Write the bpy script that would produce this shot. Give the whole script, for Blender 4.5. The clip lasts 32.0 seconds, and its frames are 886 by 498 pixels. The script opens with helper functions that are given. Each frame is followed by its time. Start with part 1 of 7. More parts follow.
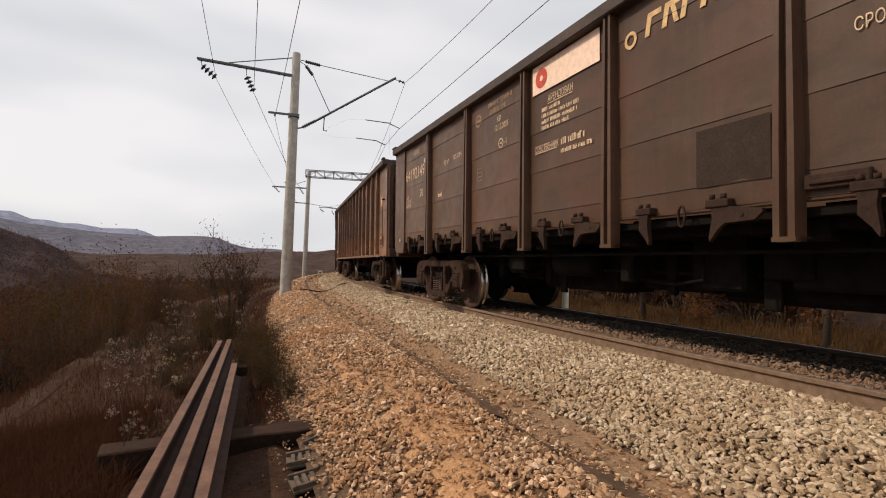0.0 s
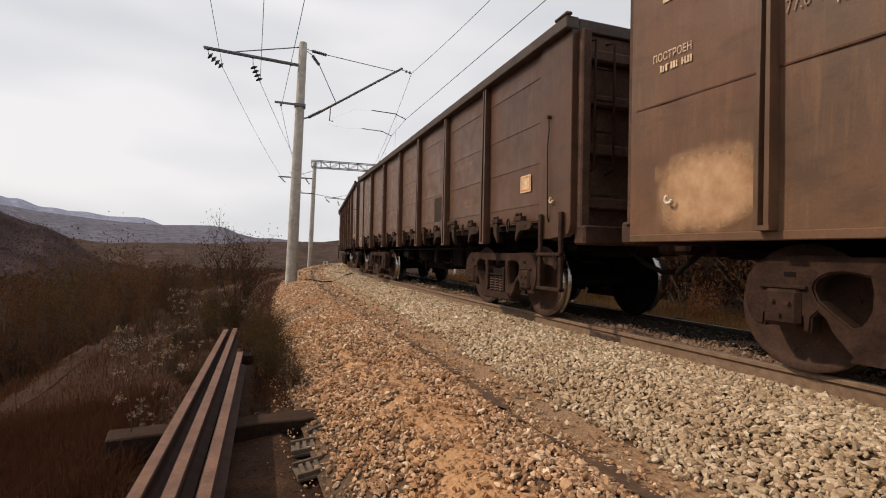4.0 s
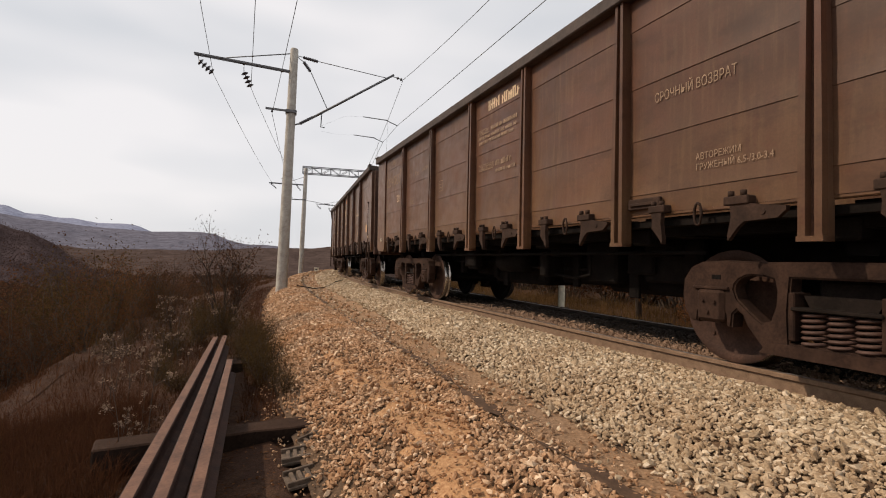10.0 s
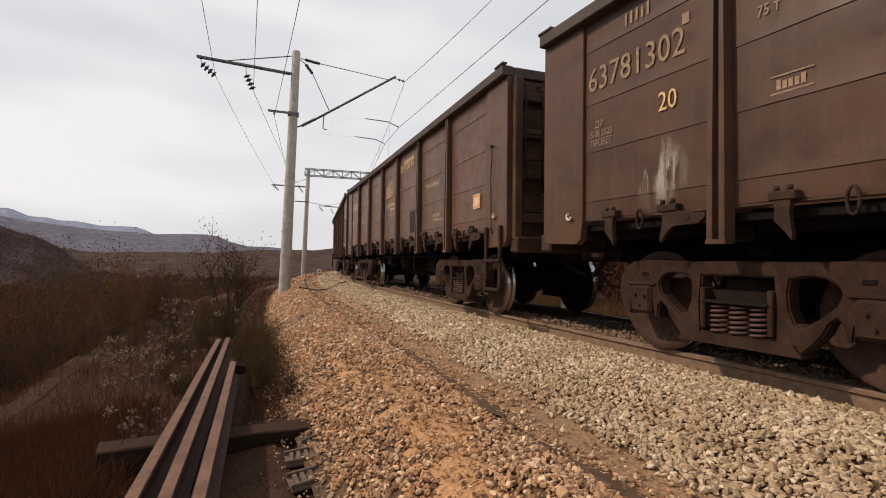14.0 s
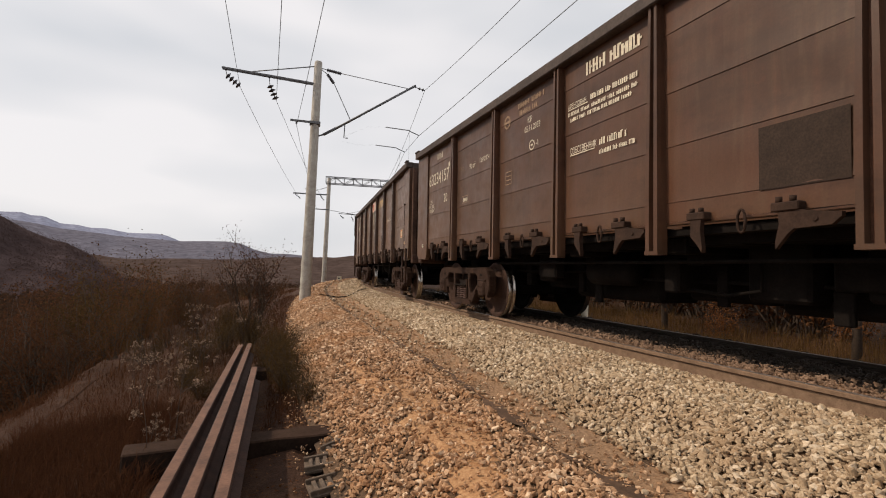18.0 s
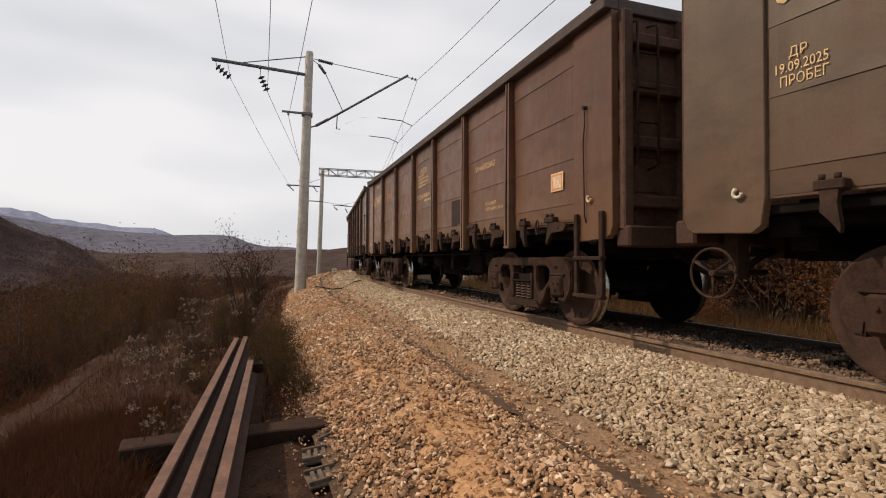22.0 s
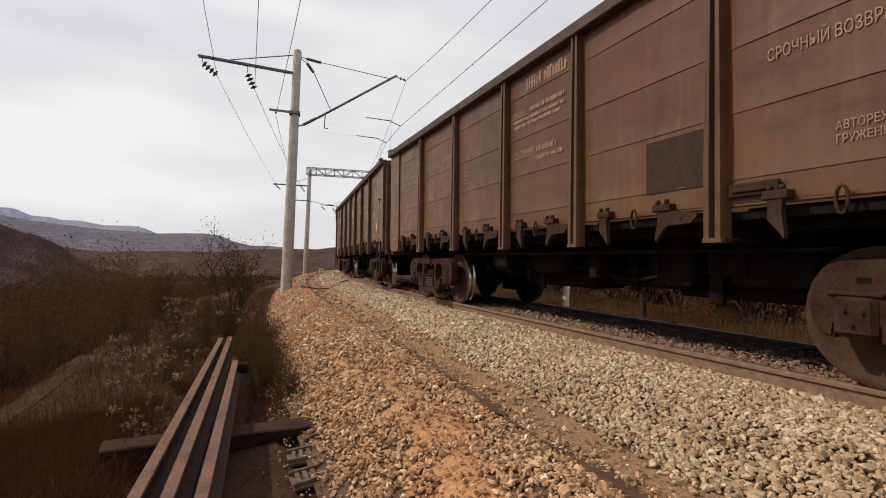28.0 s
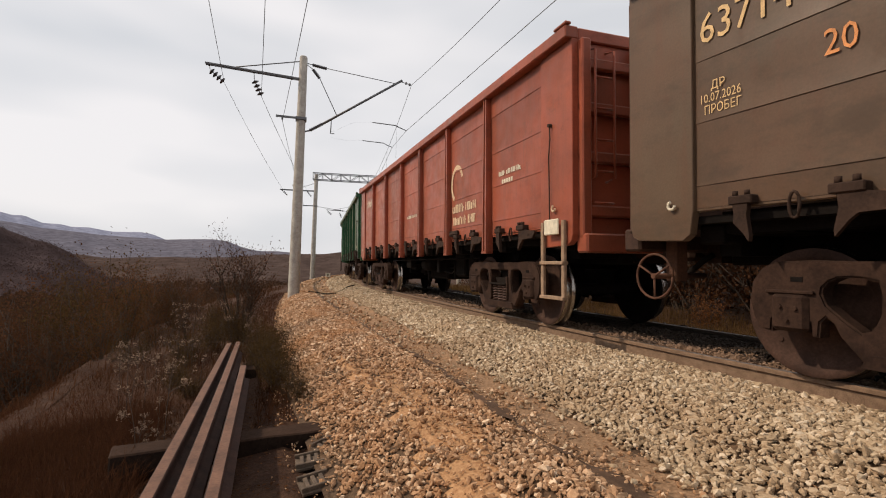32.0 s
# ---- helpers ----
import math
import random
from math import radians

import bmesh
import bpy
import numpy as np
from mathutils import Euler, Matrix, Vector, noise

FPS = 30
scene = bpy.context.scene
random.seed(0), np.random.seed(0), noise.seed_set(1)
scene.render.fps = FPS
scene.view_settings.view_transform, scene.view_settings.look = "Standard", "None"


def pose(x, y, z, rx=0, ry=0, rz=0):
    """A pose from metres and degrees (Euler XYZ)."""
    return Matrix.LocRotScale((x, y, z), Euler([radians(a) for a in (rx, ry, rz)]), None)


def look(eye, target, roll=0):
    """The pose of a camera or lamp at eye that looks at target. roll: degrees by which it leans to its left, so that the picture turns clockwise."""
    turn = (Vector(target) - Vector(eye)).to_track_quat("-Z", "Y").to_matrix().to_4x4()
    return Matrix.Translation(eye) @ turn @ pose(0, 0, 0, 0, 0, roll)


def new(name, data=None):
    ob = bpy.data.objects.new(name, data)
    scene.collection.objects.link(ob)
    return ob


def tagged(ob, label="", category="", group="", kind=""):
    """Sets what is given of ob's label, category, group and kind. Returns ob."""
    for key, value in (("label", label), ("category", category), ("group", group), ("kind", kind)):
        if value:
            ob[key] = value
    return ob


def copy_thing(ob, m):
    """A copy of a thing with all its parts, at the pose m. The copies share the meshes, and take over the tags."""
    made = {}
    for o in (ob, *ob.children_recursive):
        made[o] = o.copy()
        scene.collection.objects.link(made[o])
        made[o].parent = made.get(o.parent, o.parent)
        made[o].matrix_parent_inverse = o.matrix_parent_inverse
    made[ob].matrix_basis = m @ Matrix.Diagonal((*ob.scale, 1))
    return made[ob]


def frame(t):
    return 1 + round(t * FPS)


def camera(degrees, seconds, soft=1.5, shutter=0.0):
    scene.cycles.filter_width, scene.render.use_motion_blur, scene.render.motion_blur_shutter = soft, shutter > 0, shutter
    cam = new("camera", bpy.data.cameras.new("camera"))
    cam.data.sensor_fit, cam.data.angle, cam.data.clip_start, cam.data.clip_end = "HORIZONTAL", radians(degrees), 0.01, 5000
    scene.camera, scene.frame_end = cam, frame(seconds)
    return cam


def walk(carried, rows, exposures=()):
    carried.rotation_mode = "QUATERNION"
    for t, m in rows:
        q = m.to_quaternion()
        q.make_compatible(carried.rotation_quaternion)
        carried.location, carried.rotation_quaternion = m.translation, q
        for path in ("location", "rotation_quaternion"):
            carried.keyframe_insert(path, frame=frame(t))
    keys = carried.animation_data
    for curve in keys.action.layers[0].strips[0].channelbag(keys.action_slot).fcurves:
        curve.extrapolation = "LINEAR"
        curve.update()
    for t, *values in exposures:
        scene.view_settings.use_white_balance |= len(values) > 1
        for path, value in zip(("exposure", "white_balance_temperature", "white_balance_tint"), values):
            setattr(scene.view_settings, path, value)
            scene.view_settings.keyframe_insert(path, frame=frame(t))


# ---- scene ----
LENS = 83.28
cam = camera(LENS, 32.0, soft=1.05)
EYE = (0.0, 0.0, 0.711)
# seconds, yaw, pitch, roll of the hand-held camera, which stands on one spot
TURNS = [
    (0.0, -24.23, 2.14, 2.05), (0.5, -23.85, 2.31, 2.11), (1.0, -24.1, 2.0, 1.76), (1.5, -24.01, 1.39, 2.18), (2.0, -23.79, 1.37, 2.45),
    (2.5, -23.52, 1.46, 2.39), (3.0, -24.0, 1.08, 2.53), (3.5, -23.66, 1.19, 2.61), (5.5, -23.98, 0.9, 2.84), (6.0, -24.16, 0.85, 2.77),
    (6.5, -23.99, 1.59, 2.73), (7.0, -24.31, 2.63, 2.23), (7.5, -23.72, 2.16, 2.31), (8.0, -24.08, 1.87, 2.33), (8.5, -24.39, 1.6, 2.46),
    (9.0, -24.02, 1.49, 2.6), (9.5, -24.37, 2.25, 2.5), (10.0, -24.62, 1.91, 2.51), (10.5, -24.72, 1.72, 2.71), (11.0, -24.31, 1.96, 2.59),
    (11.5, -24.23, 2.38, 2.76), (12.0, -24.38, 2.47, 2.29), (12.5, -24.93, 2.32, 2.24), (13.0, -24.14, 2.04, 2.44), (13.5, -24.34, 2.02, 2.28),
    (15.5, -23.72, 2.23, 2.07), (16.0, -23.08, 2.58, 1.99), (16.5, -22.94, 2.87, 2.27), (17.0, -23.09, 2.77, 2.29), (17.5, -22.61, 2.92, 2.26),
    (18.0, -22.08, 2.83, 2.54), (18.5, -22.37, 2.75, 2.49), (19.0, -22.48, 2.49, 2.59), (19.5, -22.33, 2.38, 2.68), (20.0, -22.18, 2.84, 2.64),
    (20.5, -22.6, 2.95, 2.37), (21.0, -22.79, 2.73, 2.24), (21.5, -22.71, 2.56, 2.14), (22.0, -22.72, 1.76, 1.78), (22.5, -23.67, 1.21, 2.0),
    (23.0, -23.56, 2.07, 2.91), (23.5, -22.96, 2.23, 2.56), (24.0, -23.21, 1.59, 2.35), (24.5, -23.53, 1.09, 1.93), (25.0, -23.77, 1.7, 2.03),
    (25.5, -23.51, 2.08, 2.01), (27.5, -24.26, 2.25, 2.12), (28.0, -24.15, 1.89, 2.17), (28.5, -23.91, 2.15, 2.05), (29.0, -23.41, 1.95, 1.93),
    (29.5, -23.67, 1.93, 1.73), (30.0, -23.92, 1.9, 1.74), (30.5, -23.41, 1.77, 1.81), (31.0, -23.23, 1.99, 1.8), (31.5, -23.01, 2.18, 1.73),
    (32.0, -23.39, 2.32, 1.78)]
walk(cam, [(t, pose(*EYE, 90 + p, 0, y) @ pose(0, 0, 0, 0, 0, r)) for t, y, p, r in TURNS])

# ---- light ----
SUN_UP, SUN_SIDE = 39.5, 66.0      # degrees above the horizon; degrees from ahead to the left
scene.view_settings.exposure = 0.0
world = bpy.data.worlds.new("world")
scene.world = world
world.use_nodes = True
wn, wl = world.node_tree.nodes, world.node_tree.links
wn.clear()
sky = wn.new("ShaderNodeTexSky")
sky.sky_type, sky.sun_disc = "NISHITA", False
sky.sun_elevation, sky.sun_rotation = radians(SUN_UP), radians(-SUN_SIDE)
sky.air_density, sky.dust_density = 1.0, 3.0
sky_low = wn.new("ShaderNodeVectorMath")
sky_low.operation = "SCALE"
sky_low.inputs["Scale"].default_value = 0.075
wl.new(sky.outputs[0], sky_low.inputs[0])
where = wn.new("ShaderNodeTexCoord")
stretch = wn.new("ShaderNodeMapping")
stretch.inputs["Scale"].default_value = (1.0, 1.0, 3.2)
wl.new(where.outputs["Generated"], stretch.inputs[0])
cloud_noise = wn.new("ShaderNodeTexNoise")
cloud_noise.inputs["Scale"].default_value, cloud_noise.inputs["Detail"].default_value = 1.9, 2.5
wl.new(stretch.outputs[0], cloud_noise.inputs["Vector"])
cloud_ramp = wn.new("ShaderNodeValToRGB")
cloud_ramp.color_ramp.elements[0].position, cloud_ramp.color_ramp.elements[0].color = 0.34, (0.735, 0.745, 0.775, 1)
cloud_ramp.color_ramp.elements[1].position, cloud_ramp.color_ramp.elements[1].color = 0.6, (0.955, 0.925, 0.93, 1)
wl.new(cloud_noise.outputs[0], cloud_ramp.inputs[0])
cover = wn.new("ShaderNodeMix")
cover.data_type = "RGBA"
cover.inputs[0].default_value = 0.9
wl.new(sky_low.outputs[0], cover.inputs[6])
wl.new(cloud_ramp.outputs[0], cover.inputs[7])
back = wn.new("ShaderNodeBackground")
wl.new(cover.outputs[2], back.inputs[0])
wout = wn.new("ShaderNodeOutputWorld")
wl.new(back.outputs[0], wout.inputs[0])
sun = new("sun", bpy.data.lights.new("sun", "SUN"))
sun.data.energy, sun.data.angle, sun.data.color = 3.05, radians(1.0), (1.0, 0.812, 0.622)
sun_from = Vector((-math.sin(radians(SUN_SIDE)) * math.cos(radians(SUN_UP)), math.cos(radians(SUN_SIDE)) * math.cos(radians(SUN_UP)), math.sin(radians(SUN_UP))))
sun.matrix_world = look(sun_from * 60, (0, 0, 0))


# ---- materials ----
class Mat:
    """A small builder of node materials."""

    def __init__(self, name, rough=0.7, metal=0.0, spec=0.4):
        self.mat = bpy.data.materials.new(name)
        self.mat.use_nodes = True
        self.t = self.mat.node_tree
        self.bsdf = self.t.nodes["Principled BSDF"]
        self.put(self.bsdf, Roughness=rough, Metallic=metal)
        self.bsdf.inputs["Specular IOR Level"].default_value = spec
        self._at = None

    def put(self, node, **values):
        for k, v in values.items():
            node.inputs[k.replace("_", " ")].default_value = v
        return node

    def link(self, a, b):
        self.t.links.new(a, b)

    def at(self, vary=True):
        """Object coordinates, shifted at random from object to object."""
        if self._at is None:
            tc = self.t.nodes.new("ShaderNodeTexCoord")
            self.raw = tc.outputs["Object"]
            info = self.t.nodes.new("ShaderNodeObjectInfo")
            self.rnd = info.outputs["Random"]
            mul = self.t.nodes.new("ShaderNodeMath")
            mul.operation = "MULTIPLY"
            mul.inputs[1].default_value = 37.0
            self.link(self.rnd, mul.inputs[0])
            add = self.t.nodes.new("ShaderNodeVectorMath")
            self.link(self.raw, add.inputs[0])
            self.link(mul.outputs[0], add.inputs[1])
            self._at = add.outputs[0]
        return self._at if vary else self.raw

    def noise(self, scale, detail=4.0, rough=0.55, stretch=None, vary=True):
        n = self.t.nodes.new("ShaderNodeTexNoise")
        self.put(n, Scale=scale, Detail=detail, Roughness=rough)
        v = self.at(vary)
        if stretch:
            m = self.t.nodes.new("ShaderNodeMapping")
            m.inputs["Scale"].default_value = stretch
            self.link(v, m.inputs[0])
            v = m.outputs[0]
        self.link(v, n.inputs["Vector"])
        return n.outputs[0]

    def ramp(self, value, *stops):
        r = self.t.nodes.new("ShaderNodeValToRGB")
        e = r.color_ramp.elements
        while len(e) < len(stops):
            e.new(0.5)
        for el, (p, c) in zip(e, stops):
            el.position = p
            el.color = (c, c, c, 1) if isinstance(c, (int, float)) else (*c, 1)
        self.link(value, r.inputs[0])
        return r.outputs[0]

    def mix(self, fac, a, b, mode="MIX"):
        m = self.t.nodes.new("ShaderNodeMix")
        m.data_type, m.blend_type = "RGBA", mode
        for sock, v in ((m.inputs[0], fac), (m.inputs[6], a), (m.inputs[7], b)):
            if isinstance(v, (int, float)):
                sock.default_value = v
            elif isinstance(v, tuple):
                sock.default_value = (*v, 1)
            else:
                self.link(v, sock)
        return m.outputs[2]

    def math(self, op, a, b=0.0, clamp=False):
        m = self.t.nodes.new("ShaderNodeMath")
        m.operation, m.use_clamp = op, clamp
        for sock, v in zip(m.inputs, (a, b)):
            if isinstance(v, (int, float)):
                sock.default_value = v
            else:
                self.link(v, sock)
        return m.outputs[0]

    def height(self):
        """The height in the object's own space."""
        self.at()
        s = self.t.nodes.new("ShaderNodeSeparateXYZ")
        self.link(self.raw, s.inputs[0])
        return s.outputs[2]

    def span(self, value, a, b, lo=0.0, hi=1.0):
        m = self.t.nodes.new("ShaderNodeMapRange")
        for k, v in zip(("From Min", "From Max", "To Min", "To Max"), (a, b, lo, hi)):
            m.inputs[k].default_value = v
        self.link(value, m.inputs[0])
        return m.outputs[0]

    def bump(self, value, strength=0.4, distance=0.01):
        b = self.t.nodes.new("ShaderNodeBump")
        self.put(b, Strength=strength, Distance=distance)
        self.link(value, b.inputs["Height"])
        self.link(b.outputs[0], self.bsdf.inputs["Normal"])
        return self

    def colour(self, c):
        if isinstance(c, tuple):
            self.bsdf.inputs["Base Color"].default_value = (*c, 1)
        else:
            self.link(c, self.bsdf.inputs["Base Color"])
        return self

    def rough(self, value):
        self.link(value, self.bsdf.inputs["Roughness"])
        return self


def tint(c, k):
    return tuple(min(1.0, v * k) for v in c)


def paint(name, base, dust=(0.15, 0.085, 0.048), dusty=0.5, rust=0.35, rough=0.4, high=2.3):
    """Old wagon paint: faded in clouds, streaked down the sheet, dusty low down, with rust spots."""
    m = Mat(name, rough, 0, 0.28)
    base = (base[0] * 0.57, base[1] * 0.505, base[2] * 0.465)
    dust = tint(dust, 0.65)
    m.bsdf.inputs["Sheen Weight"].default_value = 0.3        # a film of dust
    m.bsdf.inputs["Sheen Roughness"].default_value = 0.45
    m.bsdf.inputs["Sheen Tint"].default_value = (0.85, 0.63, 0.48, 1)
    c = m.mix(m.ramp(m.noise(0.9, 5), (0.35, 0.0), (0.7, 1.0)), tint(base, 0.74), tint(base, 1.3))
    c = m.mix(m.math("MULTIPLY", m.ramp(m.noise(3.0, 5, 0.6, (1, 5.0, 0.5)), (0.5, 0.0), (0.72, 1.0)), 0.6), c, tint(dust, 0.9))
    c = m.mix(m.math("MULTIPLY", m.ramp(m.noise(0.7, 6, 0.62, (1, 1, 0.8)), (0.46, 0.0), (0.68, 1.0)), 0.5), c, (base[0] * 1.25 + 0.012, base[1] * 0.98, base[2] * 0.86))
    c = m.mix(m.math("MULTIPLY", m.ramp(m.noise(1.3, 5, 0.7, (1, 6.0, 0.35)), (0.52, 0.0), (0.72, 1.0)), rust * 1.3), c, (0.1, 0.04, 0.02))
    low = m.math("MULTIPLY", m.span(m.height(), high, 1.2), m.ramp(m.noise(1.6, 6, 0.65, (1, 1.4, 1)), (0.3, 0.15), (0.7, 1.0)))
    c = m.mix(m.math("MULTIPLY", low, dusty), c, dust)
    c = m.mix(m.math("MULTIPLY", m.ramp(m.noise(7.0, 8, 0.7), (0.58, 0.0), (0.66, 1.0)), rust), c, (0.09, 0.034, 0.017))
    c = m.mix(0.1, c, m.ramp(m.noise(60, 3), (0.3, 0.0), (0.7, 1.0)), "SOFT_LIGHT")
    c = m.mix(m.math("MULTIPLY", m.ramp(m.noise(1.7, 6, 0.7, (1, 1, 2.2)), (0.5, 0.0), (0.66, 1.0)), 0.5), c, tint(base, 0.5))
    tone = m.span(m.rnd, 0, 1, 0.88, 1.1)
    c = m.mix(1.0, c, tone, "MULTIPLY")
    m.colour(c)
    m.rough(m.span(m.noise(5, 4), 0.3, 0.7, rough - 0.1, rough + 0.15))
    m.bump(m.noise(9, 5, 0.6), 0.12, 0.006)
    return m.mat


def plain(name, base, rough=0.6, metal=0.0, scale=9.0, spread=0.3, bump=0.2, second=None, spec=0.4):
    m = Mat(name, rough, metal, spec)
    c = m.mix(m.ramp(m.noise(scale, 6, 0.62), (0.32, 0.0), (0.68, 1.0)), tint(base, 1 - spread), second or tint(base, 1 + spread))
    c = m.mix(0.3, c, m.ramp(m.noise(scale * 9, 3), (0.3, 0.1), (0.7, 0.9)), "SOFT_LIGHT")
    m.colour(c)
    m.bump(m.noise(scale * 6, 5), bump, 0.004)
    return m.mat


PAINTS = {
    "brown": paint("brown_paint", (0.112, 0.056, 0.032)),
    "grey": paint("grey_brown_paint", (0.12, 0.071, 0.044), dusty=0.3, rust=0.25),
    "olive": paint("olive_paint", (0.15, 0.111, 0.071), dusty=0.5, rust=0.3),
    "rusty": paint("rusty_brown_paint", (0.14, 0.067, 0.037), (0.22, 0.125, 0.06), 0.75, 0.5),
    "umber": paint("worn_umber_paint", (0.196, 0.118, 0.072), (0.32, 0.17, 0.086), 0.45, 0.35, 0.42, 1.6),
    "orange": paint("ochre_brown_paint", (0.205, 0.126, 0.082), (0.42, 0.19, 0.088), 1.0, 0.22, 0.42, 1.8),
    "red": paint("red_oxide_paint", (0.52, 0.13, 0.066), (0.36, 0.11, 0.058), 0.4, 0.3),
    "green": paint("green_paint", (0.02, 0.17, 0.07), (0.05, 0.12, 0.06), 0.25, 0.12),
}
# near-black: small black parts, and the shade under the wagon bodies
M_FRAME = plain("black_steel_and_shade", (0.009, 0.007, 0.006), 0.9, 0, 6, 0.4, 0.2, None, 0.1)
M_END = plain("dark_end_wall_paint", (0.076, 0.041, 0.028), 0.8, 0, 3, 0.35, 0.2, None, 0.25)
M_CHORD = plain("grimy_top_rail_paint", (0.06, 0.043, 0.036), 0.7, 0, 3, 0.3, 0.25, None, 0.3)
M_BOGIE = plain("dusty_cast_steel", (0.028, 0.0145, 0.01), 0.85, 0, 5, 0.35, 0.4, (0.05, 0.0272, 0.018), 0.14)
M_HATCHWAY = plain("dark_hatch_paint", (0.05, 0.026, 0.018), 0.8, 0, 3, 0.35, 0.2, None, 0.25)
M_BRACKET = plain("dusty_bracket_steel", (0.036, 0.02, 0.0135), 0.85, 0, 5, 0.35, 0.4, None, 0.2)
M_GROOVE = plain("rusty_stake_groove", (0.085, 0.036, 0.019), 0.85, 0, 5, 0.3, 0.4)
# darkened for the shade below the lower chord and inside the bogies
M_HATCH = plain("shaded_hatch_steel", (0.014, 0.01, 0.008), 0.9, 0, 6, 0.35, 0.4, None, 0.1)
M_SPRING = plain("worn_spring_steel", (0.075, 0.04, 0.03), 0.7, 0.1, 12, 0.3)
M_WHEEL = plain("rusty_wheel_face", (0.05, 0.0265, 0.0185), 0.8, 0, 6, 0.35, 0.2, None, 0.2)
M_TREAD = plain("polished_tread_steel", (0.36, 0.33, 0.3), 0.25, 1.0, 20, 0.12, 0.05)
M_RAIL_TOP = plain("polished_rail_head", (0.27, 0.21, 0.17), 0.45, 0.8, 20, 0.2, 0.08)
M_RAIL = plain("rusty_rail_steel", (0.175, 0.107, 0.064), 0.85, 0, 14, 0.25, 0.4, (0.22, 0.142, 0.09))
# far rail's steel and head, darkened for the shade under the train
M_SHADED_RAIL = plain("shaded_rail_steel", (0.03, 0.02, 0.014), 0.8, 0, 14, 0.25, 0.4)
M_SHADED_TOP = plain("shaded_rail_head", (0.1, 0.08, 0.066), 0.6, 0.6, 20, 0.2, 0.08)
M_OLD_RAIL = plain("brown_rusted_rail_steel", (0.045, 0.019, 0.013), 0.8, 0, 8, 0.35, 0.5, (0.064, 0.029, 0.019))
M_WORN_HEAD = plain("worn_rust_rail_head", (0.125, 0.058, 0.033), 0.7, 0.0, 5, 0.3, 0.4, (0.175, 0.085, 0.05))
M_SLEEPER = plain("oil_dirty_concrete", (0.1, 0.068, 0.047), 0.95, 0, 7, 0.3, 0.5, None, 0.15)
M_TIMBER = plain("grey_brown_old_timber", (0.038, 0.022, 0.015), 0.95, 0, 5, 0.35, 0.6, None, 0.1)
# darker copy of the timber, for faces turned from the light
M_SHADED_TIMBER = plain("tarred_timber_shaded_side", (0.022, 0.014, 0.01), 0.95, 0, 5, 0.35, 0.6, None, 0.1)
M_CONCRETE = plain("pole_concrete", (0.36, 0.325, 0.28), 0.85, 0, 4, 0.2, 0.35, (0.45, 0.42, 0.37))
M_STEEL = plain("dark_galvanised_steel", (0.13, 0.13, 0.135), 0.6, 0.4, 10, 0.25)
M_INSUL = plain("dark_glazed_porcelain", (0.06, 0.055, 0.06), 0.3, 0, 10, 0.2, 0.02)
M_WIRE = plain("weathered_copper_wire", (0.09, 0.085, 0.085), 0.6, 0.3, 10, 0.15)
M_WHITE = plain("faded_white_paint", (0.63, 0.57, 0.44), 0.7, 0, 14, 0.2, 0.2)
M_CREAM = plain("faded_cream_paint", (0.62, 0.46, 0.3), 0.7, 0, 14, 0.25, 0.2)
M_PLATE = plain("pinkish_cream_plate_paint", (0.86, 0.64, 0.5), 0.6, 0, 14, 0.12, 0.1)
M_YELLOW = plain("faded_yellow_paint", (0.62, 0.42, 0.2), 0.7, 0, 14, 0.25, 0.2)
M_ORANGE = plain("faded_orange_paint", (0.6, 0.24, 0.08), 0.7, 0, 14, 0.25, 0.2)
M_RED_MARK = plain("faded_red_paint", (0.5, 0.07, 0.04), 0.7, 0, 14, 0.25, 0.2)
M_DULLTXT = plain("weathered_pale_paint", (0.27, 0.18, 0.115), 0.75, 0, 14, 0.3, 0.2)
M_PATCH = plain("fresh_grey_paint_patch", (0.036, 0.023, 0.0165), 0.7, 0, 8, 0.2, 0.2, None, 0.15)


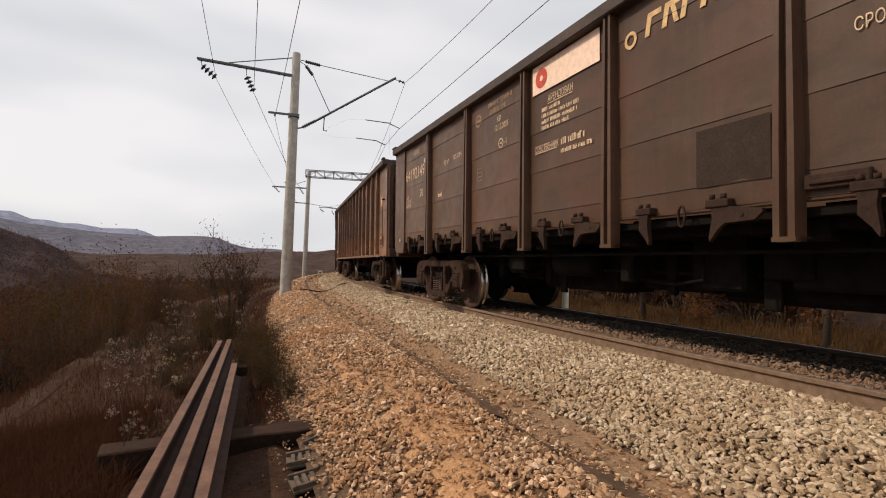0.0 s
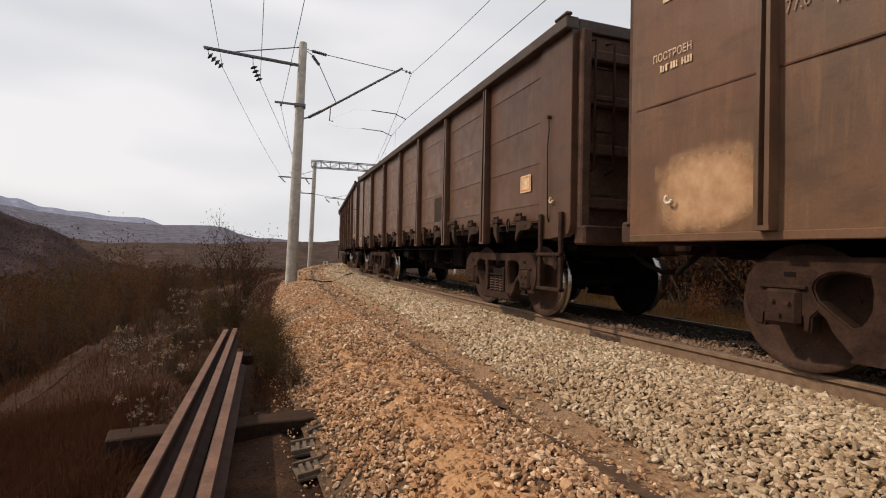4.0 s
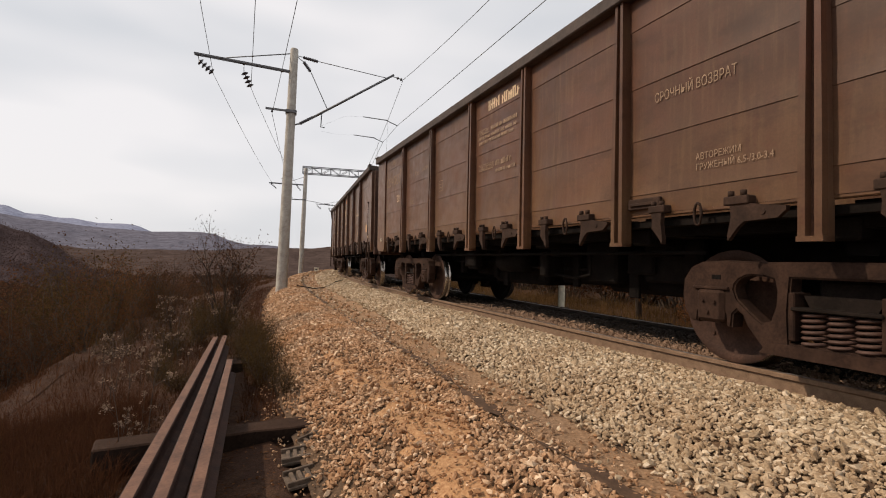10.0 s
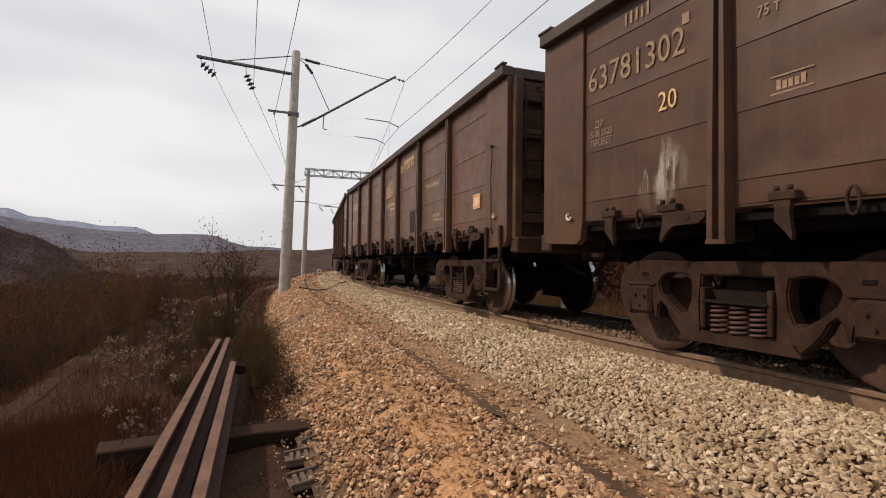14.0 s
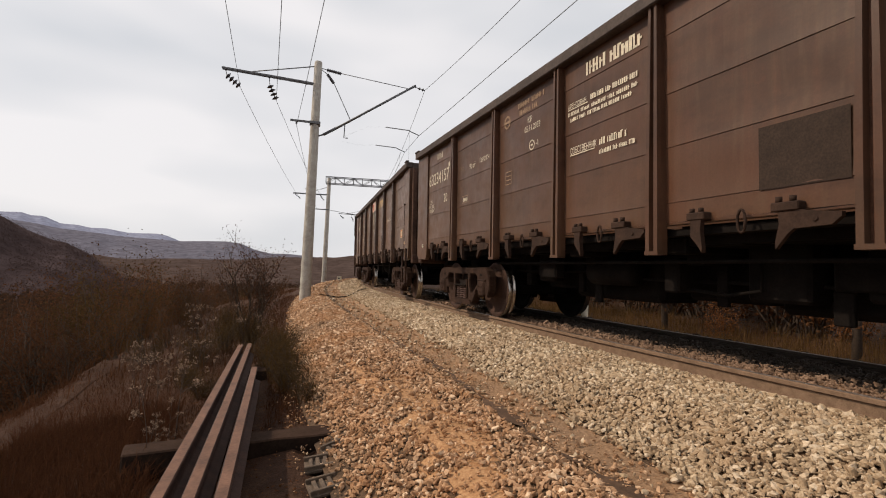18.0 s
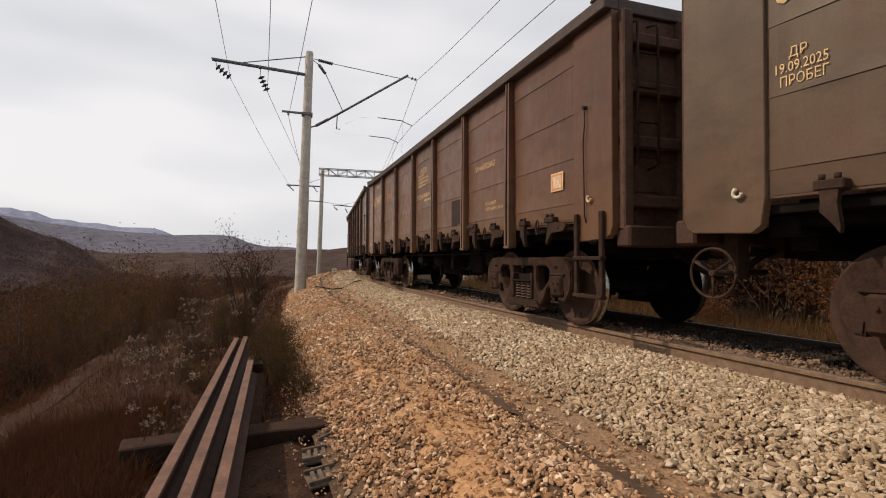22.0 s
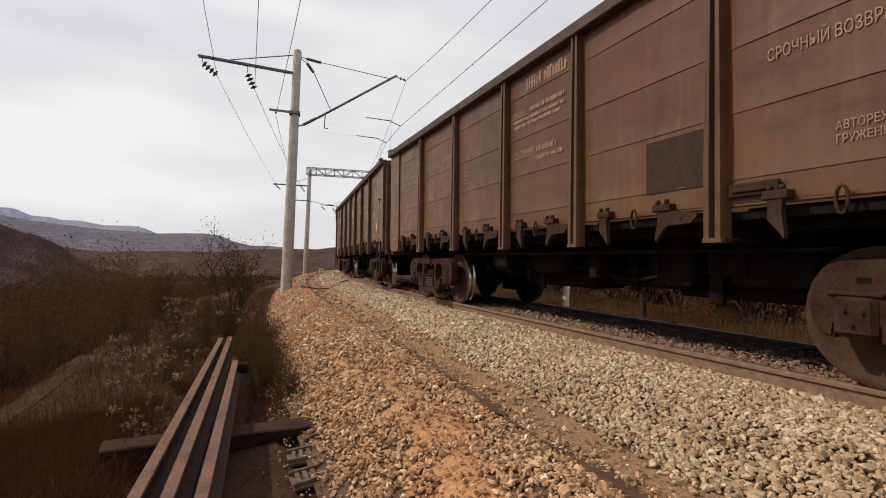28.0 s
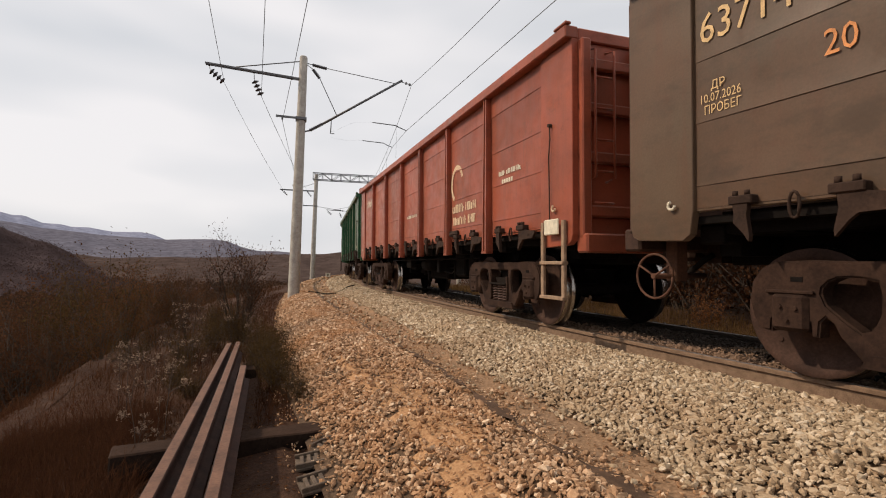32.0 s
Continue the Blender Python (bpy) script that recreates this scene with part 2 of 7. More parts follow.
def rust_spot_material(burnt=True, chalk=False, soot=False, pink=False):
    """A burnt patch: dark rust in the middle, a rubbed bright rim, an orange halo that fades out."""
    m = Mat("burnt_rust_patch" if burnt else "rubbed_tan_patch", 0.75, 0, 0.3)
    m.at()
    half = m.t.nodes.new("ShaderNodeVectorMath")
    half.operation = "MULTIPLY"
    half.inputs[1].default_value = (0.0, 1 / 0.42, 1 / 0.26)
    m.link(m.raw, half.inputs[0])
    if burnt or chalk or soot:
        size = m.t.nodes.new("ShaderNodeVectorMath")
        size.operation = "LENGTH"
        m.link(half.outputs[0], size.inputs[0])
        size = size.outputs["Value"]
    else:       # a rounded square
        axes = m.t.nodes.new("ShaderNodeSeparateXYZ")
        m.link(half.outputs[0], axes.inputs[0])
        sq = [m.math("POWER", m.math("MULTIPLY", axes.outputs[i], axes.outputs[i]), 1.7) for i in (1, 2)]
        size = m.math("POWER", m.math("ADD", sq[0], sq[1]), 1 / 3.4)
    uneven = 0.07 if burnt else 0.13
    wobble = m.span(m.noise(5.0, 3), 0.3, 0.7, -uneven, uneven)
    fine = m.span(m.noise(30.0, 4), 0.3, 0.7, -0.035, 0.035)
    r = m.math("ADD", m.math("ADD", size, wobble), fine)
    if chalk or soot:
        m.colour((0.018, 0.014, 0.011) if soot else (0.5, 0.45, 0.38))
        streak = m.ramp(m.noise(4.0, 4, 0.6, (1, 2.2, 0.8)), (0.44, 0.0), (0.6, 1.0))
        m.link(m.math("MULTIPLY", m.math("MULTIPLY", streak, m.ramp(r, (0.3, 1.0), (0.95, 0.0))), 0.6), m.bsdf.inputs["Alpha"])
        return m.mat
    if not burnt:
        worn = m.ramp(m.noise(7.0, 5, 0.65), (0.35, 0.0), (0.65, 1.0))
        hues = ((0.31, 0.165, 0.1), (0.26, 0.13, 0.077)) if pink else ((0.52, 0.33, 0.19), (0.42, 0.235, 0.125))
        m.colour(m.mix(worn, hues[1], hues[0]))
        m.link(m.math("MULTIPLY", m.ramp(r, (0.55, 0.9), (0.8, 0.55), (1.0, 0.0)), m.span(worn, 0, 1, 0.86, 1.0)), m.bsdf.inputs["Alpha"])
        return m.mat
    m.colour(m.ramp(r, (0.0, (0.06, 0.024, 0.017)), (0.6, (0.085, 0.034, 0.02)), (0.66, (0.44, 0.25, 0.145)), (0.75, (0.35, 0.165, 0.08)), (0.9, (0.27, 0.11, 0.05))))
    m.link(m.ramp(r, (0.66, 1.0), (0.76, 0.62), (1.0, 0.0)), m.bsdf.inputs["Alpha"])
    return m.mat


M_RUSTSPOT = rust_spot_material()
M_RUBBED = rust_spot_material(False)
M_SCORCH = rust_spot_material(False, pink=True)
M_CHALK = rust_spot_material(False, True)
M_SOOT = rust_spot_material(False, False, True)


# ---- the track's line ----
CURVE, NEAR_RAIL, HALF_GAUGE, CANT = 0.0065, 4.022, 0.76, -1.73
STEP = 0.25


def bend(s):
    """The curvature to the right, along the near rail."""
    k = max(0.0, min(1.0, (abs(s) - 70.0) / 50.0))
    return CURVE + (0.0022 - CURVE) * k


def run_line(sign):
    rows, x, y, a = [], NEAR_RAIL, 0.0, 0.0
    for i in range(int(520 / STEP)):
        rows.append((sign * i * STEP, x, y, a))
        b = a + sign * STEP * 0.5 * bend(sign * i * STEP)
        x, y, a = x + sign * STEP * math.sin(b), y + sign * STEP * math.cos(b), a + sign * STEP * bend(sign * (i + 0.5) * STEP)
    return rows


LINE = np.array(run_line(-1)[:0:-1] + run_line(1))


def rail_at(s):
    """x, y and heading of the near rail at s metres along it; s is 0 beside the camera."""
    return [float(np.interp(s, LINE[:, 0], LINE[:, i])) for i in (1, 2, 3)]


def beside(s, left, z=0.0):
    """A place left metres to the left of the near rail."""
    x, y, a = rail_at(s)
    return Vector((x - left * math.cos(a), y + left * math.sin(a), z))


def track_pose(s, left=0.0, z=0.0):
    x, y, a = rail_at(s)
    return pose(x - left * math.cos(a), y + left * math.sin(a), z, 0, 0, -math.degrees(a))


# ---- mesh helpers ----
def part(name, bm, material, parent=None, label="", smooth=False):
    """Links a bmesh, or a mesh, as one object, under a thing or a part."""
    if isinstance(bm, bmesh.types.BMesh):
        me = bpy.data.meshes.new(name)
        bm.normal_update()
        bm.to_mesh(me)
        bm.free()
        if smooth:
            for p in me.polygons:
                p.use_smooth = True
        for m in material if isinstance(material, (list, tuple)) else [material]:
            me.materials.append(m)
    else:
        me = bm
    ob = new(name, me)
    if parent is not None:
        ob.parent = parent
    if label:
        ob["label"] = label
    return ob


def box(bm, x0, x1, y0, y1, z0, z1, bevel=0.0, m=None, mat=0):
    vs = [bm.verts.new((x, y, z)) for x in (x0, x1) for y in (y0, y1) for z in (z0, z1)]
    fs = [bm.faces.new([vs[i] for i in f]) for f in ((0, 1, 3, 2), (4, 6, 7, 5), (0, 4, 5, 1), (2, 3, 7, 6), (0, 2, 6, 4), (1, 5, 7, 3))]
    for f in fs:
        f.material_index = mat
    if bevel:
        r = bmesh.ops.bevel(bm, geom=list({e for f in fs for e in f.edges}), offset=bevel, segments=1, affect="EDGES", profile=0.7)
        vs = list({v for f in r["faces"] for v in f.verts} | {v for v in vs if v.is_valid})
    if m is not None:
        for v in vs:
            if v.is_valid:
                v.co = m @ v.co
    return bm


def prism(bm, outline, x0, x1, mat=0):
    """A flat outline in y, z made x1 - x0 thick."""
    a = [bm.verts.new((x0, y, z)) for y, z in outline]
    b = [bm.verts.new((x1, y, z)) for y, z in outline]
    n = len(outline)
    fs = [bm.faces.new(a[::-1]), bm.faces.new(b)]
    fs += [bm.faces.new((a[i], a[(i + 1) % n], b[(i + 1) % n], b[i])) for i in range(n)]
    for f in fs:
        f.material_index = mat
    return bm


def tube(bm, points, radius, sides=6, mat=0, caps=True):
    """A round bar along points; radius may be a list."""
    pts = [Vector(p) for p in points]
    rad = radius if isinstance(radius, (list, tuple)) else [radius] * len(pts)
    rings = []
    for i, p in enumerate(pts):
        d = (pts[min(i + 1, len(pts) - 1)] - pts[max(i - 1, 0)]).normalized()
        u = d.cross(Vector((0, 0, 1)) if abs(d.z) < 0.9 else Vector((1, 0, 0))).normalized()
        w = d.cross(u)
        rings.append([bm.verts.new(p + (u * math.cos(6.2832 * k / sides) + w * math.sin(6.2832 * k / sides)) * rad[i]) for k in range(sides)])
    for a, b in zip(rings, rings[1:]):
        for k in range(sides):
            f = bm.faces.new((a[k], a[(k + 1) % sides], b[(k + 1) % sides], b[k]))
            f.material_index, f.smooth = mat, True
    if caps:
        for r in (rings[0][::-1], rings[-1]):
            bm.faces.new(r).material_index = mat
    return bm


def ring(bm, centre, axis, radius, thick, n=20, sides=6, arc=1.0, mat=0):
    axis = Vector(axis).normalized()
    u = axis.cross(Vector((0, 0, 1)) if abs(axis.z) < 0.9 else Vector((1, 0, 0))).normalized()
    w = axis.cross(u)
    c = Vector(centre)
    pts = [c + (u * math.cos(6.2832 * arc * i / n) + w * math.sin(6.2832 * arc * i / n)) * radius for i in range(n + 1)]
    return tube(bm, pts, thick, sides, mat)


def lathe(bm, profile, axis="x", n=24, mats=None, smooth=True, centre=(0, 0, 0)):
    """Turns a profile of (along, radius) about an axis through centre."""
    rings = []
    for a, r in profile:
        rr = []
        for k in range(n):
            c, s = r * math.cos(6.2832 * k / n), r * math.sin(6.2832 * k / n)
            v = {"x": (a, c, s), "y": (c, a, s), "z": (c, s, a)}[axis]
            rr.append(bm.verts.new([p + q for p, q in zip(v, centre)]))
        rings.append(rr)
    for i, (a, b) in enumerate(zip(rings, rings[1:])):
        for k in range(n):
            f = bm.faces.new((a[k], b[k], b[(k + 1) % n], a[(k + 1) % n]))
            f.material_index, f.smooth = (mats[i] if mats else 0), smooth
    return bm


def fast_mesh(name, verts, faces, material, smooth=False):
    """A mesh from arrays of places and of triangles or quads."""
    verts, faces = np.asarray(verts, np.float32), np.asarray(faces, np.int32)
    me = bpy.data.meshes.new(name)
    n, k = faces.shape
    me.vertices.add(len(verts))
    me.vertices.foreach_set("co", verts.ravel())
    me.loops.add(n * k)
    me.loops.foreach_set("vertex_index", faces.ravel())
    me.polygons.add(n)
    me.polygons.foreach_set("loop_start", np.arange(0, n * k, k, dtype=np.int32))
    me.polygons.foreach_set("use_smooth", np.full(n, bool(smooth)))
    me.update(calc_edges=True)
    me.validate()
    for m in material if isinstance(material, (list, tuple)) else [material]:
        me.materials.append(m)
    return me


def thing(name, m=None):
    ob = new(name)
    ob.empty_display_size = 0.3
    if m is not None:
        ob.matrix_world = m
    return ob


# ---- lettering ----
LETTER_CACHE = {}


def letters(text, size, squeeze=0.82):
    """The outlines of a text as places (right, up) and faces, from the left end of its base line."""
    key = (text, size, squeeze)
    if key not in LETTER_CACHE:
        cu = bpy.data.curves.new("letters", "FONT")
        cu.body, cu.size, cu.resolution_u = text, size * 1.38, 2
        ob = bpy.data.objects.new("letters", cu)
        me = bpy.data.meshes.new_from_object(ob)
        co = np.array([(v.co.x * squeeze, v.co.y) for v in me.vertices]).reshape(-1, 2)
        LETTER_CACHE[key] = (co, [tuple(p.vertices) for p in me.polygons])
        bpy.data.objects.remove(ob)
        bpy.data.curves.remove(cu)
        bpy.data.meshes.remove(me)
    return LETTER_CACHE[key]


SHEET = -1.24          # the side sheets' plane, across the wagon
FACE = SHEET - 0.011   # where the lettering lies


class Sign:
    """Flat lettering and shapes on the wagon's side, one part for each line or shape; y falls to the reader's right."""

    def __init__(self):
        self.sets = []

    def begin(self, name):
        self.sets.append((name, [], [], [], []))

    def poly(self, pts, mat, lift=0.0, own=True, name="painted_mark"):
        if own or not self.sets:
            self.begin(name)
        _, v, f, m, mats = self.sets[-1]
        if mat not in mats:
            mats.append(mat)
        n = len(v)
        v += [(FACE - lift, y, z) for y, z in pts]
        f.append(tuple(range(n, n + len(pts))))
        m.append(mats.index(mat))

    def text(self, s, y, z, size, mat, squeeze=0.82, centre=False):
        co, faces = letters(s, size, squeeze)
        if not len(co):
            return
        self.begin("painted_number" if any(c.isdigit() for c in s) else "painted_word")
        _, v, f, m, mats = self.sets[-1]
        mats.append(mat)
        shift = (co[:, 0].max() + co[:, 0].min()) / 2 if centre else 0
        v += [(FACE, y - (u - shift), z + w) for u, w in co]
        f += faces
        m += [0] * len(faces)

    def bar(self, y, z, wide, high, mat, lift=0.0, own=True, name="painted_mark"):
        self.poly([(y, z), (y, z + high), (y - wide, z + high), (y - wide, z)], mat, lift, own, name)

    def bars(self, y, z, wide, high, mat, n, gap=0.25):
        """Uneven upright strokes in words: a line of writing that says nothing."""
        r = random.Random(int(1000 * (abs(y) + z + wide)) + n)
        at, first, left = 0.0, True, r.randint(3, 8)
        w = wide / (n * 1.6)
        while at < wide - w * 0.5:
            thick = w * r.uniform(0.4, 0.85) if n > 6 else w * 1.6 * (1 - gap)
            tall = high * r.choice((1.0, 1.0, 1.0, 0.8))
            self.bar(y - at, z, thick, tall, mat, 0.0, first, "worn_line")
            if n > 6 and r.random() < 0.6:
                foot = z + r.choice((0.0, 0.42, 0.84)) * high
                self.bar(y - at - thick, foot, w * 0.45, min(high * 0.16, z + tall - foot), mat, 0.0, False, "worn_line")
            first = False
            at += w if n > 6 else w * 1.6
            left -= 1
            if n > 6 and left == 0:
                at, left = at + w * 0.9, r.randint(3, 9)

    def oval(self, y, z, ry, rz, mat, lift=0.0, hole=0.0, n=20, own=True, name="painted_ring"):
        pts = [(math.cos(6.2832 * i / n), math.sin(6.2832 * i / n)) for i in range(n)]
        if not hole:
            self.poly([(y + ry * c, z + rz * s) for c, s in pts], mat, lift, own, name)
        else:
            for i, ((c, s), (d, e)) in enumerate(zip(pts, pts[1:] + pts[:1])):
                self.poly([(y + ry * c, z + rz * s), (y + ry * d, z + rz * e), (y + ry * hole * d, z + rz * hole * e), (y + ry * hole * c, z + rz * hole * s)], mat, lift, own and i == 0, name)

    def done(self, name, parent, label=""):
        for set_name, v, f, m, mats in self.sets:
            title = name if set_name in ("painted_mark", "painted_ring") else set_name
            me = bpy.data.meshes.new(title)
            me.from_pydata(v, [], f)
            me.polygons.foreach_set("material_index", m)
            for mat in mats:
                me.materials.append(mat)
            ob = part(title, me, None, parent, label if title == name else "")
            if title == "worn_line":
                ob["kind"] = "stuff"


# ---- gondola wagons ----
STAKES = (4.311, 2.56, 0.805, -0.805, -2.56, -4.311)
BODY_END, TOP, LOW = 6.55, 3.475, 1.28
SEAMS = (1.46, 1.97, 2.47, 3.03)


def side_panel(y0, y1, seams, bottom, seed, rows_y=10):
    """A side sheet with pressed seams and shallow dents."""
    bm = bmesh.new()
    zs = [bottom] + [q for s in seams for q in (s - 0.02, s - 0.004, s, s + 0.02)] + [TOP - 0.14]
    extra = []
    for a, b in zip(zs, zs[1:]):
        extra.append(a)
        if b - a > 0.2:
            extra += [a + (b - a) * k for k in (0.25, 0.5, 0.75)]
    zs = extra + [zs[-1]]
    grid = []
    for i in range(rows_y + 1):
        y = y0 + (y1 - y0) * i / rows_y
        col = []
        for z in zs:
            x = SHEET
            edge = min(i, rows_y - i) / 2.0
            inner = min(1.0, edge)
            for s in seams:
                d = z - s
                if -0.002 < d < 0.11:
                    x -= 0.008 * (1 - max(0.0, d) / 0.11) * min(1, inner + 0.3)
            x += inner * (0.010 * noise.noise((y * 1.6, z * 1.6, seed)) + 0.004 * noise.noise((y * 5, z * 5, seed + 3)))
            col.append(bm.verts.new((x, y, z)))
        grid.append(col)
    for a, b in zip(grid, grid[1:]):
        for k in range(len(zs) - 1):
            f = bm.faces.new((a[k], a[k + 1], b[k + 1], b[k]))
            f.smooth = True
    for e in bm.edges:
        za, zb = e.verts[0].co.z, e.verts[1].co.z
        if abs(za - zb) < 1e-5 and any(abs(za - s) < 1e-4 or abs(za - s + 0.004) < 1e-4 for s in seams):
            e.smooth = False
    # the inner skin closes the sheet
    r = bmesh.ops.extrude_face_region(bm, geom=bm.faces[:])
    for v in r["geom"]:
        if isinstance(v, bmesh.types.BMVert):
            v.co.x = SHEET + 0.05
    bmesh.ops.recalc_face_normals(bm, faces=bm.faces[:])
    for e in bm.edges:
        if len(e.link_faces) == 2 and e.calc_face_angle(0) > 0.9:
            e.smooth = False
    return bm


def stake_mesh(bottom, wide=0.165, two_stage=False):
    """A pressed hat-section stake with side flanges."""
    bm = bmesh.new()
    w, d = wide / 2, 0.1
    x = SHEET
    plan = [(-w, 0.012), (-w, -d * 0.55), (-w * 0.9, -d), (-w * 0.34, -d), (-w * 0.28, -d + 0.055), (w * 0.28, -d + 0.055), (w * 0.34, -d), (w * 0.9, -d), (w, -d * 0.55), (w, 0.012)]
    levels = [(bottom, 1.0, 1.0), (1.55, 1.0, 1.0), (1.62, 0.82 if two_stage else 1.0, 0.75 if two_stage else 1.0), (TOP - 0.13, 0.8 if two_stage else 0.7, 0.7 if two_stage else 0.85)]
    rings = [[bm.verts.new((x + px * kd, py * kw, z)) for py, px in plan] for z, kw, kd in levels]
    n = len(plan)
    for a, b in zip(rings, rings[1:]):
        for k in range(n):
            bm.faces.new((a[k], b[k], b[(k + 1) % n], a[(k + 1) % n])).material_index = 1 if k == 4 else 0
    bm.faces.new(rings[0])
    bm.faces.new(rings[-1][::-1])
    bmesh.ops.recalc_face_normals(bm, faces=bm.faces[:])
    box(bm, x - d - 0.004, x + 0.01, -w, w, bottom, bottom + 0.035)
    return bm


def corner_mesh(end, drop):
    """The flat corner plate of the body, rounded below; end is +1 at the far end."""
    a, b = 5.88, BODY_END
    r = 0.1
    pts = [(a, TOP - 0.14), (a, LOW if drop else 1.05)]
    lowz = 1.02
    pts += [(a + 0.03, lowz + 0.05), (a + r, lowz)]
    pts += [(b - r, lowz + 0.02), (b - 0.03, lowz + 0.06), (b, lowz + 0.14), (b, TOP - 0.14)]
    pts = [(end * y, z) for y, z in pts]
    if end < 0:
        pts = pts[::-1]
    bm = prism(bmesh.new(), pts, SHEET - 0.035, SHEET + 0.05)
    bmesh.ops.recalc_face_normals(bm, faces=bm.faces[:])
    bmesh.ops.bevel(bm, geom=bm.edges[:], offset=0.006, segments=1, affect="EDGES")
    # the rim turned round the corner
    return bm


def bracket_mesh(kind):
    """The hanging hinge brackets of the bottom hatches."""
    bm = bmesh.new()
    x = SHEET
    if kind == 0:
        prism(bm, [(0.065, 0.0), (0.05, -0.1), (0.055, -0.17), (-0.02, -0.25), (-0.06, -0.31), (-0.065, -0.27), (-0.045, -0.12), (-0.06, 0.0)], x - 0.075, x - 0.03)
        box(bm, x - 0.085, x + 0.02, -0.09, 0.09, -0.035, 0.03, 0.008)
        for y in (-0.045, 0.045):
            tube(bm, [(x - 0.06, y, 0.03), (x - 0.06, y, 0.065)], 0.022, 6)
    elif kind == 1:
        prism(bm, [(0.06, 0.0), (0.045, -0.12), (0.075, -0.26), (0.07, -0.3), (-0.01, -0.2), (-0.06, -0.16), (-0.3, -0.15), (-0.36, -0.1), (-0.36, -0.07), (-0.2, -0.05), (-0.09, -0.03), (-0.065, 0.0)], x - 0.07, x - 0.03)
        box(bm, x - 0.085, x + 0.02, -0.1, 0.1, -0.035, 0.03, 0.008)
        tube(bm, [(x - 0.078, -0.2, -0.1), (x - 0.025, -0.2, -0.1)], 0.02, 8)
        for y in (-0.05, 0.05):
            tube(bm, [(x - 0.06, y, 0.03), (x - 0.06, y, 0.07)], 0.024, 6)
    else:
        pts = [(x - 0.05, 0.035 * math.cos(a), -0.075 + 0.075 * math.sin(a) * 1.2) for a in [6.2832 * i / 12 for i in range(13)]]
        tube(bm, pts, 0.012, 5, caps=False)
    bmesh.ops.recalc_face_normals(bm, faces=bm.faces[:])
    return bm


def sill_mesh():
    """The lower chord."""
    return box(bmesh.new(), SHEET + 0.004, SHEET + 0.08, -BODY_END + 0.6, BODY_END - 0.6, 1.255, 1.3, 0.006)


def hatch_edge_mesh(length):
    """The folded edge of a bottom hatch."""
    bm = bmesh.new()
    h = length / 2
    prism(bm, [(-h, 1.25), (-h, 1.19), (-h + 0.1, 1.165), (h - 0.1, 1.165), (h, 1.19), (h, 1.25)], SHEET + 0.15, SHEET + 0.185)
    for y in (-h + 0.15, h - 0.15):
        tube(bm, [(SHEET + 0.135, y, 1.21), (SHEET + 0.16, y, 1.21)], 0.02, 6)
    prism(bm, [(-h, 1.25), (-h, 1.2), (h, 1.2), (h, 1.25)], SHEET + 0.185, 0.3 + SHEET)
    return bm


def top_chord_mesh(back=-BODY_END):
    bm = bmesh.new()
    for sgn in (-1, 1):
        x0, x1 = sorted((sgn * 1.36, sgn * 1.19))
        box(bm, x0, x1, back, BODY_END, TOP - 0.14, TOP, 0.012)
    for y in (back, BODY_END - 0.12):
        box(bm, -1.19, 1.19, y, y + 0.12, TOP - 0.15, TOP - 0.01, 0.012)
    for sgn in (-1, 1):       # raised ends
        for y in (back - 0.02, BODY_END - 0.23):
            box(bm, sgn * 1.33 - 0.04, sgn * 1.33 + 0.04, y, y + 0.25, TOP, TOP + 0.035, 0.01)
    return bm


def end_wall(parent, end, reach=BODY_END):
    y = end * (reach - 0.04)
    bm = box(bmesh.new(), -1.2, 1.2, min(y, y - end * 0.05), max(y, y - end * 0.05), 1.1, TOP - 0.15)
    wall = part("end_wall", bm, M_END, parent, "dark ribbed steel end wall")
    for z in (1.35, 1.95, 2.5, 3.0):
        part("rib", box(bmesh.new(), -1.2, 1.2, min(y, y + end * 0.09), max(y, y + end * 0.09), z, z + 0.13, 0.02), M_END, wall)
    for x in (-1.2, -0.45, 0.33, 1.08):
        part("post", box(bmesh.new(), x, x + 0.12, min(y, y + end * 0.13), max(y, y + end * 0.13), 1.1, TOP - 0.15, 0.015), M_END, wall)
    part("end_beam", box(bmesh.new(), -1.2, 1.2, min(y, y + end * 0.2), max(y, y + end * 0.2), 0.95, 1.16, 0.02), M_HATCHWAY, parent)


def far_side_mesh():
    bm = bmesh.new()
    box(bm, 1.2, 1.25, -BODY_END, BODY_END, LOW, TOP - 0.14)
    for y in STAKES:
        box(bm, 1.25, 1.33, y - 0.08, y + 0.08, 1.0, TOP - 0.14, 0.015)
    for a, b in zip((5.86,) + STAKES, STAKES + (-5.86,)):
        for k in (0.3, 0.7):
            y = a + (b - a) * k
            box(bm, 1.26, 1.3, y - 0.05, y + 0.05, 0.95, LOW, 0.01)
    return bm


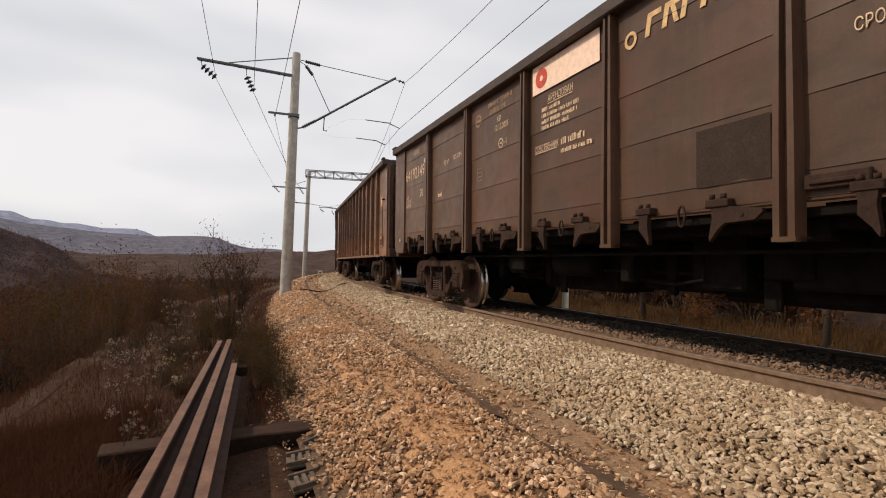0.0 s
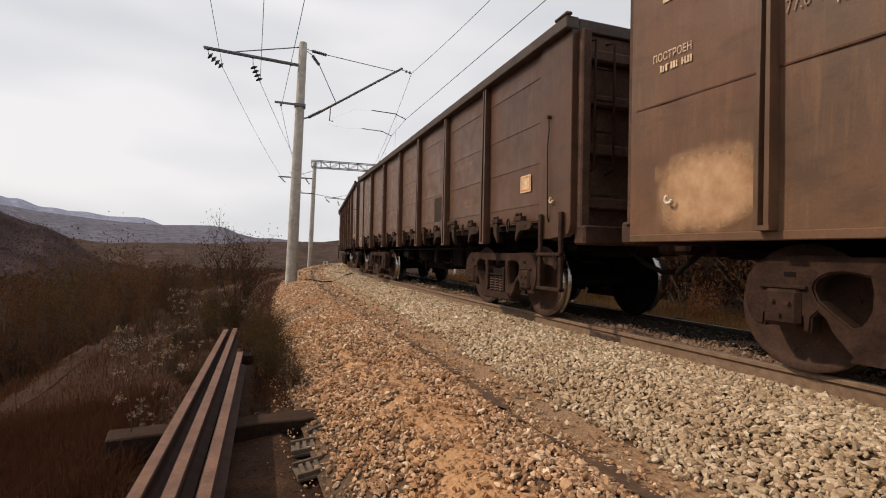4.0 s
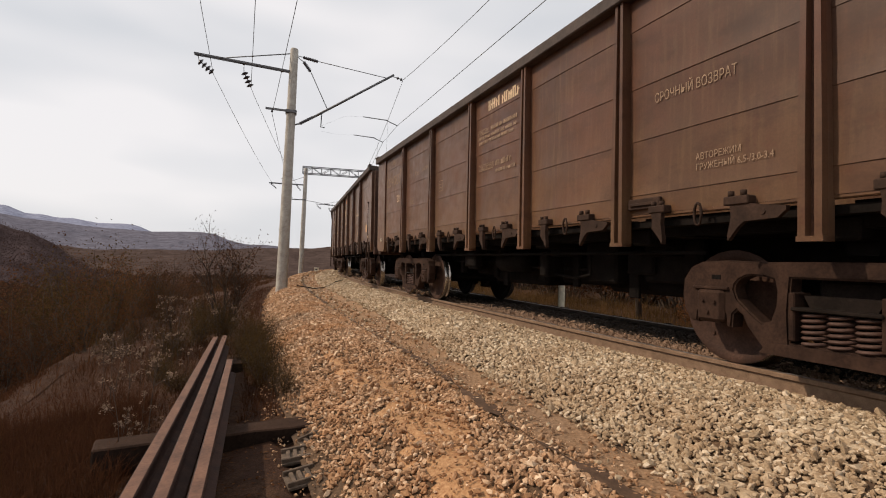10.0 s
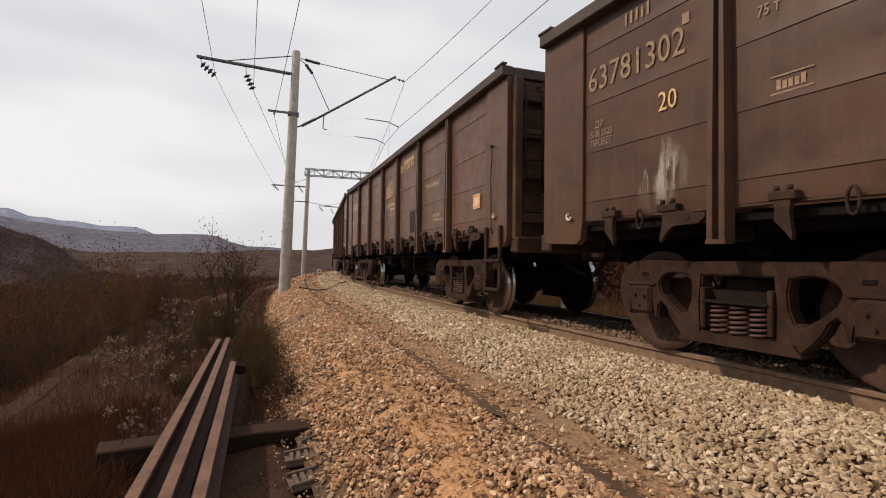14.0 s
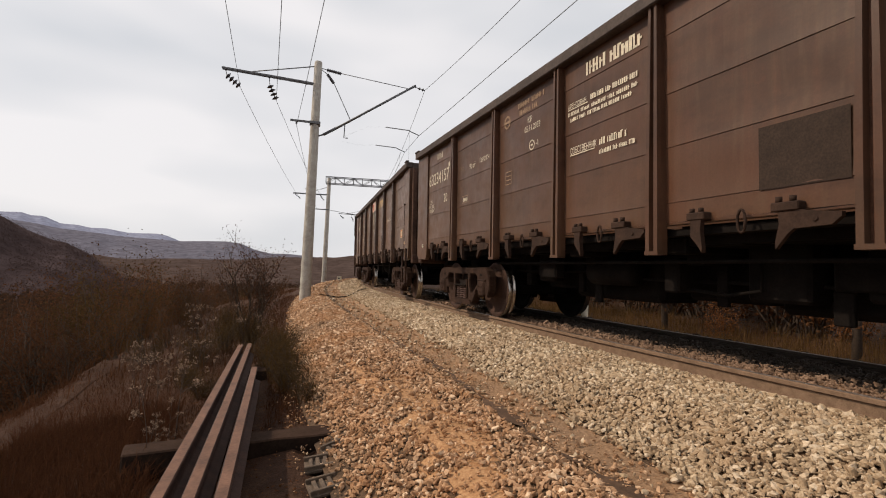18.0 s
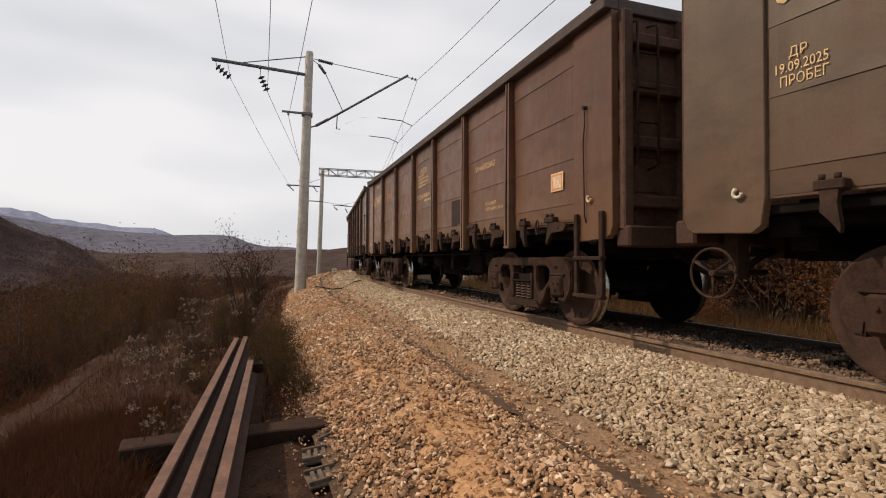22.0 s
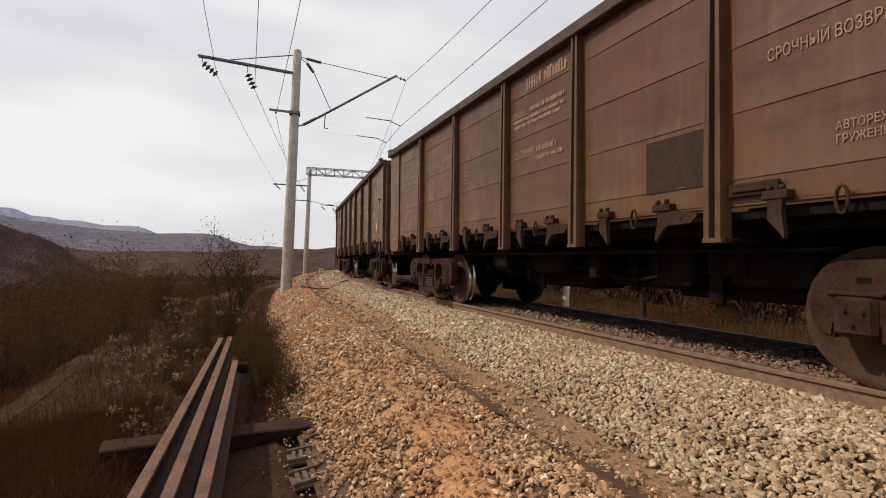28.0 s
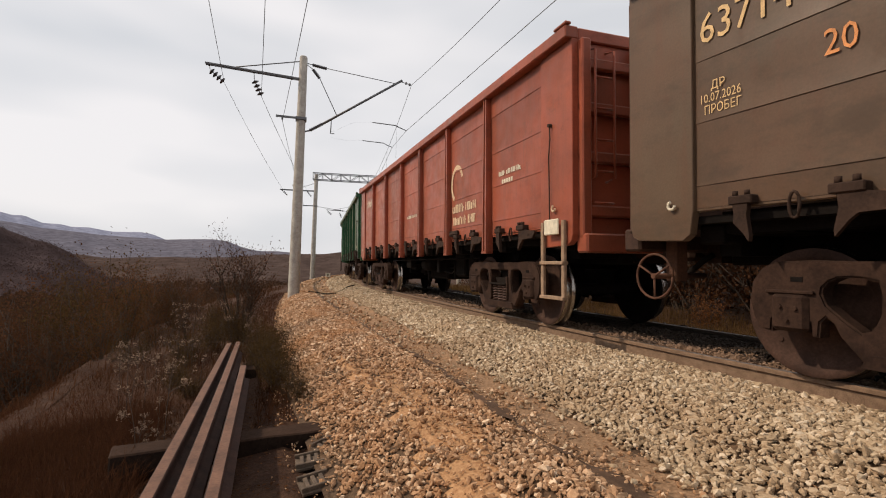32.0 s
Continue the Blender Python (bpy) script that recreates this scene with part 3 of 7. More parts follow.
def underframe_mesh(shallow):
    bm = bmesh.new()
    box(bm, -0.24, 0.24, -6.3, 6.3, 0.82, 1.16, 0.02)
    # brake gear hangers and boxes below the middle sill, with gaps between
    box(bm, -0.55, -0.42, -2.85, -2.1, 0.62, 1.1, 0.03)
    box(bm, -0.62, -0.3, -1.75, -1.2, 0.58, 1.1, 0.03)
    box(bm, -0.5, -0.44, -0.9, -0.78, 0.5, 1.1, 0.01)
    box(bm, -0.5, -0.44, 1.35, 1.47, 0.54, 1.1, 0.01)
    box(bm, -0.6, -0.4, 1.9, 2.35, 0.66, 1.1, 0.03)
    box(bm, -0.5, -0.4, 2.75, 2.9, 0.58, 1.1, 0.01)
    # long trunking, reservoirs and levers hang lowest along the middle
    box(bm, -0.34, 0.3, -2.75, -1.3, 0.47, 1.0, 0.05)
    box(bm, -0.3, 0.26, -1.2, -0.25, 0.53, 1.0, 0.04)
    box(bm, -0.32, 0.3, 0.1, 1.75, 0.46, 1.0, 0.05)
    box(bm, -0.26, 0.2, 1.85, 2.6, 0.56, 1.0, 0.04)
    box(bm, -0.52, -0.47, -2.0, -1.85, 0.43, 0.7, 0.01)
    box(bm, -0.52, -0.47, 0.95, 1.08, 0.42, 0.7, 0.01)
    box(bm, 0.42, 0.5, -2.4, -1.7, 0.7, 1.08, 0.02)
    box(bm, 0.42, 0.5, 0.3, 0.9, 0.66, 1.08, 0.02)
    box(bm, -1.18, 1.18, -6.4, 6.4, 1.16, 1.22)
    for y in (-5.9, -4.325, -2.56, -0.8, 0.8, 2.56, 4.325, 5.9):
        prism(bm, [(y - 0.11, 1.16), (y - 0.09, 0.9), (y + 0.09, 0.9), (y + 0.11, 1.16)], -0.8, 0.8)
        box(bm, -1.04, 1.04, y - 0.11, y + 0.11, 1.0, 1.16, 0.015)
    for y in (-4.325, 4.325):
        box(bm, -0.3, 0.3, y - 0.25, y + 0.25, 0.66, 0.84, 0.02)
    if not shallow:
        box(bm, -1.0, 1.0, -5.8, 5.8, 1.08, 1.16)
        for i in range(14):
            y = -5.7 + i * 0.84
            prism(bm, [(y, 1.16), (y + 0.72, 1.16), (y + 0.66, 1.07), (y + 0.06, 1.07)], -0.97, -0.3)
    return bm


def brake_gear_mesh():
    bm = bmesh.new()
    lathe(bm, [(-0.45, 0.01), (-0.45, 0.17), (0.3, 0.17), (0.34, 0.1), (0.4, 0.02)], "y", 14, centre=(-0.55, 0.7, 0.82))
    lathe(bm, [(-0.5, 0.01), (-0.48, 0.15), (0.48, 0.15), (0.5, 0.01)], "y", 14, centre=(0.5, -1.0, 0.85))
    for a, b in (((-0.55, 1.1, 0.82), (-0.5, 3.2, 0.8)), ((-0.5, 0.2, 0.74), (-0.4, -3.1, 0.72)), ((-0.9, -3.2, 0.93), (-0.9, 3.2, 0.93)), ((0.5, -3.0, 0.7), (0.5, 3.0, 0.7))):
        tube(bm, [a, b], 0.02, 6)
    box(bm, -0.75, -0.45, -0.55, -0.35, 0.62, 0.98, 0.02)
    box(bm, -0.85, -0.7, 1.5, 1.95, 0.72, 0.98, 0.02)
    box(bm, -0.6, -0.3, -2.3, -1.9, 0.7, 0.95, 0.02)
    tube(bm, [(-0.7, -1.4, 0.95), (-0.7, -1.4, 0.68), (-0.62, -1.0, 0.62), (-0.62, -0.5, 0.66)], 0.018, 6)
    return bm


def coupler_mesh(end):
    bm = bmesh.new()
    y0, y1 = end * 6.35, end * 6.94
    box(bm, -0.1, 0.1, min(y0, y1), max(y0, y1), 0.93, 1.13, 0.02)
    box(bm, -0.24, 0.2, min(end * 6.72, end * 6.95), max(end * 6.72, end * 6.95), 0.86, 1.18, 0.04)
    prism(bm, [(end * 6.35, 0.84), (end * 6.35, 1.2), (end * 6.5, 1.2), (end * 6.5, 0.84)], -0.3, 0.3)
    return bm


def hose_mesh(end):
    bm = bmesh.new()
    tube(bm, [(-0.35, end * 6.4, 0.92), (-0.36, end * 6.52, 0.85), (-0.34, end * 6.68, 0.74), (-0.25, end * 6.84, 0.66), (-0.12, end * 6.95, 0.68)], 0.03, 7)
    return bm


FRAME_HALF = [(0.0, 0.855), (0.55, 0.852), (0.8, 0.862), (1.02, 0.85), (1.13, 0.8), (1.2, 0.7), (1.215, 0.56), (1.19, 0.44), (1.13, 0.355), (1.06, 0.345), (1.05, 0.43), (0.8, 0.43), (0.79, 0.34), (0.745, 0.335),
              (0.735, 0.44), (0.70, 0.475), (0.655, 0.44), (0.62, 0.36), (0.5, 0.22), (0.44, 0.185), (0.0, 0.18)]
FRAME_WINDOW = [(0.41, 0.725), (0.48, 0.742), (0.56, 0.748), (0.63, 0.74), (0.68, 0.715), (0.718, 0.675), (0.725, 0.635), (0.695, 0.56), (0.60, 0.475), (0.50, 0.40), (0.44, 0.42), (0.40, 0.52), (0.392, 0.64)]


def side_frame_mesh(sgn):
    """A cast side frame with its windows, filled between its outlines and made thick."""
    x0, x1 = sorted((sgn * 0.95, sgn * 1.09))
    loops = [FRAME_HALF + [(-y, z) for y, z in FRAME_HALF[-2:0:-1]], FRAME_WINDOW, [(-y, z) for y, z in FRAME_WINDOW], [(-0.3, 0.28), (0.3, 0.28), (0.31, 0.5), (0.29, 0.735), (-0.29, 0.735), (-0.31, 0.5)]]
    flat = bmesh.new()
    edges = []
    for loop in loops:
        vs = [flat.verts.new((x0, y, z)) for y, z in loop]
        edges += [flat.edges.new((vs[i], vs[(i + 1) % len(vs)])) for i in range(len(vs))]
    bmesh.ops.triangle_fill(flat, use_beauty=True, edges=edges)
    r = bmesh.ops.extrude_face_region(flat, geom=flat.faces[:])
    bmesh.ops.translate(flat, vec=(x1 - x0, 0, 0), verts=[v for v in r["geom"] if isinstance(v, bmesh.types.BMVert)])
    bmesh.ops.recalc_face_normals(flat, faces=flat.faces[:])
    sharp = [e for e in flat.edges if len(e.link_faces) == 2 and e.calc_face_angle(0) > 1.2 and abs(e.verts[0].co.x - e.verts[1].co.x) < 0.01]
    bmesh.ops.bevel(flat, geom=sharp, offset=0.014, segments=2, affect="EDGES")
    prism(flat, [(-0.5, 0.185), (0.5, 0.185), (0.44, 0.27), (-0.44, 0.27)], x0 - 0.03, x1 + 0.03)
    for e in (-1, 1):
        box(flat, min(sgn * 0.92, sgn * 1.11), max(sgn * 0.92, sgn * 1.11), e * 0.275 - 0.022, e * 0.275 + 0.022, 0.3, 0.64, 0.008)
        # near-black plate stands in for the dark inside of a slot
        box(flat, min(sgn * 1.08, sgn * 1.094), max(sgn * 1.08, sgn * 1.094), e * 0.88 - 0.04, e * 0.88 + 0.04, 0.71, 0.745, 0.0, None, 1)
        box(flat, min(sgn * 1.0, sgn * 1.115), max(sgn * 1.0, sgn * 1.115), e * 0.925 - 0.16, e * 0.925 + 0.16, 0.625, 0.65, 0.006)
    return flat


def axle_box_mesh():
    """An axle box with its bolted cover, at the near side; the far one is turned round."""
    bm = box(bmesh.new(), -1.125, -0.93, -0.125, 0.125, 0.36, 0.63, 0.03)
    for k in range(3):
        a = 0.6 + k * 2.094
        c = (0.06 * math.cos(a), 0.5 + 0.06 * math.sin(a))
        tube(bm, [(-1.11, *c), (-1.145, *c)], 0.015, 6)
    return bm


def bolster_mesh():
    """The cross beam on the springs, with its ends in the side frames."""
    bm = box(bmesh.new(), -0.95, 0.95, -0.2, 0.2, 0.5, 0.74, 0.03)
    for sgn in (-1, 1):
        box(bm, min(sgn * 0.9, sgn * 1.13), max(sgn * 0.9, sgn * 1.13), -0.27, 0.27, 0.515, 0.54, 0.006)
        prism(bm, [(-0.2, 0.54), (0.2, 0.54), (0.24, 0.62), (-0.24, 0.62)], min(sgn * 0.9, sgn * 1.03), max(sgn * 0.9, sgn * 1.03))
    return bm


def brake_beam_mesh(e):
    bm = box(bmesh.new(), -0.9, 0.9, e * 0.42 - 0.04, e * 0.42 + 0.04, 0.36, 0.46, 0.02)
    for sgn in (-1, 1):
        prism(bm, [(e * 0.4, 0.26), (e * 0.43, 0.62), (e * 0.47, 0.62), (e * 0.45, 0.26)], sgn * 0.76 - 0.05, sgn * 0.76 + 0.05)
    return bm


def wheelset_mesh():
    """Axle and two wheels, about the x axis; 0 rusty face, 1 polished tread, 2 inner side coloured black for shade."""
    bm = bmesh.new()
    for sgn in (-1, 1):
        prof = [(0.86, 0.09), (0.865, 0.13), (0.815, 0.17), (0.795, 0.28), (0.79, 0.38), (0.815, 0.405), (0.825, 0.42), (0.825, 0.466), (0.82, 0.4735),
                (0.745, 0.4785), (0.722, 0.483), (0.712, 0.503), (0.697, 0.507), (0.692, 0.48), (0.692, 0.41), (0.74, 0.38), (0.75, 0.28), (0.72, 0.17), (0.68, 0.12), (0.68, 0.09)]
        lathe(bm, [(sgn * a, r) for a, r in prof], "x", 30, [0, 0, 0, 0, 0, 0, 0, 0, 1, 1, 1, 1, 2, 2, 2, 2, 2, 2, 2])
        for k in range(3):
            a = k * 2.094
            c = (0.33 * math.cos(a), 0.33 * math.sin(a))
            tube(bm, [(sgn * 0.79, *c), (sgn * 0.803, *c)], 0.022, 6)
    lathe(bm, [(-1.1, 0.01), (-1.1, 0.065), (-0.88, 0.07), (-0.86, 0.09), (-0.68, 0.09), (-0.6, 0.082), (0.6, 0.082), (0.68, 0.09), (0.86, 0.09), (0.88, 0.07), (1.1, 0.065), (1.1, 0.01)], "x", 14, [2] * 11)
    bmesh.ops.recalc_face_normals(bm, faces=bm.faces[:])
    return bm


def spring_mesh():
    bm = bmesh.new()
    turns, n = 6, 54
    tube(bm, [(0.075 * math.cos(6.2832 * turns * i / n), 0.075 * math.sin(6.2832 * turns * i / n), 0.275 + 0.235 * i / n) for i in range(n + 1)], 0.0135, 4)
    return bm


def footstep_mesh(top=1.32):
    bm = bmesh.new()
    x = SHEET - 0.055
    for y in (-6.42, -5.98):
        box(bm, x - 0.03, x + 0.01, y - 0.03, y + 0.03, 0.42, top, 0.006)
    for z in (0.42, 0.82):
        box(bm, x - 0.05, x + 0.03, -6.45, -5.95, z, z + 0.04, 0.006)
    return bm


def end_ladder_mesh():
    """The ladder on the end wall's corner post."""
    bm = bmesh.new()
    for x in (-1.05, -0.8):
        tube(bm, [(x, -6.5, 1.75), (x, -6.66, 1.78), (x, -6.66, 3.2), (x, -6.5, 3.24)], 0.014, 6)
    for z in (1.5, 1.85, 2.2, 2.55, 2.9):
        tube(bm, [(-1.05, -6.64, z), (-0.8, -6.64, z)], 0.012, 6)
    return bm


def hand_wheel_mesh(y):
    bm = bmesh.new()
    c = (-1.16, y, 0.72)
    ring(bm, c, (1, 0, 0), 0.2, 0.012, 24, 6)
    for k in range(3):
        a = 0.5 + k * 2.094
        tube(bm, [c, (c[0], c[1] + 0.2 * math.cos(a), c[2] + 0.2 * math.sin(a))], 0.011, 5)
    tube(bm, [(c[0] - 0.02, c[1], c[2]), (-0.5, c[1], c[2])], 0.025, 8)
    box(bm, -0.95, -0.8, c[1] - 0.06, c[1] + 0.06, c[2] - 0.05, 1.16, 0.01)
    return bm


def release_rod_mesh():
    bm = bmesh.new()
    x = SHEET - 0.06
    tube(bm, [(x, -6.12, 2.45), (x, -6.13, 2.3), (x, -6.10, 2.1), (x, -6.12, 1.3), (x + 0.02, -6.12, 1.22)], 0.008, 5)
    tube(bm, [(x - 0.02, -6.12, 2.46), (x + 0.05, -6.12, 2.46)], 0.022, 8)
    return bm


def hook_mesh(y, z):
    bm = bmesh.new()
    return ring(bm, (SHEET - 0.06, y, z), (1, 0, 0), 0.033, 0.013, 12, 6, 0.7)


def hinge_plate_mesh():
    bm = bmesh.new()
    box(bm, SHEET - 0.05, SHEET - 0.01, -0.19, 0.19, 0.0, 0.1, 0.008)
    box(bm, SHEET - 0.07, SHEET - 0.04, -0.15, 0.15, 0.03, 0.06, 0.006)
    return bm


def write_side(p, wagon):
    """All that is painted on a wagon's side. p: number, date, colour, marks."""
    main = {"w": M_WHITE, "c": M_CREAM, "y": M_YELLOW, "o": M_ORANGE, "d": M_DULLTXT}[p.get("ink", "c")]
    aux = {"w": M_WHITE, "c": M_CREAM, "y": M_YELLOW, "o": M_ORANGE, "d": M_DULLTXT}[p.get("ink2", p.get("ink", "c"))]
    s = Sign()
    s.bars(5.32, 3.1, 0.33, 0.12, main, 5, 0.6)
    s.text(p["num"], 5.83, 2.6, 0.25, main, 0.86)
    s.bar(4.68, 2.84, 0.07, 0.09, main)
    s.text("20", 4.93, 2.17, 0.175, aux, 0.84)
    s.text(p.get("head", "ДР"), 5.73, 2.21, 0.07, main, 0.9)
    s.text(p["date"], 5.83, 2.115, 0.072, main, 0.8)
    s.text("ПРОБЕГ", 5.79, 2.02, 0.072, main, 0.8)
    s.done("stencilled_number", wagon, "painted wagon number, overhaul date and owner strokes")
    s = Sign()
    if p.get("tara"):
        s.text("79 т", 4.0, 3.08, 0.13, aux)
        s.text("ТАРА 24", 3.9, 2.6, 0.15, aux)
    else:
        s.text("75 т", 4.05, 2.62, 0.085, M_DULLTXT)
        s.text("92 м³", 3.64, 2.6, 0.095, main)
        s.text("120 КМ/Ч", 3.22, 2.63, 0.082, main, 0.78)
        for zz in (2.02, 2.14):
            s.bar(3.95, zz, 0.28, 0.012, M_DULLTXT)
        s.bars(3.91, 2.05, 0.2, 0.07, main, 5)
    s.done("load_markings", wagon, "painted load, volume and speed figures")
    s = Sign()
    if p.get("kr"):
        s.text("КР", 1.62, 2.88, 0.085, main)
        s.text(p["kr"], 1.7, 2.76, 0.085, main, 0.8)
        s.oval(1.5, 2.55, 0.072, 0.072, main, 0, 0.78)
        s.bar(1.525, 2.537, 0.05, 0.026, main)
        s.text("-1", 1.4, 2.515, 0.085, main)
        s.oval(2.22, 3.05, 0.1, 0.1, M_DULLTXT, 0, 0.7)
        s.bar(2.29, 3.03, 0.14, 0.04, M_DULLTXT)
        s.bars(1.9, 3.16, 0.7, 0.07, M_DULLTXT, 9)
        s.bars(1.85, 3.05, 0.5, 0.07, M_DULLTXT, 7)
    for k in range(4):
        s.bar(2.26, 2.1 + k * 0.062, 0.18, 0.011, M_DULLTXT)
    for y in (2.26, 2.091):
        s.bar(y, 2.1, 0.011, 0.197, M_DULLTXT)
    s.done("overhaul_markings", wagon, "painted overhaul date, ring mark and table")
    s = Sign()
    if p.get("plate"):
        s.bar(0.66, 2.96, 1.28, 0.36, M_PLATE, 0.005)
        s.oval(0.46, 3.14, 0.125, 0.125, M_RED_MARK, 0.009, 0.55)
        for k in range(7):
            a = 6.2832 * k / 7
            s.oval(0.46 + 0.06 * math.cos(a), 3.14 + 0.06 * math.sin(a), 0.028, 0.028, M_RED_MARK, 0.0095, 0, 8)
        s.bars(0.25, 3.08, 0.72, 0.13, M_ORANGE, 5, 0.3)
    if p.get("lease", True):
        if p.get("name_bars"):
            s.bars(0.3, 3.08, 0.95, 0.15, aux, 10, 0.45)
            s.text("АРЕНДОВАН", 0.65, 2.78, 0.06, main, 0.68)
            s.bar(0.65, 2.762, 0.38, 0.01, main)
            s.bars(0.22, 2.78, 0.75, 0.058, main, 16, 0.45)
            for k, (y, w) in enumerate(((0.65, 1.18), (0.6, 1.05))):
                s.bars(y, 2.69 - 0.075 * k, w, 0.045, main, 26, 0.45)
        else:
            s.text("АРЕНДОВАН", 0.33, 2.8, 0.085, main, 0.67)
            s.bar(0.33, 2.775, 0.48, 0.011, main)
            for k, (w, n) in enumerate(((0.42, 10), (0.74, 18), (0.72, 17), (0.55, 13))):
                s.bars(0.46, 2.705 - 0.075 * k, w, 0.048, main, n, 0.45)
        s.text("СОБСТВЕННИК", 0.6, 2.22, 0.078, main, 0.6)
        s.bar(0.6, 2.2, 0.46, 0.011, main)
        s.bars(0.06, 2.22, 0.44, 0.078, main, 8, 0.45)
        s.bars(0.06, 2.12, 0.6, 0.05, main, 15, 0.45)
    s.done("owner_markings", wagon, "painted lessee and owner lines, some worn to strokes")
    s = Sign()
    if p.get("logo"):
        ink = M_ORANGE if p["logo"] == "o" else M_YELLOW
        s.oval(-1.06, 2.99, 0.08, 0.085, ink, 0, 0.6)
        for k in range(4):
            y = -1.24 - k * 0.2
            s.poly([(y, 2.94), (y - 0.055, 2.94), (y - 0.095, 3.15), (y - 0.04, 3.15)], ink)
            s.poly([(y - 0.05, 3.1), (y - 0.05, 3.15), (y - 0.2, 3.15), (y - 0.2, 3.1)], ink, 0.0004)
            if k in (1, 3):
                s.poly([(y - 0.1, 3.1), (y - 0.15, 3.1), (y - 0.19, 2.94), (y - 0.14, 2.94)], ink)
    if p.get("patch", True):
        s.bar(-1.8, 1.45, 0.62, 0.47, M_PATCH, 0.002)
    s.done("company_mark", wagon, "slanting company mark and a darker repainted square")
    s = Sign()
    z, size = p.get("back", (2.27, 0.085))
    s.text("СРОЧНЫЙ ВОЗВРАТ", -2.94, z, size, main, 0.68)
    s.text("АВТОРЕЖИМ", p.get("auto", -3.38), 1.675, 0.055, main, 0.8)
    s.text("ГРУЖЕНЫЙ 6,5-/3,0-3,4", p.get("auto", -3.38), 1.59, 0.055, main, 0.8)
    s.done("return_markings", wagon, "painted urgent-return words and brake settings")
    s = Sign()
    s.bar(-5.37, 1.64, 0.27, 0.22, M_CREAM, 0.006)
    for y, z, w, h in ((-5.39, 1.657, 0.23, 0.022), (-5.39, 1.821, 0.23, 0.022), (-5.39, 1.657, 0.022, 0.186), (-5.598, 1.657, 0.022, 0.186)):
        s.bar(y, z, w, h, M_ORANGE, 0.009)
    s.bars(-5.44, 1.73, 0.13, 0.035, M_DULLTXT, 4)
    s.done("route_placard", wagon, "cream placard with an orange border")
    if p.get("stain"):
        smear(wagon, *p["stain"], M_SOOT, "soot_smear", "dark sooty smear on the paint")
    for y, z, w, h in p.get("blots", ()):
        smear(wagon, y, z, w * 3.2, h * 4.0, M_CHALK, "chalk_smear", "whitish smear of chalk or paint")


def smear(wagon, y, z, wide, high, material, name, label):
    """A thin stain on the sheet that fades out at its edge."""
    me = bpy.data.meshes.new(name)
    me.from_pydata([(0, 0.41, -0.26), (0, 0.41, 0.28), (0, -0.41, 0.28), (0, -0.41, -0.26)], [], [(0, 1, 2, 3)])
    me.materials.append(material)
    ob = part(name, me, None, wagon, label)
    ob.location, ob.scale = (FACE - 0.004, y, z), (1, wide / 0.82, high / 0.54)
    return ob


def gondola(m_body):
    """The master of the common wagon, with all but its lettering."""
    w = thing("gondola_wagon")
    ys = (5.88,) + STAKES + (-5.88,)
    for i, (a, b) in enumerate(zip(ys, ys[1:])):
        part("side_panel", side_panel(b, a, SEAMS, LOW, i * 7.3), m_body, w)
    stake = None
    for y in STAKES:
        if stake is None:
            stake = part("stake", stake_mesh(0.985), [m_body, M_GROOVE], w)
        else:
            part("stake", stake.data, None, w)
        w.children[-1].location.y = y
    part("corner_plate", corner_mesh(1, True), m_body, w)
    part("corner_plate", corner_mesh(-1, True), m_body, w)
    part("lower_chord", sill_mesh(), m_body, w)
    part("top_chord", top_chord_mesh(), M_CHORD, w, "dark grimy top rail")
    for e in (1, -1):
        end_wall(w, e)
    part("far_side_wall", far_side_mesh(), m_body, w)
    meshes = {}
    for a, b in zip(ys, ys[1:]):
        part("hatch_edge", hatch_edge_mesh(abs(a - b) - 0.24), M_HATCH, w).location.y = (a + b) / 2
        for k, kind in ((0.27, 0), (0.5, 2), (0.7, 1)):
            name = ("hatch_bracket", "hatch_bracket", "ring_link")[kind]
            if kind not in meshes:
                ob = part(name, bracket_mesh(kind), M_BRACKET, w)
                meshes[kind] = ob.data
            else:
                ob = part(name, meshes[kind], None, w)
            ob.location = (0, a + (b - a) * k, 1.305)
    ob = part("hinge_plate", hinge_plate_mesh(), M_BRACKET, w)
    ob.location = (0, -2.85, 1.32)
    return w


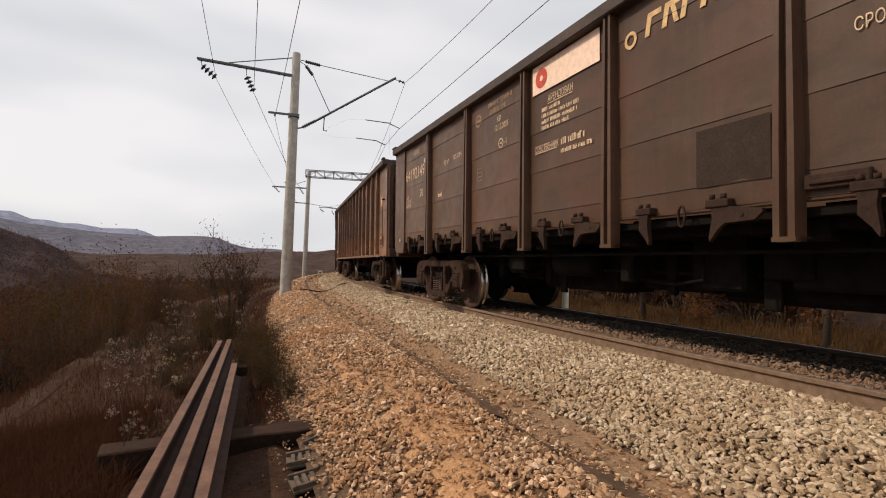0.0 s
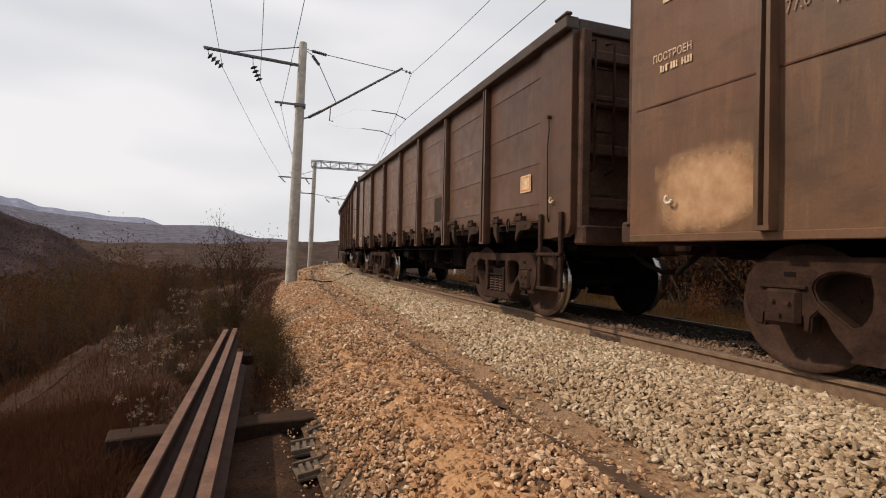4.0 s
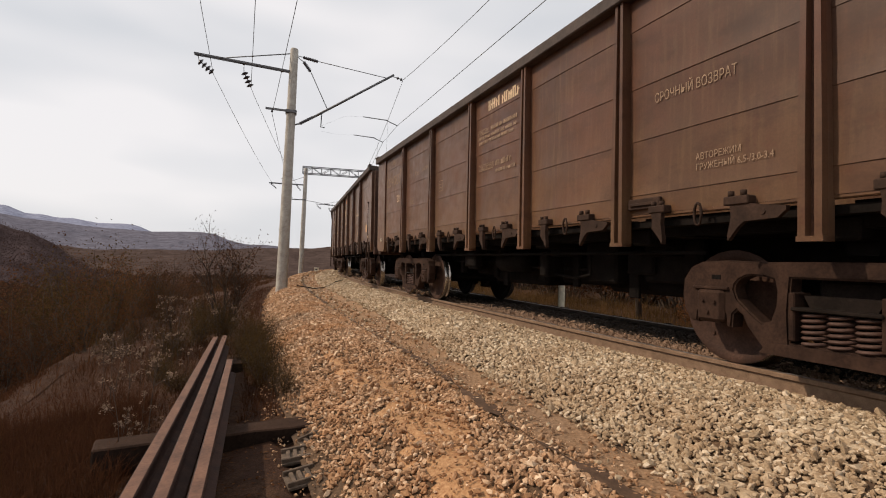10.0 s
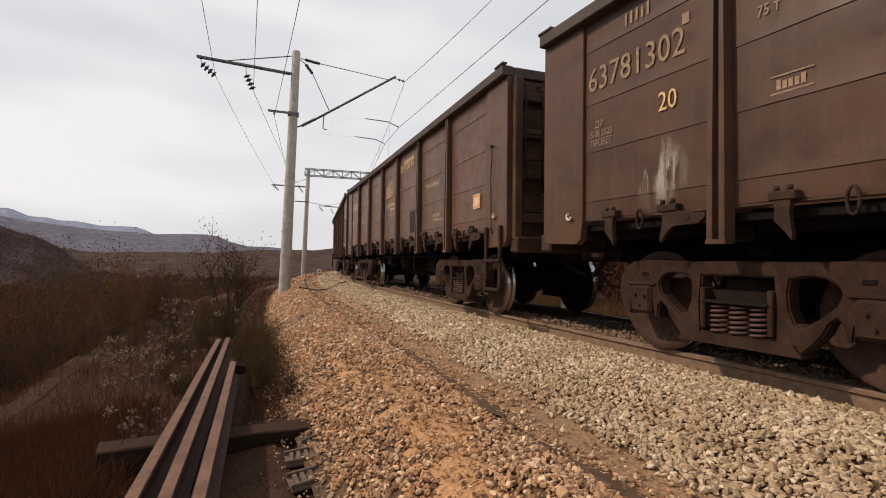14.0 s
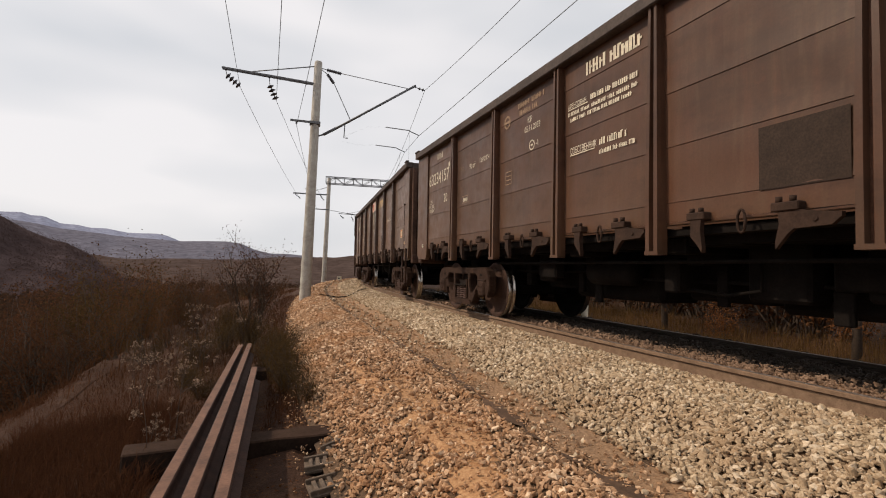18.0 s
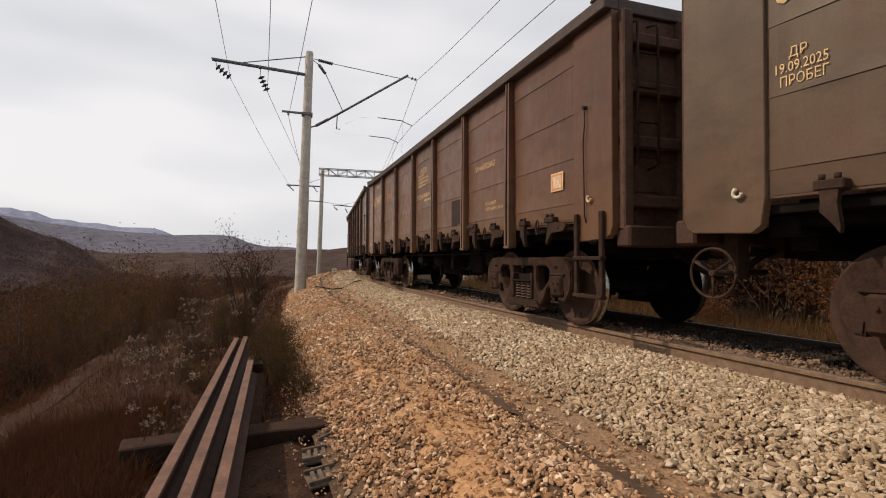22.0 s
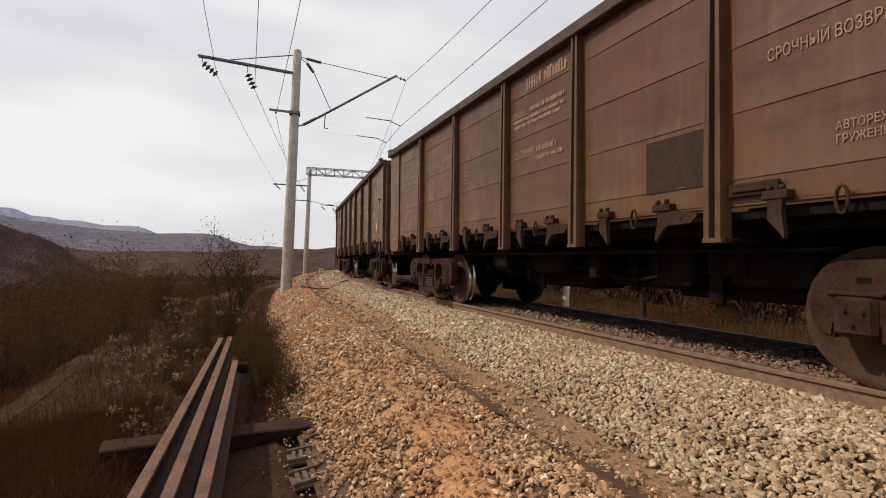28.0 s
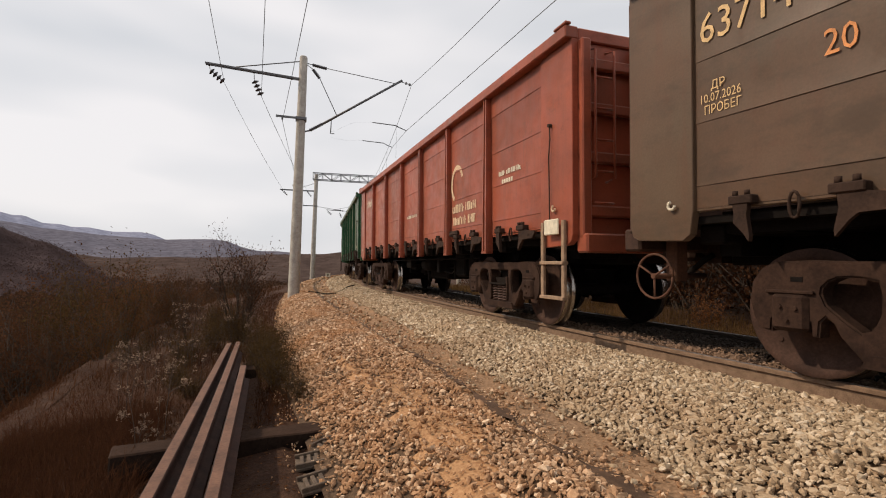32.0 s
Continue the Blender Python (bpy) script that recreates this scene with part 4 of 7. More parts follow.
def running_gear(w, shallow=False):
    part("underframe", underframe_mesh(shallow), M_FRAME, w, "underframe coloured black for the shade beneath the body")
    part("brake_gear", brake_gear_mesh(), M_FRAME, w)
    for e in (1, -1):
        part("coupler", coupler_mesh(e), M_BOGIE, w)
        part("brake_hose", hose_mesh(e), M_FRAME, w)
    part("footstep", footstep_mesh(0.98 if shallow else 1.32), M_BOGIE, w)
    part("end_ladder", end_ladder_mesh(), M_BOGIE, w)
    part("release_rod", release_rod_mesh(), M_BRACKET, w)
    part("tie_hook", hook_mesh(6.07, 1.32), M_WHITE, w, "white-painted tie hook")
    part("tie_hook", hook_mesh(-5.9 if shallow else -6.2, 1.47), M_CREAM, w, "cream-painted tie hook")
    # bolster takes the dark colour of its shaded cavity
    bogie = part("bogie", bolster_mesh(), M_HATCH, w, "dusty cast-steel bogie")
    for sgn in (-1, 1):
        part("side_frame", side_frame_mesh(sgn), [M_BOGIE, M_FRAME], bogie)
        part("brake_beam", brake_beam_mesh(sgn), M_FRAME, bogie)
    cover = axle_box_mesh()
    first = part("axle_box", cover, M_BOGIE, bogie)
    first.location.y = 0.925
    for y, turn in ((-0.925, 0), (0.925, 180), (-0.925, 180)):
        part("axle_box", first.data, None, bogie).matrix_basis = pose(0, y, 0, 0, 0, turn)
    axle = part("wheelset", wheelset_mesh(), [M_WHEEL, M_TREAD, M_FRAME], bogie, "rusty wheels with polished treads")
    axle.matrix_parent_inverse = pose(0, -0.925, 0.4785)
    other = part("wheelset", axle.data, None, bogie, "rusty wheels with polished treads")
    other.matrix_parent_inverse = pose(0, 0.925, 0.4785)
    coil = None
    for x in (-1.02, 1.02):
        for y in (-0.165, 0.0, 0.165):
            sp = part("spring", spring_mesh() if coil is None else coil, M_SPRING, bogie)
            coil = sp.data
            sp.location = (x, y, 0)
    second = copy_thing(bogie, pose(0, 4.325, 0))
    bogie.location.y = -4.325
    return w


OLD_STAKES = [5.26 - 0.8767 * i for i in range(13)]
OLD_LOW = 1.0


def old_sheet(y0, y1, seed):
    return side_panel(y0, y1, (), OLD_LOW, seed, 6)


def cleaning_hatch(parent):
    """A framed cleaning hatch with bars and a latch, low in the side."""
    x = SHEET
    a, b, c, d = -5.14, -4.53, 1.04, 1.5
    hatch = part("cleaning_hatch", box(bmesh.new(), x - 0.03, x, a + 0.05, b - 0.05, c + 0.04, d - 0.05), M_HATCHWAY, parent, "dark framed cleaning hatch")
    for y0, y1, z0, z1 in ((a, b, d - 0.05, d), (a, b, c, c + 0.04), (a, a + 0.05, c + 0.04, d - 0.05), (b - 0.05, b, c + 0.04, d - 0.05)):
        part("frame_bar", box(bmesh.new(), x - 0.06, x, y0, y1, z0, z1, 0.006), M_HATCHWAY, hatch)
    for z in (1.15, 1.27, 1.38):
        part("slat", box(bmesh.new(), x - 0.072, x - 0.028, a + 0.06, b - 0.06, z, z + 0.035, 0.006), M_HATCHWAY, hatch)
    for y in (a + 0.15, b - 0.2):
        part("locking_bar", box(bmesh.new(), x - 0.09, x - 0.06, y, y + 0.05, c + 0.05, d + 0.06, 0.006), M_HATCHWAY, hatch)
    part("latch", box(bmesh.new(), x - 0.12, x - 0.085, -4.95, -4.72, 1.18, 1.34, 0.012), M_HATCHWAY, hatch)


def old_gondola(m_body, hatch):
    """The master of the older wagon: a solid bottom and many narrow stakes."""
    w = thing("gondola_wagon")
    ys = [6.55] + OLD_STAKES + [-6.38]
    for i, (a, b) in enumerate(zip(ys, ys[1:])):
        part("side_panel", old_sheet(b, a, i * 5.1), m_body, w)
        z = 2.17 + 0.02 * noise.noise((i * 3.7, 1, 4))
        part("weld_seam", box(bmesh.new(), SHEET - 0.006, SHEET + 0.004, b + 0.06, a - 0.06, z, z + 0.014), M_GROOVE, w)
    st = None
    for y in OLD_STAKES:
        ob = part("stake", stake_mesh(1.03, 0.12) if st is None else st, [m_body, m_body], w)
        st = ob.data
        ob.location.y = y
    bm = bmesh.new()
    box(bm, SHEET - 0.008, SHEET + 0.08, -6.38, 6.55, 0.965, 1.03, 0.006)
    part("lower_chord", bm, m_body, w)
    part("top_chord", top_chord_mesh(-6.38), M_CHORD, w, "dark grimy top rail")
    for e, reach in ((1, 6.55), (-1, 6.38)):
        end_wall(w, e, reach)
    part("far_side_wall", far_side_mesh(), m_body, w)
    if hatch:
        cleaning_hatch(w)
    return w


def write_old(p, wagon):
    ink = M_DULLTXT if p.get("ink") == "d" else M_CREAM
    aux = M_ORANGE
    s = Sign()
    s.text(p["num"][:4], 4.32, 2.6, 0.26, ink, 0.62)
    s.text(p["num"][4:], 3.42, 2.6, 0.26, ink, 0.62)
    s.text("20", 3.25, 2.2, 0.2, ink, 0.7)
    s.bars(6.2, 3.05, 0.5, 0.12, ink, 4)
    s.text("ПОСТРОЕН", 6.3, 2.55, 0.07, ink, 0.74)
    s.bars(6.22, 2.45, 0.36, 0.06, ink, 8)
    s.text("77.0 Т", 5.17, 2.52, 0.1, M_DULLTXT, 0.7)
    s.text("92 М³", 4.8, 2.69, 0.13, M_DULLTXT, 0.66)
    s.text("120 КМ/Ч", 4.87, 2.46, 0.11, ink, 0.62)
    if p.get("hatch"):
        s.text("ТАРА", 4.27, 1.06, 0.11, ink, 0.68)
        s.text("22.", 3.96, 1.06, 0.17, ink, 0.66)
        s.text("46 Т", 3.74, 1.06, 0.12, ink, 0.62)
    s.done("stencilled_number", wagon, "faded painted wagon number between the stakes")
    s = Sign()
    if p.get("name_bars"):
        for y, n in ((-1.83, 6), (-2.7, 4)):
            s.bars(y, 2.95, 0.11 * n, 0.2, M_DULLTXT, n, 0.45)
    for y in (0.68, -0.2, -1.07, -1.95):
        for k in range(3):
            s.bars(y, 2.55 - 0.09 * k, 0.62, 0.05, M_DULLTXT, 15, 0.45)
    if p.get("emblem"):
        s.oval(6.1, 2.32, 0.07, 0.07, M_CREAM, 0.002, 0.72)
        for k in range(3):
            s.bar(6.2, 2.285 + 0.028 * k, 0.2, 0.012, M_CREAM, 0.003)
    s.done("owner_markings", wagon, "faded owner lines, worn to strokes")
    s = Sign()
    s.text("СРОЧНЫЙ ВОЗВРАТ", -3.58, 2.12, 0.075, M_DULLTXT if p.get("spots") == "ovals" else ink, 0.64)
    if p.get("hatch"):
        for k, word in enumerate(("ЗАЧИСТНОЙ ЛЮК", "ЗАКРЫТЬ И", "ЗАФИКСИРОВАТЬ")):
            s.text(word, -4.56, 1.74 - 0.09 * k, 0.062, ink, 0.66)
    if p.get("hatch"):
        s.text("АВТОРЕЖИМ", -3.6, 1.44, 0.07, ink, 0.8)
        s.bars(-3.6, 1.3, 0.6, 0.06, ink, 12, 0.45)
        s.text("[20]", -2.98, 1.05, 0.14, ink, 0.78)
        s.text(p["num"], -3.56, 1.06, 0.13, ink, 0.66)
    s.done("return_markings", wagon, "painted urgent-return words and hatch notice")
    if p.get("hatch") and not p.get("emblem"):      # squares of newer paint
        for y, z, w, h, mat in ((-0.96, 1.2, 0.1, 0.42, M_YELLOW), (-1.1, 1.17, 0.52, 0.46, M_PATCH), (-2.72, 1.35, 0.2, 0.3, M_YELLOW), (-2.71, 2.42, 0.15, 0.25, M_YELLOW), (-2.73, 2.5, 0.06, 0.1, M_CHORD)):
            s = Sign()
            s.bar(y, z, w, h, mat, 0.007 if mat is M_CHORD else 0.005)
            s.done("paint_square", wagon, "square of newer paint")
    s = Sign()
    s.bar(-5.57, 2.32, 0.29, 0.25, M_CREAM, 0.006)
    for y, z, w, h in ((-5.59, 2.34, 0.25, 0.03), (-5.59, 2.52, 0.25, 0.03), (-5.59, 2.34, 0.03, 0.21), (-5.81, 2.34, 0.03, 0.21)):
        s.bar(y, z, w, h, M_ORANGE, 0.009)
    s.done("route_placard", wagon, "cream placard with an orange border")
    ys = [6.2] + OLD_STAKES
    for i, y in enumerate(ys):
        c = y - 0.44
        kind = p.get("spots")
        if kind == "pale" and i % 3 == 1 and i != 13:
            continue
        if kind:
            k = 0.92 + 0.3 * noise.noise((i * 1.7, 0.3, 0.2))
            k = 1.25 if kind == "pale" and i == 13 else k * (1.3 if kind == "pale" and i == 0 else 1)
            k = k * (0.85 if p.get("emblem") else 1)
            z = (1.38 if kind == "pale" else 1.4) + 0.03 * noise.noise((i * 2.3, 5, 1))
            if kind == "ovals":
                smear(wagon, c, z, 0.82 * min(k, 1.0), 0.54 * k, M_RUSTSPOT, "rust_spot", "dark burnt rust oval with a bright rubbed rim")
            else:
                pink = p.get("emblem")
                smear(wagon, c, z, 0.82 * (k if i in (0, 13) else min(k, 1.0)), 0.62 * k, M_SCORCH if pink else M_RUBBED, "rubbed_patch", "pinkish brown scorched paint" if pink else "pale tan patch of rubbed paint")


brown, grey, olive, rusty, orange = "brown", "grey", "olive", "rusty", "orange"
TRAIN = {
    -7: dict(paint=brown, num="63214087", date="07.02.2025"),
    -6: dict(paint=olive, num="63502216", date="14.05.2026"),
    -5: dict(paint=grey, num="64192149", date="12.12.2025", kr="12.12.2035", ink="c", plate=True, logo="y"),
    -4: dict(paint=orange, num="68140276", old=True, name_bars=True, spots="ovals"),
    -3: dict(paint="umber", num="60208030", old=True, emblem=True, hatch=True, spots="pale"),
    -2: dict(paint="umber", num="68277348", old=True, hatch=True, name_bars=True, spots="pale"),
    -1: dict(paint=brown, num="63440915", date="02.06.2025", ink="d", ink2="c"),
    0: dict(paint=rusty, num="63214944", date="17.10.2025", ink="c", name_bars=True),
    1: dict(paint=olive, num="61661179", date="23.03.2026", kr="23.03.2036", ink="w", patch=False, logo="y"),
    2: dict(paint=grey, num="64421555", date="22.10.2027", kr="12.10.2035", ink="w", plate=True, logo="y"),
    3: dict(paint=brown, num="63503585", date="21.11.2025", kr="25.12.2034", back=(2.36, 0.1), ink="c", ink2="o", name_bars=True, logo="o"),
    4: dict(paint=rusty, num="62940837", date="18.05.2025", ink="d", ink2="c", name_bars=True, patch=False),
    5: dict(paint=brown, num="62839451", date="05.09.2024", ink="c", ink2="o", name_bars=True),
    6: dict(paint=rusty, num="62726813", date="31.03.2024", ink="c", ink2="o", name_bars=True, blots=((5.15, 1.78, 0.11, 0.1), (-0.2, 1.55, 0.1, 0.12))),
    7: dict(paint=brown, num="63781302", date="15.08.2025", ink="d", ink2="y", patch=True, blots=((4.9, 1.6, 0.2, 0.18),)),
    8: dict(paint=brown, num="64180536", date="09.01.2026", ink="c", logo="y"),
    9: dict(paint=grey, num="63791644", date="14.08.2026", kr="14.08.2034", ink="c", logo="o"),
    10: dict(paint=grey, num="63929384", date="06.11.2024", kr="06.11.2034", ink="w", patch=False),
    11: dict(paint=brown, num="63234157", date="05.11.2025", kr="05.11.2033", ink="w", name_bars=True),
    12: dict(paint=grey, auto=-3.75, num="64455272", date="12.11.2024", kr="12.11.2034", ink="w", plate=True, logo="y"),
    13: dict(paint=brown, num="62935741", date="28.04.2025", ink="c", ink2="o", name_bars=True),
    14: dict(paint=olive, stain=(4.75, 1.93, 1.0, 0.36), num="63888162", date="19.09.2025", ink="y", name_bars=True),
    15: dict(paint=rusty, num="62740477", date="12.05.2024", ink="y", ink2="o", tara=True),
    16: dict(paint=grey, num="63701221", date="03.07.2026", kr="03.07.2034", ink="y", logo="o"),
    17: dict(paint=grey, num="64016330", date="04.12.2026", kr="04.12.2034", ink="y", ink2="y"),
    18: dict(paint=brown, num="63177402", date="11.10.2025", ink="c", ink2="o", name_bars=True),
    19: dict(paint=olive, num="64421589", date="13.10.2025", kr="13.10.2035", ink="c", plate=True, blots=((-4.9, 1.55, 0.2, 0.14),)),
    20: dict(paint=rusty, num="63503261", date="16.06.2025", ink="d", ink2="d", name_bars=True),
    21: dict(paint=brown, num="64389733", date="09.11.2025", kr="09.11.2034", ink="c", logo="o", blots=((5.2, 1.55, 0.2, 0.16), (-2.25, 1.42, 0.14, 0.1), (-5.15, 2.1, 0.22, 0.12))),
    22: dict(paint=grey, num="63873640", date="09.10.2025", kr="12.10.2034", ink="c", ink2="y", logo="o"),
    23: dict(paint=olive, num="63714158", date="10.07.2026", kr="10.07.2034", ink="y", ink2="o", logo="y"),
    24: dict(paint="red", num="61230548", date="08.04.2025", ink="w", patch=False, lease=False, plain=True),
    25: dict(paint="green", num="64517720", date="20.02.2026", ink="w", patch=False, lease=False, plain=True),
    26: dict(paint="green", num="64517746", date="21.02.2026", ink="w", patch=False, lease=False, plain=True),
    27: dict(paint=brown, num="63440271", date="03.03.2025", ink="d"),
}
WORDS = {
    "brown": "dull brown painted steel gondola wagon on the rails",
    "grey": "grey-brown painted steel gondola wagon with painted lettering",
    "olive": "faded olive-brown steel gondola wagon with painted lettering",
    "rusty": "rust-stained brown steel gondola wagon, dusty low down",
    "umber": "umber-brown steel gondola wagon with worn paint and narrow stakes",
    "orange": "ochre-brown steel gondola wagon with rubbed rusty lower sheets",
    "red": "bright red oxide steel gondola wagon with white lettering",
    "green": "bright green painted steel gondola wagon",
}


def repaint(w, m):
    """Gives the body's parts of one wagon their own paint; the meshes stay shared."""
    for o in w.children:
        if o.name.split(".")[0] in ("side_panel", "stake", "corner_plate", "lower_chord", "far_side_wall") or (m in (PAINTS["red"], PAINTS["green"]) and o.name.startswith(("end_", "top_chord"))):
            for k in range(2 if w.get("aged") and o.name.startswith("stake") else 1):
                o.material_slots[k].link = "OBJECT"
                o.material_slots[k].material = m
            for q in o.children if o.name.startswith("end_wall") else ():
                q.material_slots[0].link = "OBJECT"
                q.material_slots[0].material = m


def write_red(wagon):
    s = Sign()
    ring = [(math.cos(radians(a)), math.sin(radians(a))) for a in range(-60, 161, 20)]
    for i, ((c, d), (e, f)) in enumerate(zip(ring, ring[1:])):
        s.poly([(-2.95 + 0.3 * c, 2.25 + 0.34 * d), (-2.95 + 0.3 * e, 2.25 + 0.34 * f), (-2.95 + 0.23 * e, 2.25 + 0.26 * f), (-2.95 + 0.23 * c, 2.25 + 0.26 * d)], M_CREAM, 0, i == 0)
    s.bars(-2.72, 1.74, 1.15, 0.14, M_CREAM, 9, 0.35)
    s.bars(-2.76, 1.52, 1.0, 0.14, M_CREAM, 8, 0.35)
    s.done("company_mark", wagon, "large white company mark with worn letters")
    s = Sign()
    s.bars(-4.65, 2.1, 0.7, 0.07, M_WHITE, 9)
    s.bars(-4.75, 1.98, 0.35, 0.06, M_WHITE, 5)
    s.bars(0.4, 1.9, 0.8, 0.06, M_WHITE, 9)
    s.bars(5.5, 2.7, 0.9, 0.22, M_WHITE, 8)
    s.done("load_markings", wagon, "small white painted lines")
    bm = bmesh.new()
    box(bm, SHEET - 0.12, SHEET - 0.095, -6.38, -6.08, 1.16, 1.34, 0.01)
    part("white_board", bm, M_WHITE, wagon, "white-painted board above the footstep")
    for o in wagon.children:
        if o.name.startswith("footstep"):
            o.data = o.data.copy()
            o.data.materials[0] = M_DULLTXT
            o["label"] = "footstep in worn pale paint"


def build_train():
    fresh = running_gear(gondola(PAINTS["brown"]))
    aged = running_gear(old_gondola(PAINTS["rusty"], True), True)
    made, used = {}, set()
    for i, p in TRAIN.items():
        master = aged if p.get("old") else fresh
        w = copy_thing(master, Matrix()) if master in used else master
        used.add(master)
        made[i] = w
    for i, p in TRAIN.items():
        w = made[i]
        if p.get("old"):
            w["aged"] = True
        repaint(w, PAINTS[p["paint"]])
        if p.get("old"):
            write_old(p, w)
        elif p.get("plain"):
            if p["paint"] == "red":
                write_red(w)
        else:
            write_side(p, w)
        if i in (-4, -3, -2, 0, 5, 6, 8, 14, 17, 19, 23):
            part("hand_wheel", hand_wheel_mesh(-0.3 if p.get("old") else 6.38), M_GROOVE if i == 23 else M_BRACKET, w, "rusty red spoked hand-brake wheel" if i == 23 else "spoked hand-brake wheel")
        tagged(w, WORDS[p["paint"]], "freight wagon", "wagons of the train")
    for p_old in (-4,):
        for o in list(made[p_old].children):
            if o.name.split(".")[0] == "cleaning_hatch":
                for q in list(o.children):
                    bpy.data.objects.remove(q)
                bpy.data.objects.remove(o)
    return made


WAGONS = build_train()

# ---- the ground ----
PROFILE = [(-400, 20), (-60, 7), (-25, 2.0), (-14, -0.1), (-9, -0.8), (-6, -0.95), (-4.2, -0.8), (-3.3, -0.5), (-2.6, -0.22), (-2.3, -0.06), (-1.6, -0.04), (-1.4, -0.03), (-0.24, -0.045), (-0.13, -0.09), (-0.05, -0.16), (0.06, -0.17), (0.12, -0.13), (0.25, -0.12), (0.95, -0.16), (1.25, -0.26),
           (1.5, -0.335), (1.8, -0.37), (2.1, -0.372), (2.2, -0.345), (2.45, -0.33), (2.8, -0.385), (3.2, -0.64), (3.45, -0.76), (4.2, -0.86), (5.0, -0.97), (5.7, -1.1), (6.6, -1.16), (7.2, -1.6), (8.0, -2.4), (10, -3.8), (14, -6.0), (25, -10), (60, -17), (150, -24), (500, -32), (4500, -40)]
PL, PZ = np.array([p[0] for p in PROFILE]), np.array([p[1] for p in PROFILE])
COARSE = LINE[(np.abs(LINE[:, 0]) < 300)][::4]


def left_of(x, y):
    """How far places lie to the left of the near rail."""
    x, y = np.atleast_1d(x), np.atleast_1d(y)
    out = np.empty(len(x))
    for i in range(0, len(x), 4000):
        dx, dy = x[i:i + 4000, None] - COARSE[None, :, 1], y[i:i + 4000, None] - COARSE[None, :, 2]
        k = np.argmin(dx * dx + dy * dy, axis=1)
        a = COARSE[k, 3]
        j = np.arange(len(k))
        lat = -dx[j, k] * np.cos(a) + dy[j, k] * np.sin(a)
        far = np.hypot(dx[j, k], dy[j, k])
        out[i:i + 4000] = np.where(far > 200, np.sign(lat) * far, lat)
    return out


def wave(x, y, size, seed):
    return np.array([noise.noise((a / size, b / size, seed)) for a, b in zip(np.atleast_1d(x), np.atleast_1d(y))])


def ground_z(x, y):
    l = left_of(x, y)
    z = np.interp(l, PL, PZ)
    off = np.clip((np.abs(l) - 3.0) / 6.0, 0, 1)
    z = z + off * (0.35 * wave(x, y, 4.0, 1.0) + 0.1 * wave(x, y, 1.1, 2.0)) + np.clip((np.abs(l) - 20) / 60, 0, 1) * 3.0 * wave(x, y, 30, 5)
    return z


def soil_material():
    m = Mat("dry_brown_soil_and_litter", 0.95, 0, 0.2)
    c = m.mix(m.ramp(m.noise(0.35, 6, 0.6), (0.35, 0), (0.65, 1)), (0.037, 0.0168, 0.0091), (0.0535, 0.0245, 0.013))
    c = m.mix(m.ramp(m.noise(4, 6, 0.65), (0.45, 0), (0.62, 1)), c, (0.064, 0.032, 0.017))
    c = m.mix(m.ramp(m.noise(0.05, 3), (0.5, 0), (0.6, 0.5)), c, (0.042, 0.024, 0.013))
    m.colour(m.mix(0.4, c, m.ramp(m.noise(50, 4), (0.3, 0), (0.7, 1)), "SOFT_LIGHT"))
    return m.bump(m.noise(14, 8, 0.7), 0.7, 0.05).mat


M_SOIL = soil_material()


def build_ground():
    rings = [0.0] + list(np.concatenate([np.arange(0.6, 14, 0.35), np.geomspace(14, 4600, 95)]))
    n = 220
    ang = np.linspace(0, 2 * math.pi, n, endpoint=False)
    xs = np.concatenate([[0.0]] + [r * np.sin(ang) for r in rings[1:]])
    ys = np.concatenate([[0.0]] + [r * np.cos(ang) for r in rings[1:]])
    l = left_of(xs, ys)
    z = ground_z(xs, ys)
    z = z - 0.07 * ((l < 3.5) & (l > -3.2))
    faces = []
    idx = np.arange(n)
    for r in range(len(rings) - 2):
        a, b = 1 + r * n, 1 + (r + 1) * n
        faces.append(np.stack([a + idx, a + (idx + 1) % n, b + (idx + 1) % n, b + idx], 1)[:, ::-1])
    first = np.stack([np.zeros(n, int), 1 + (idx + 1) % n, 1 + idx, np.zeros(n, int)], 1)
    me = fast_mesh("ground", np.stack([xs, ys, z], 1), np.concatenate(faces), M_SOIL, True)
    ob = new("ground", me)
    bm = bmesh.new()
    bm.from_mesh(me)
    bm.verts.ensure_lookup_table()
    for k in range(n):
        bm.faces.new((bm.verts[0], bm.verts[1 + (k + 1) % n], bm.verts[1 + k]))
    bm.normal_update()
    bm.to_mesh(me)
    bm.free()
    return tagged(ob, "dry brown hillside falling to a wide wooded valley", "ground", kind="structure")


build_ground()


def bed_material(name, a, b, patch):
    m = Mat(name, 0.95, 0, 0.25)
    vor = m.t.nodes.new("ShaderNodeTexVoronoi")
    m.put(vor, Scale=24.0)
    m.link(m.at(False), vor.inputs["Vector"])
    c = m.ramp(vor.outputs["Distance"], (0.0, a), (0.6, b))
    c = m.mix(m.ramp(m.noise(1.1, 5, 0.6, None, False), (0.42, 0), (0.62, 1)), c, patch)
    m.colour(m.mix(0.5, c, m.ramp(m.noise(40, 5, 0.6, None, False), (0.3, 0), (0.7, 1)), "SOFT_LIGHT"))
    return m.bump(m.noise(55, 6, 0.7, None, False), 0.5, 0.012).mat


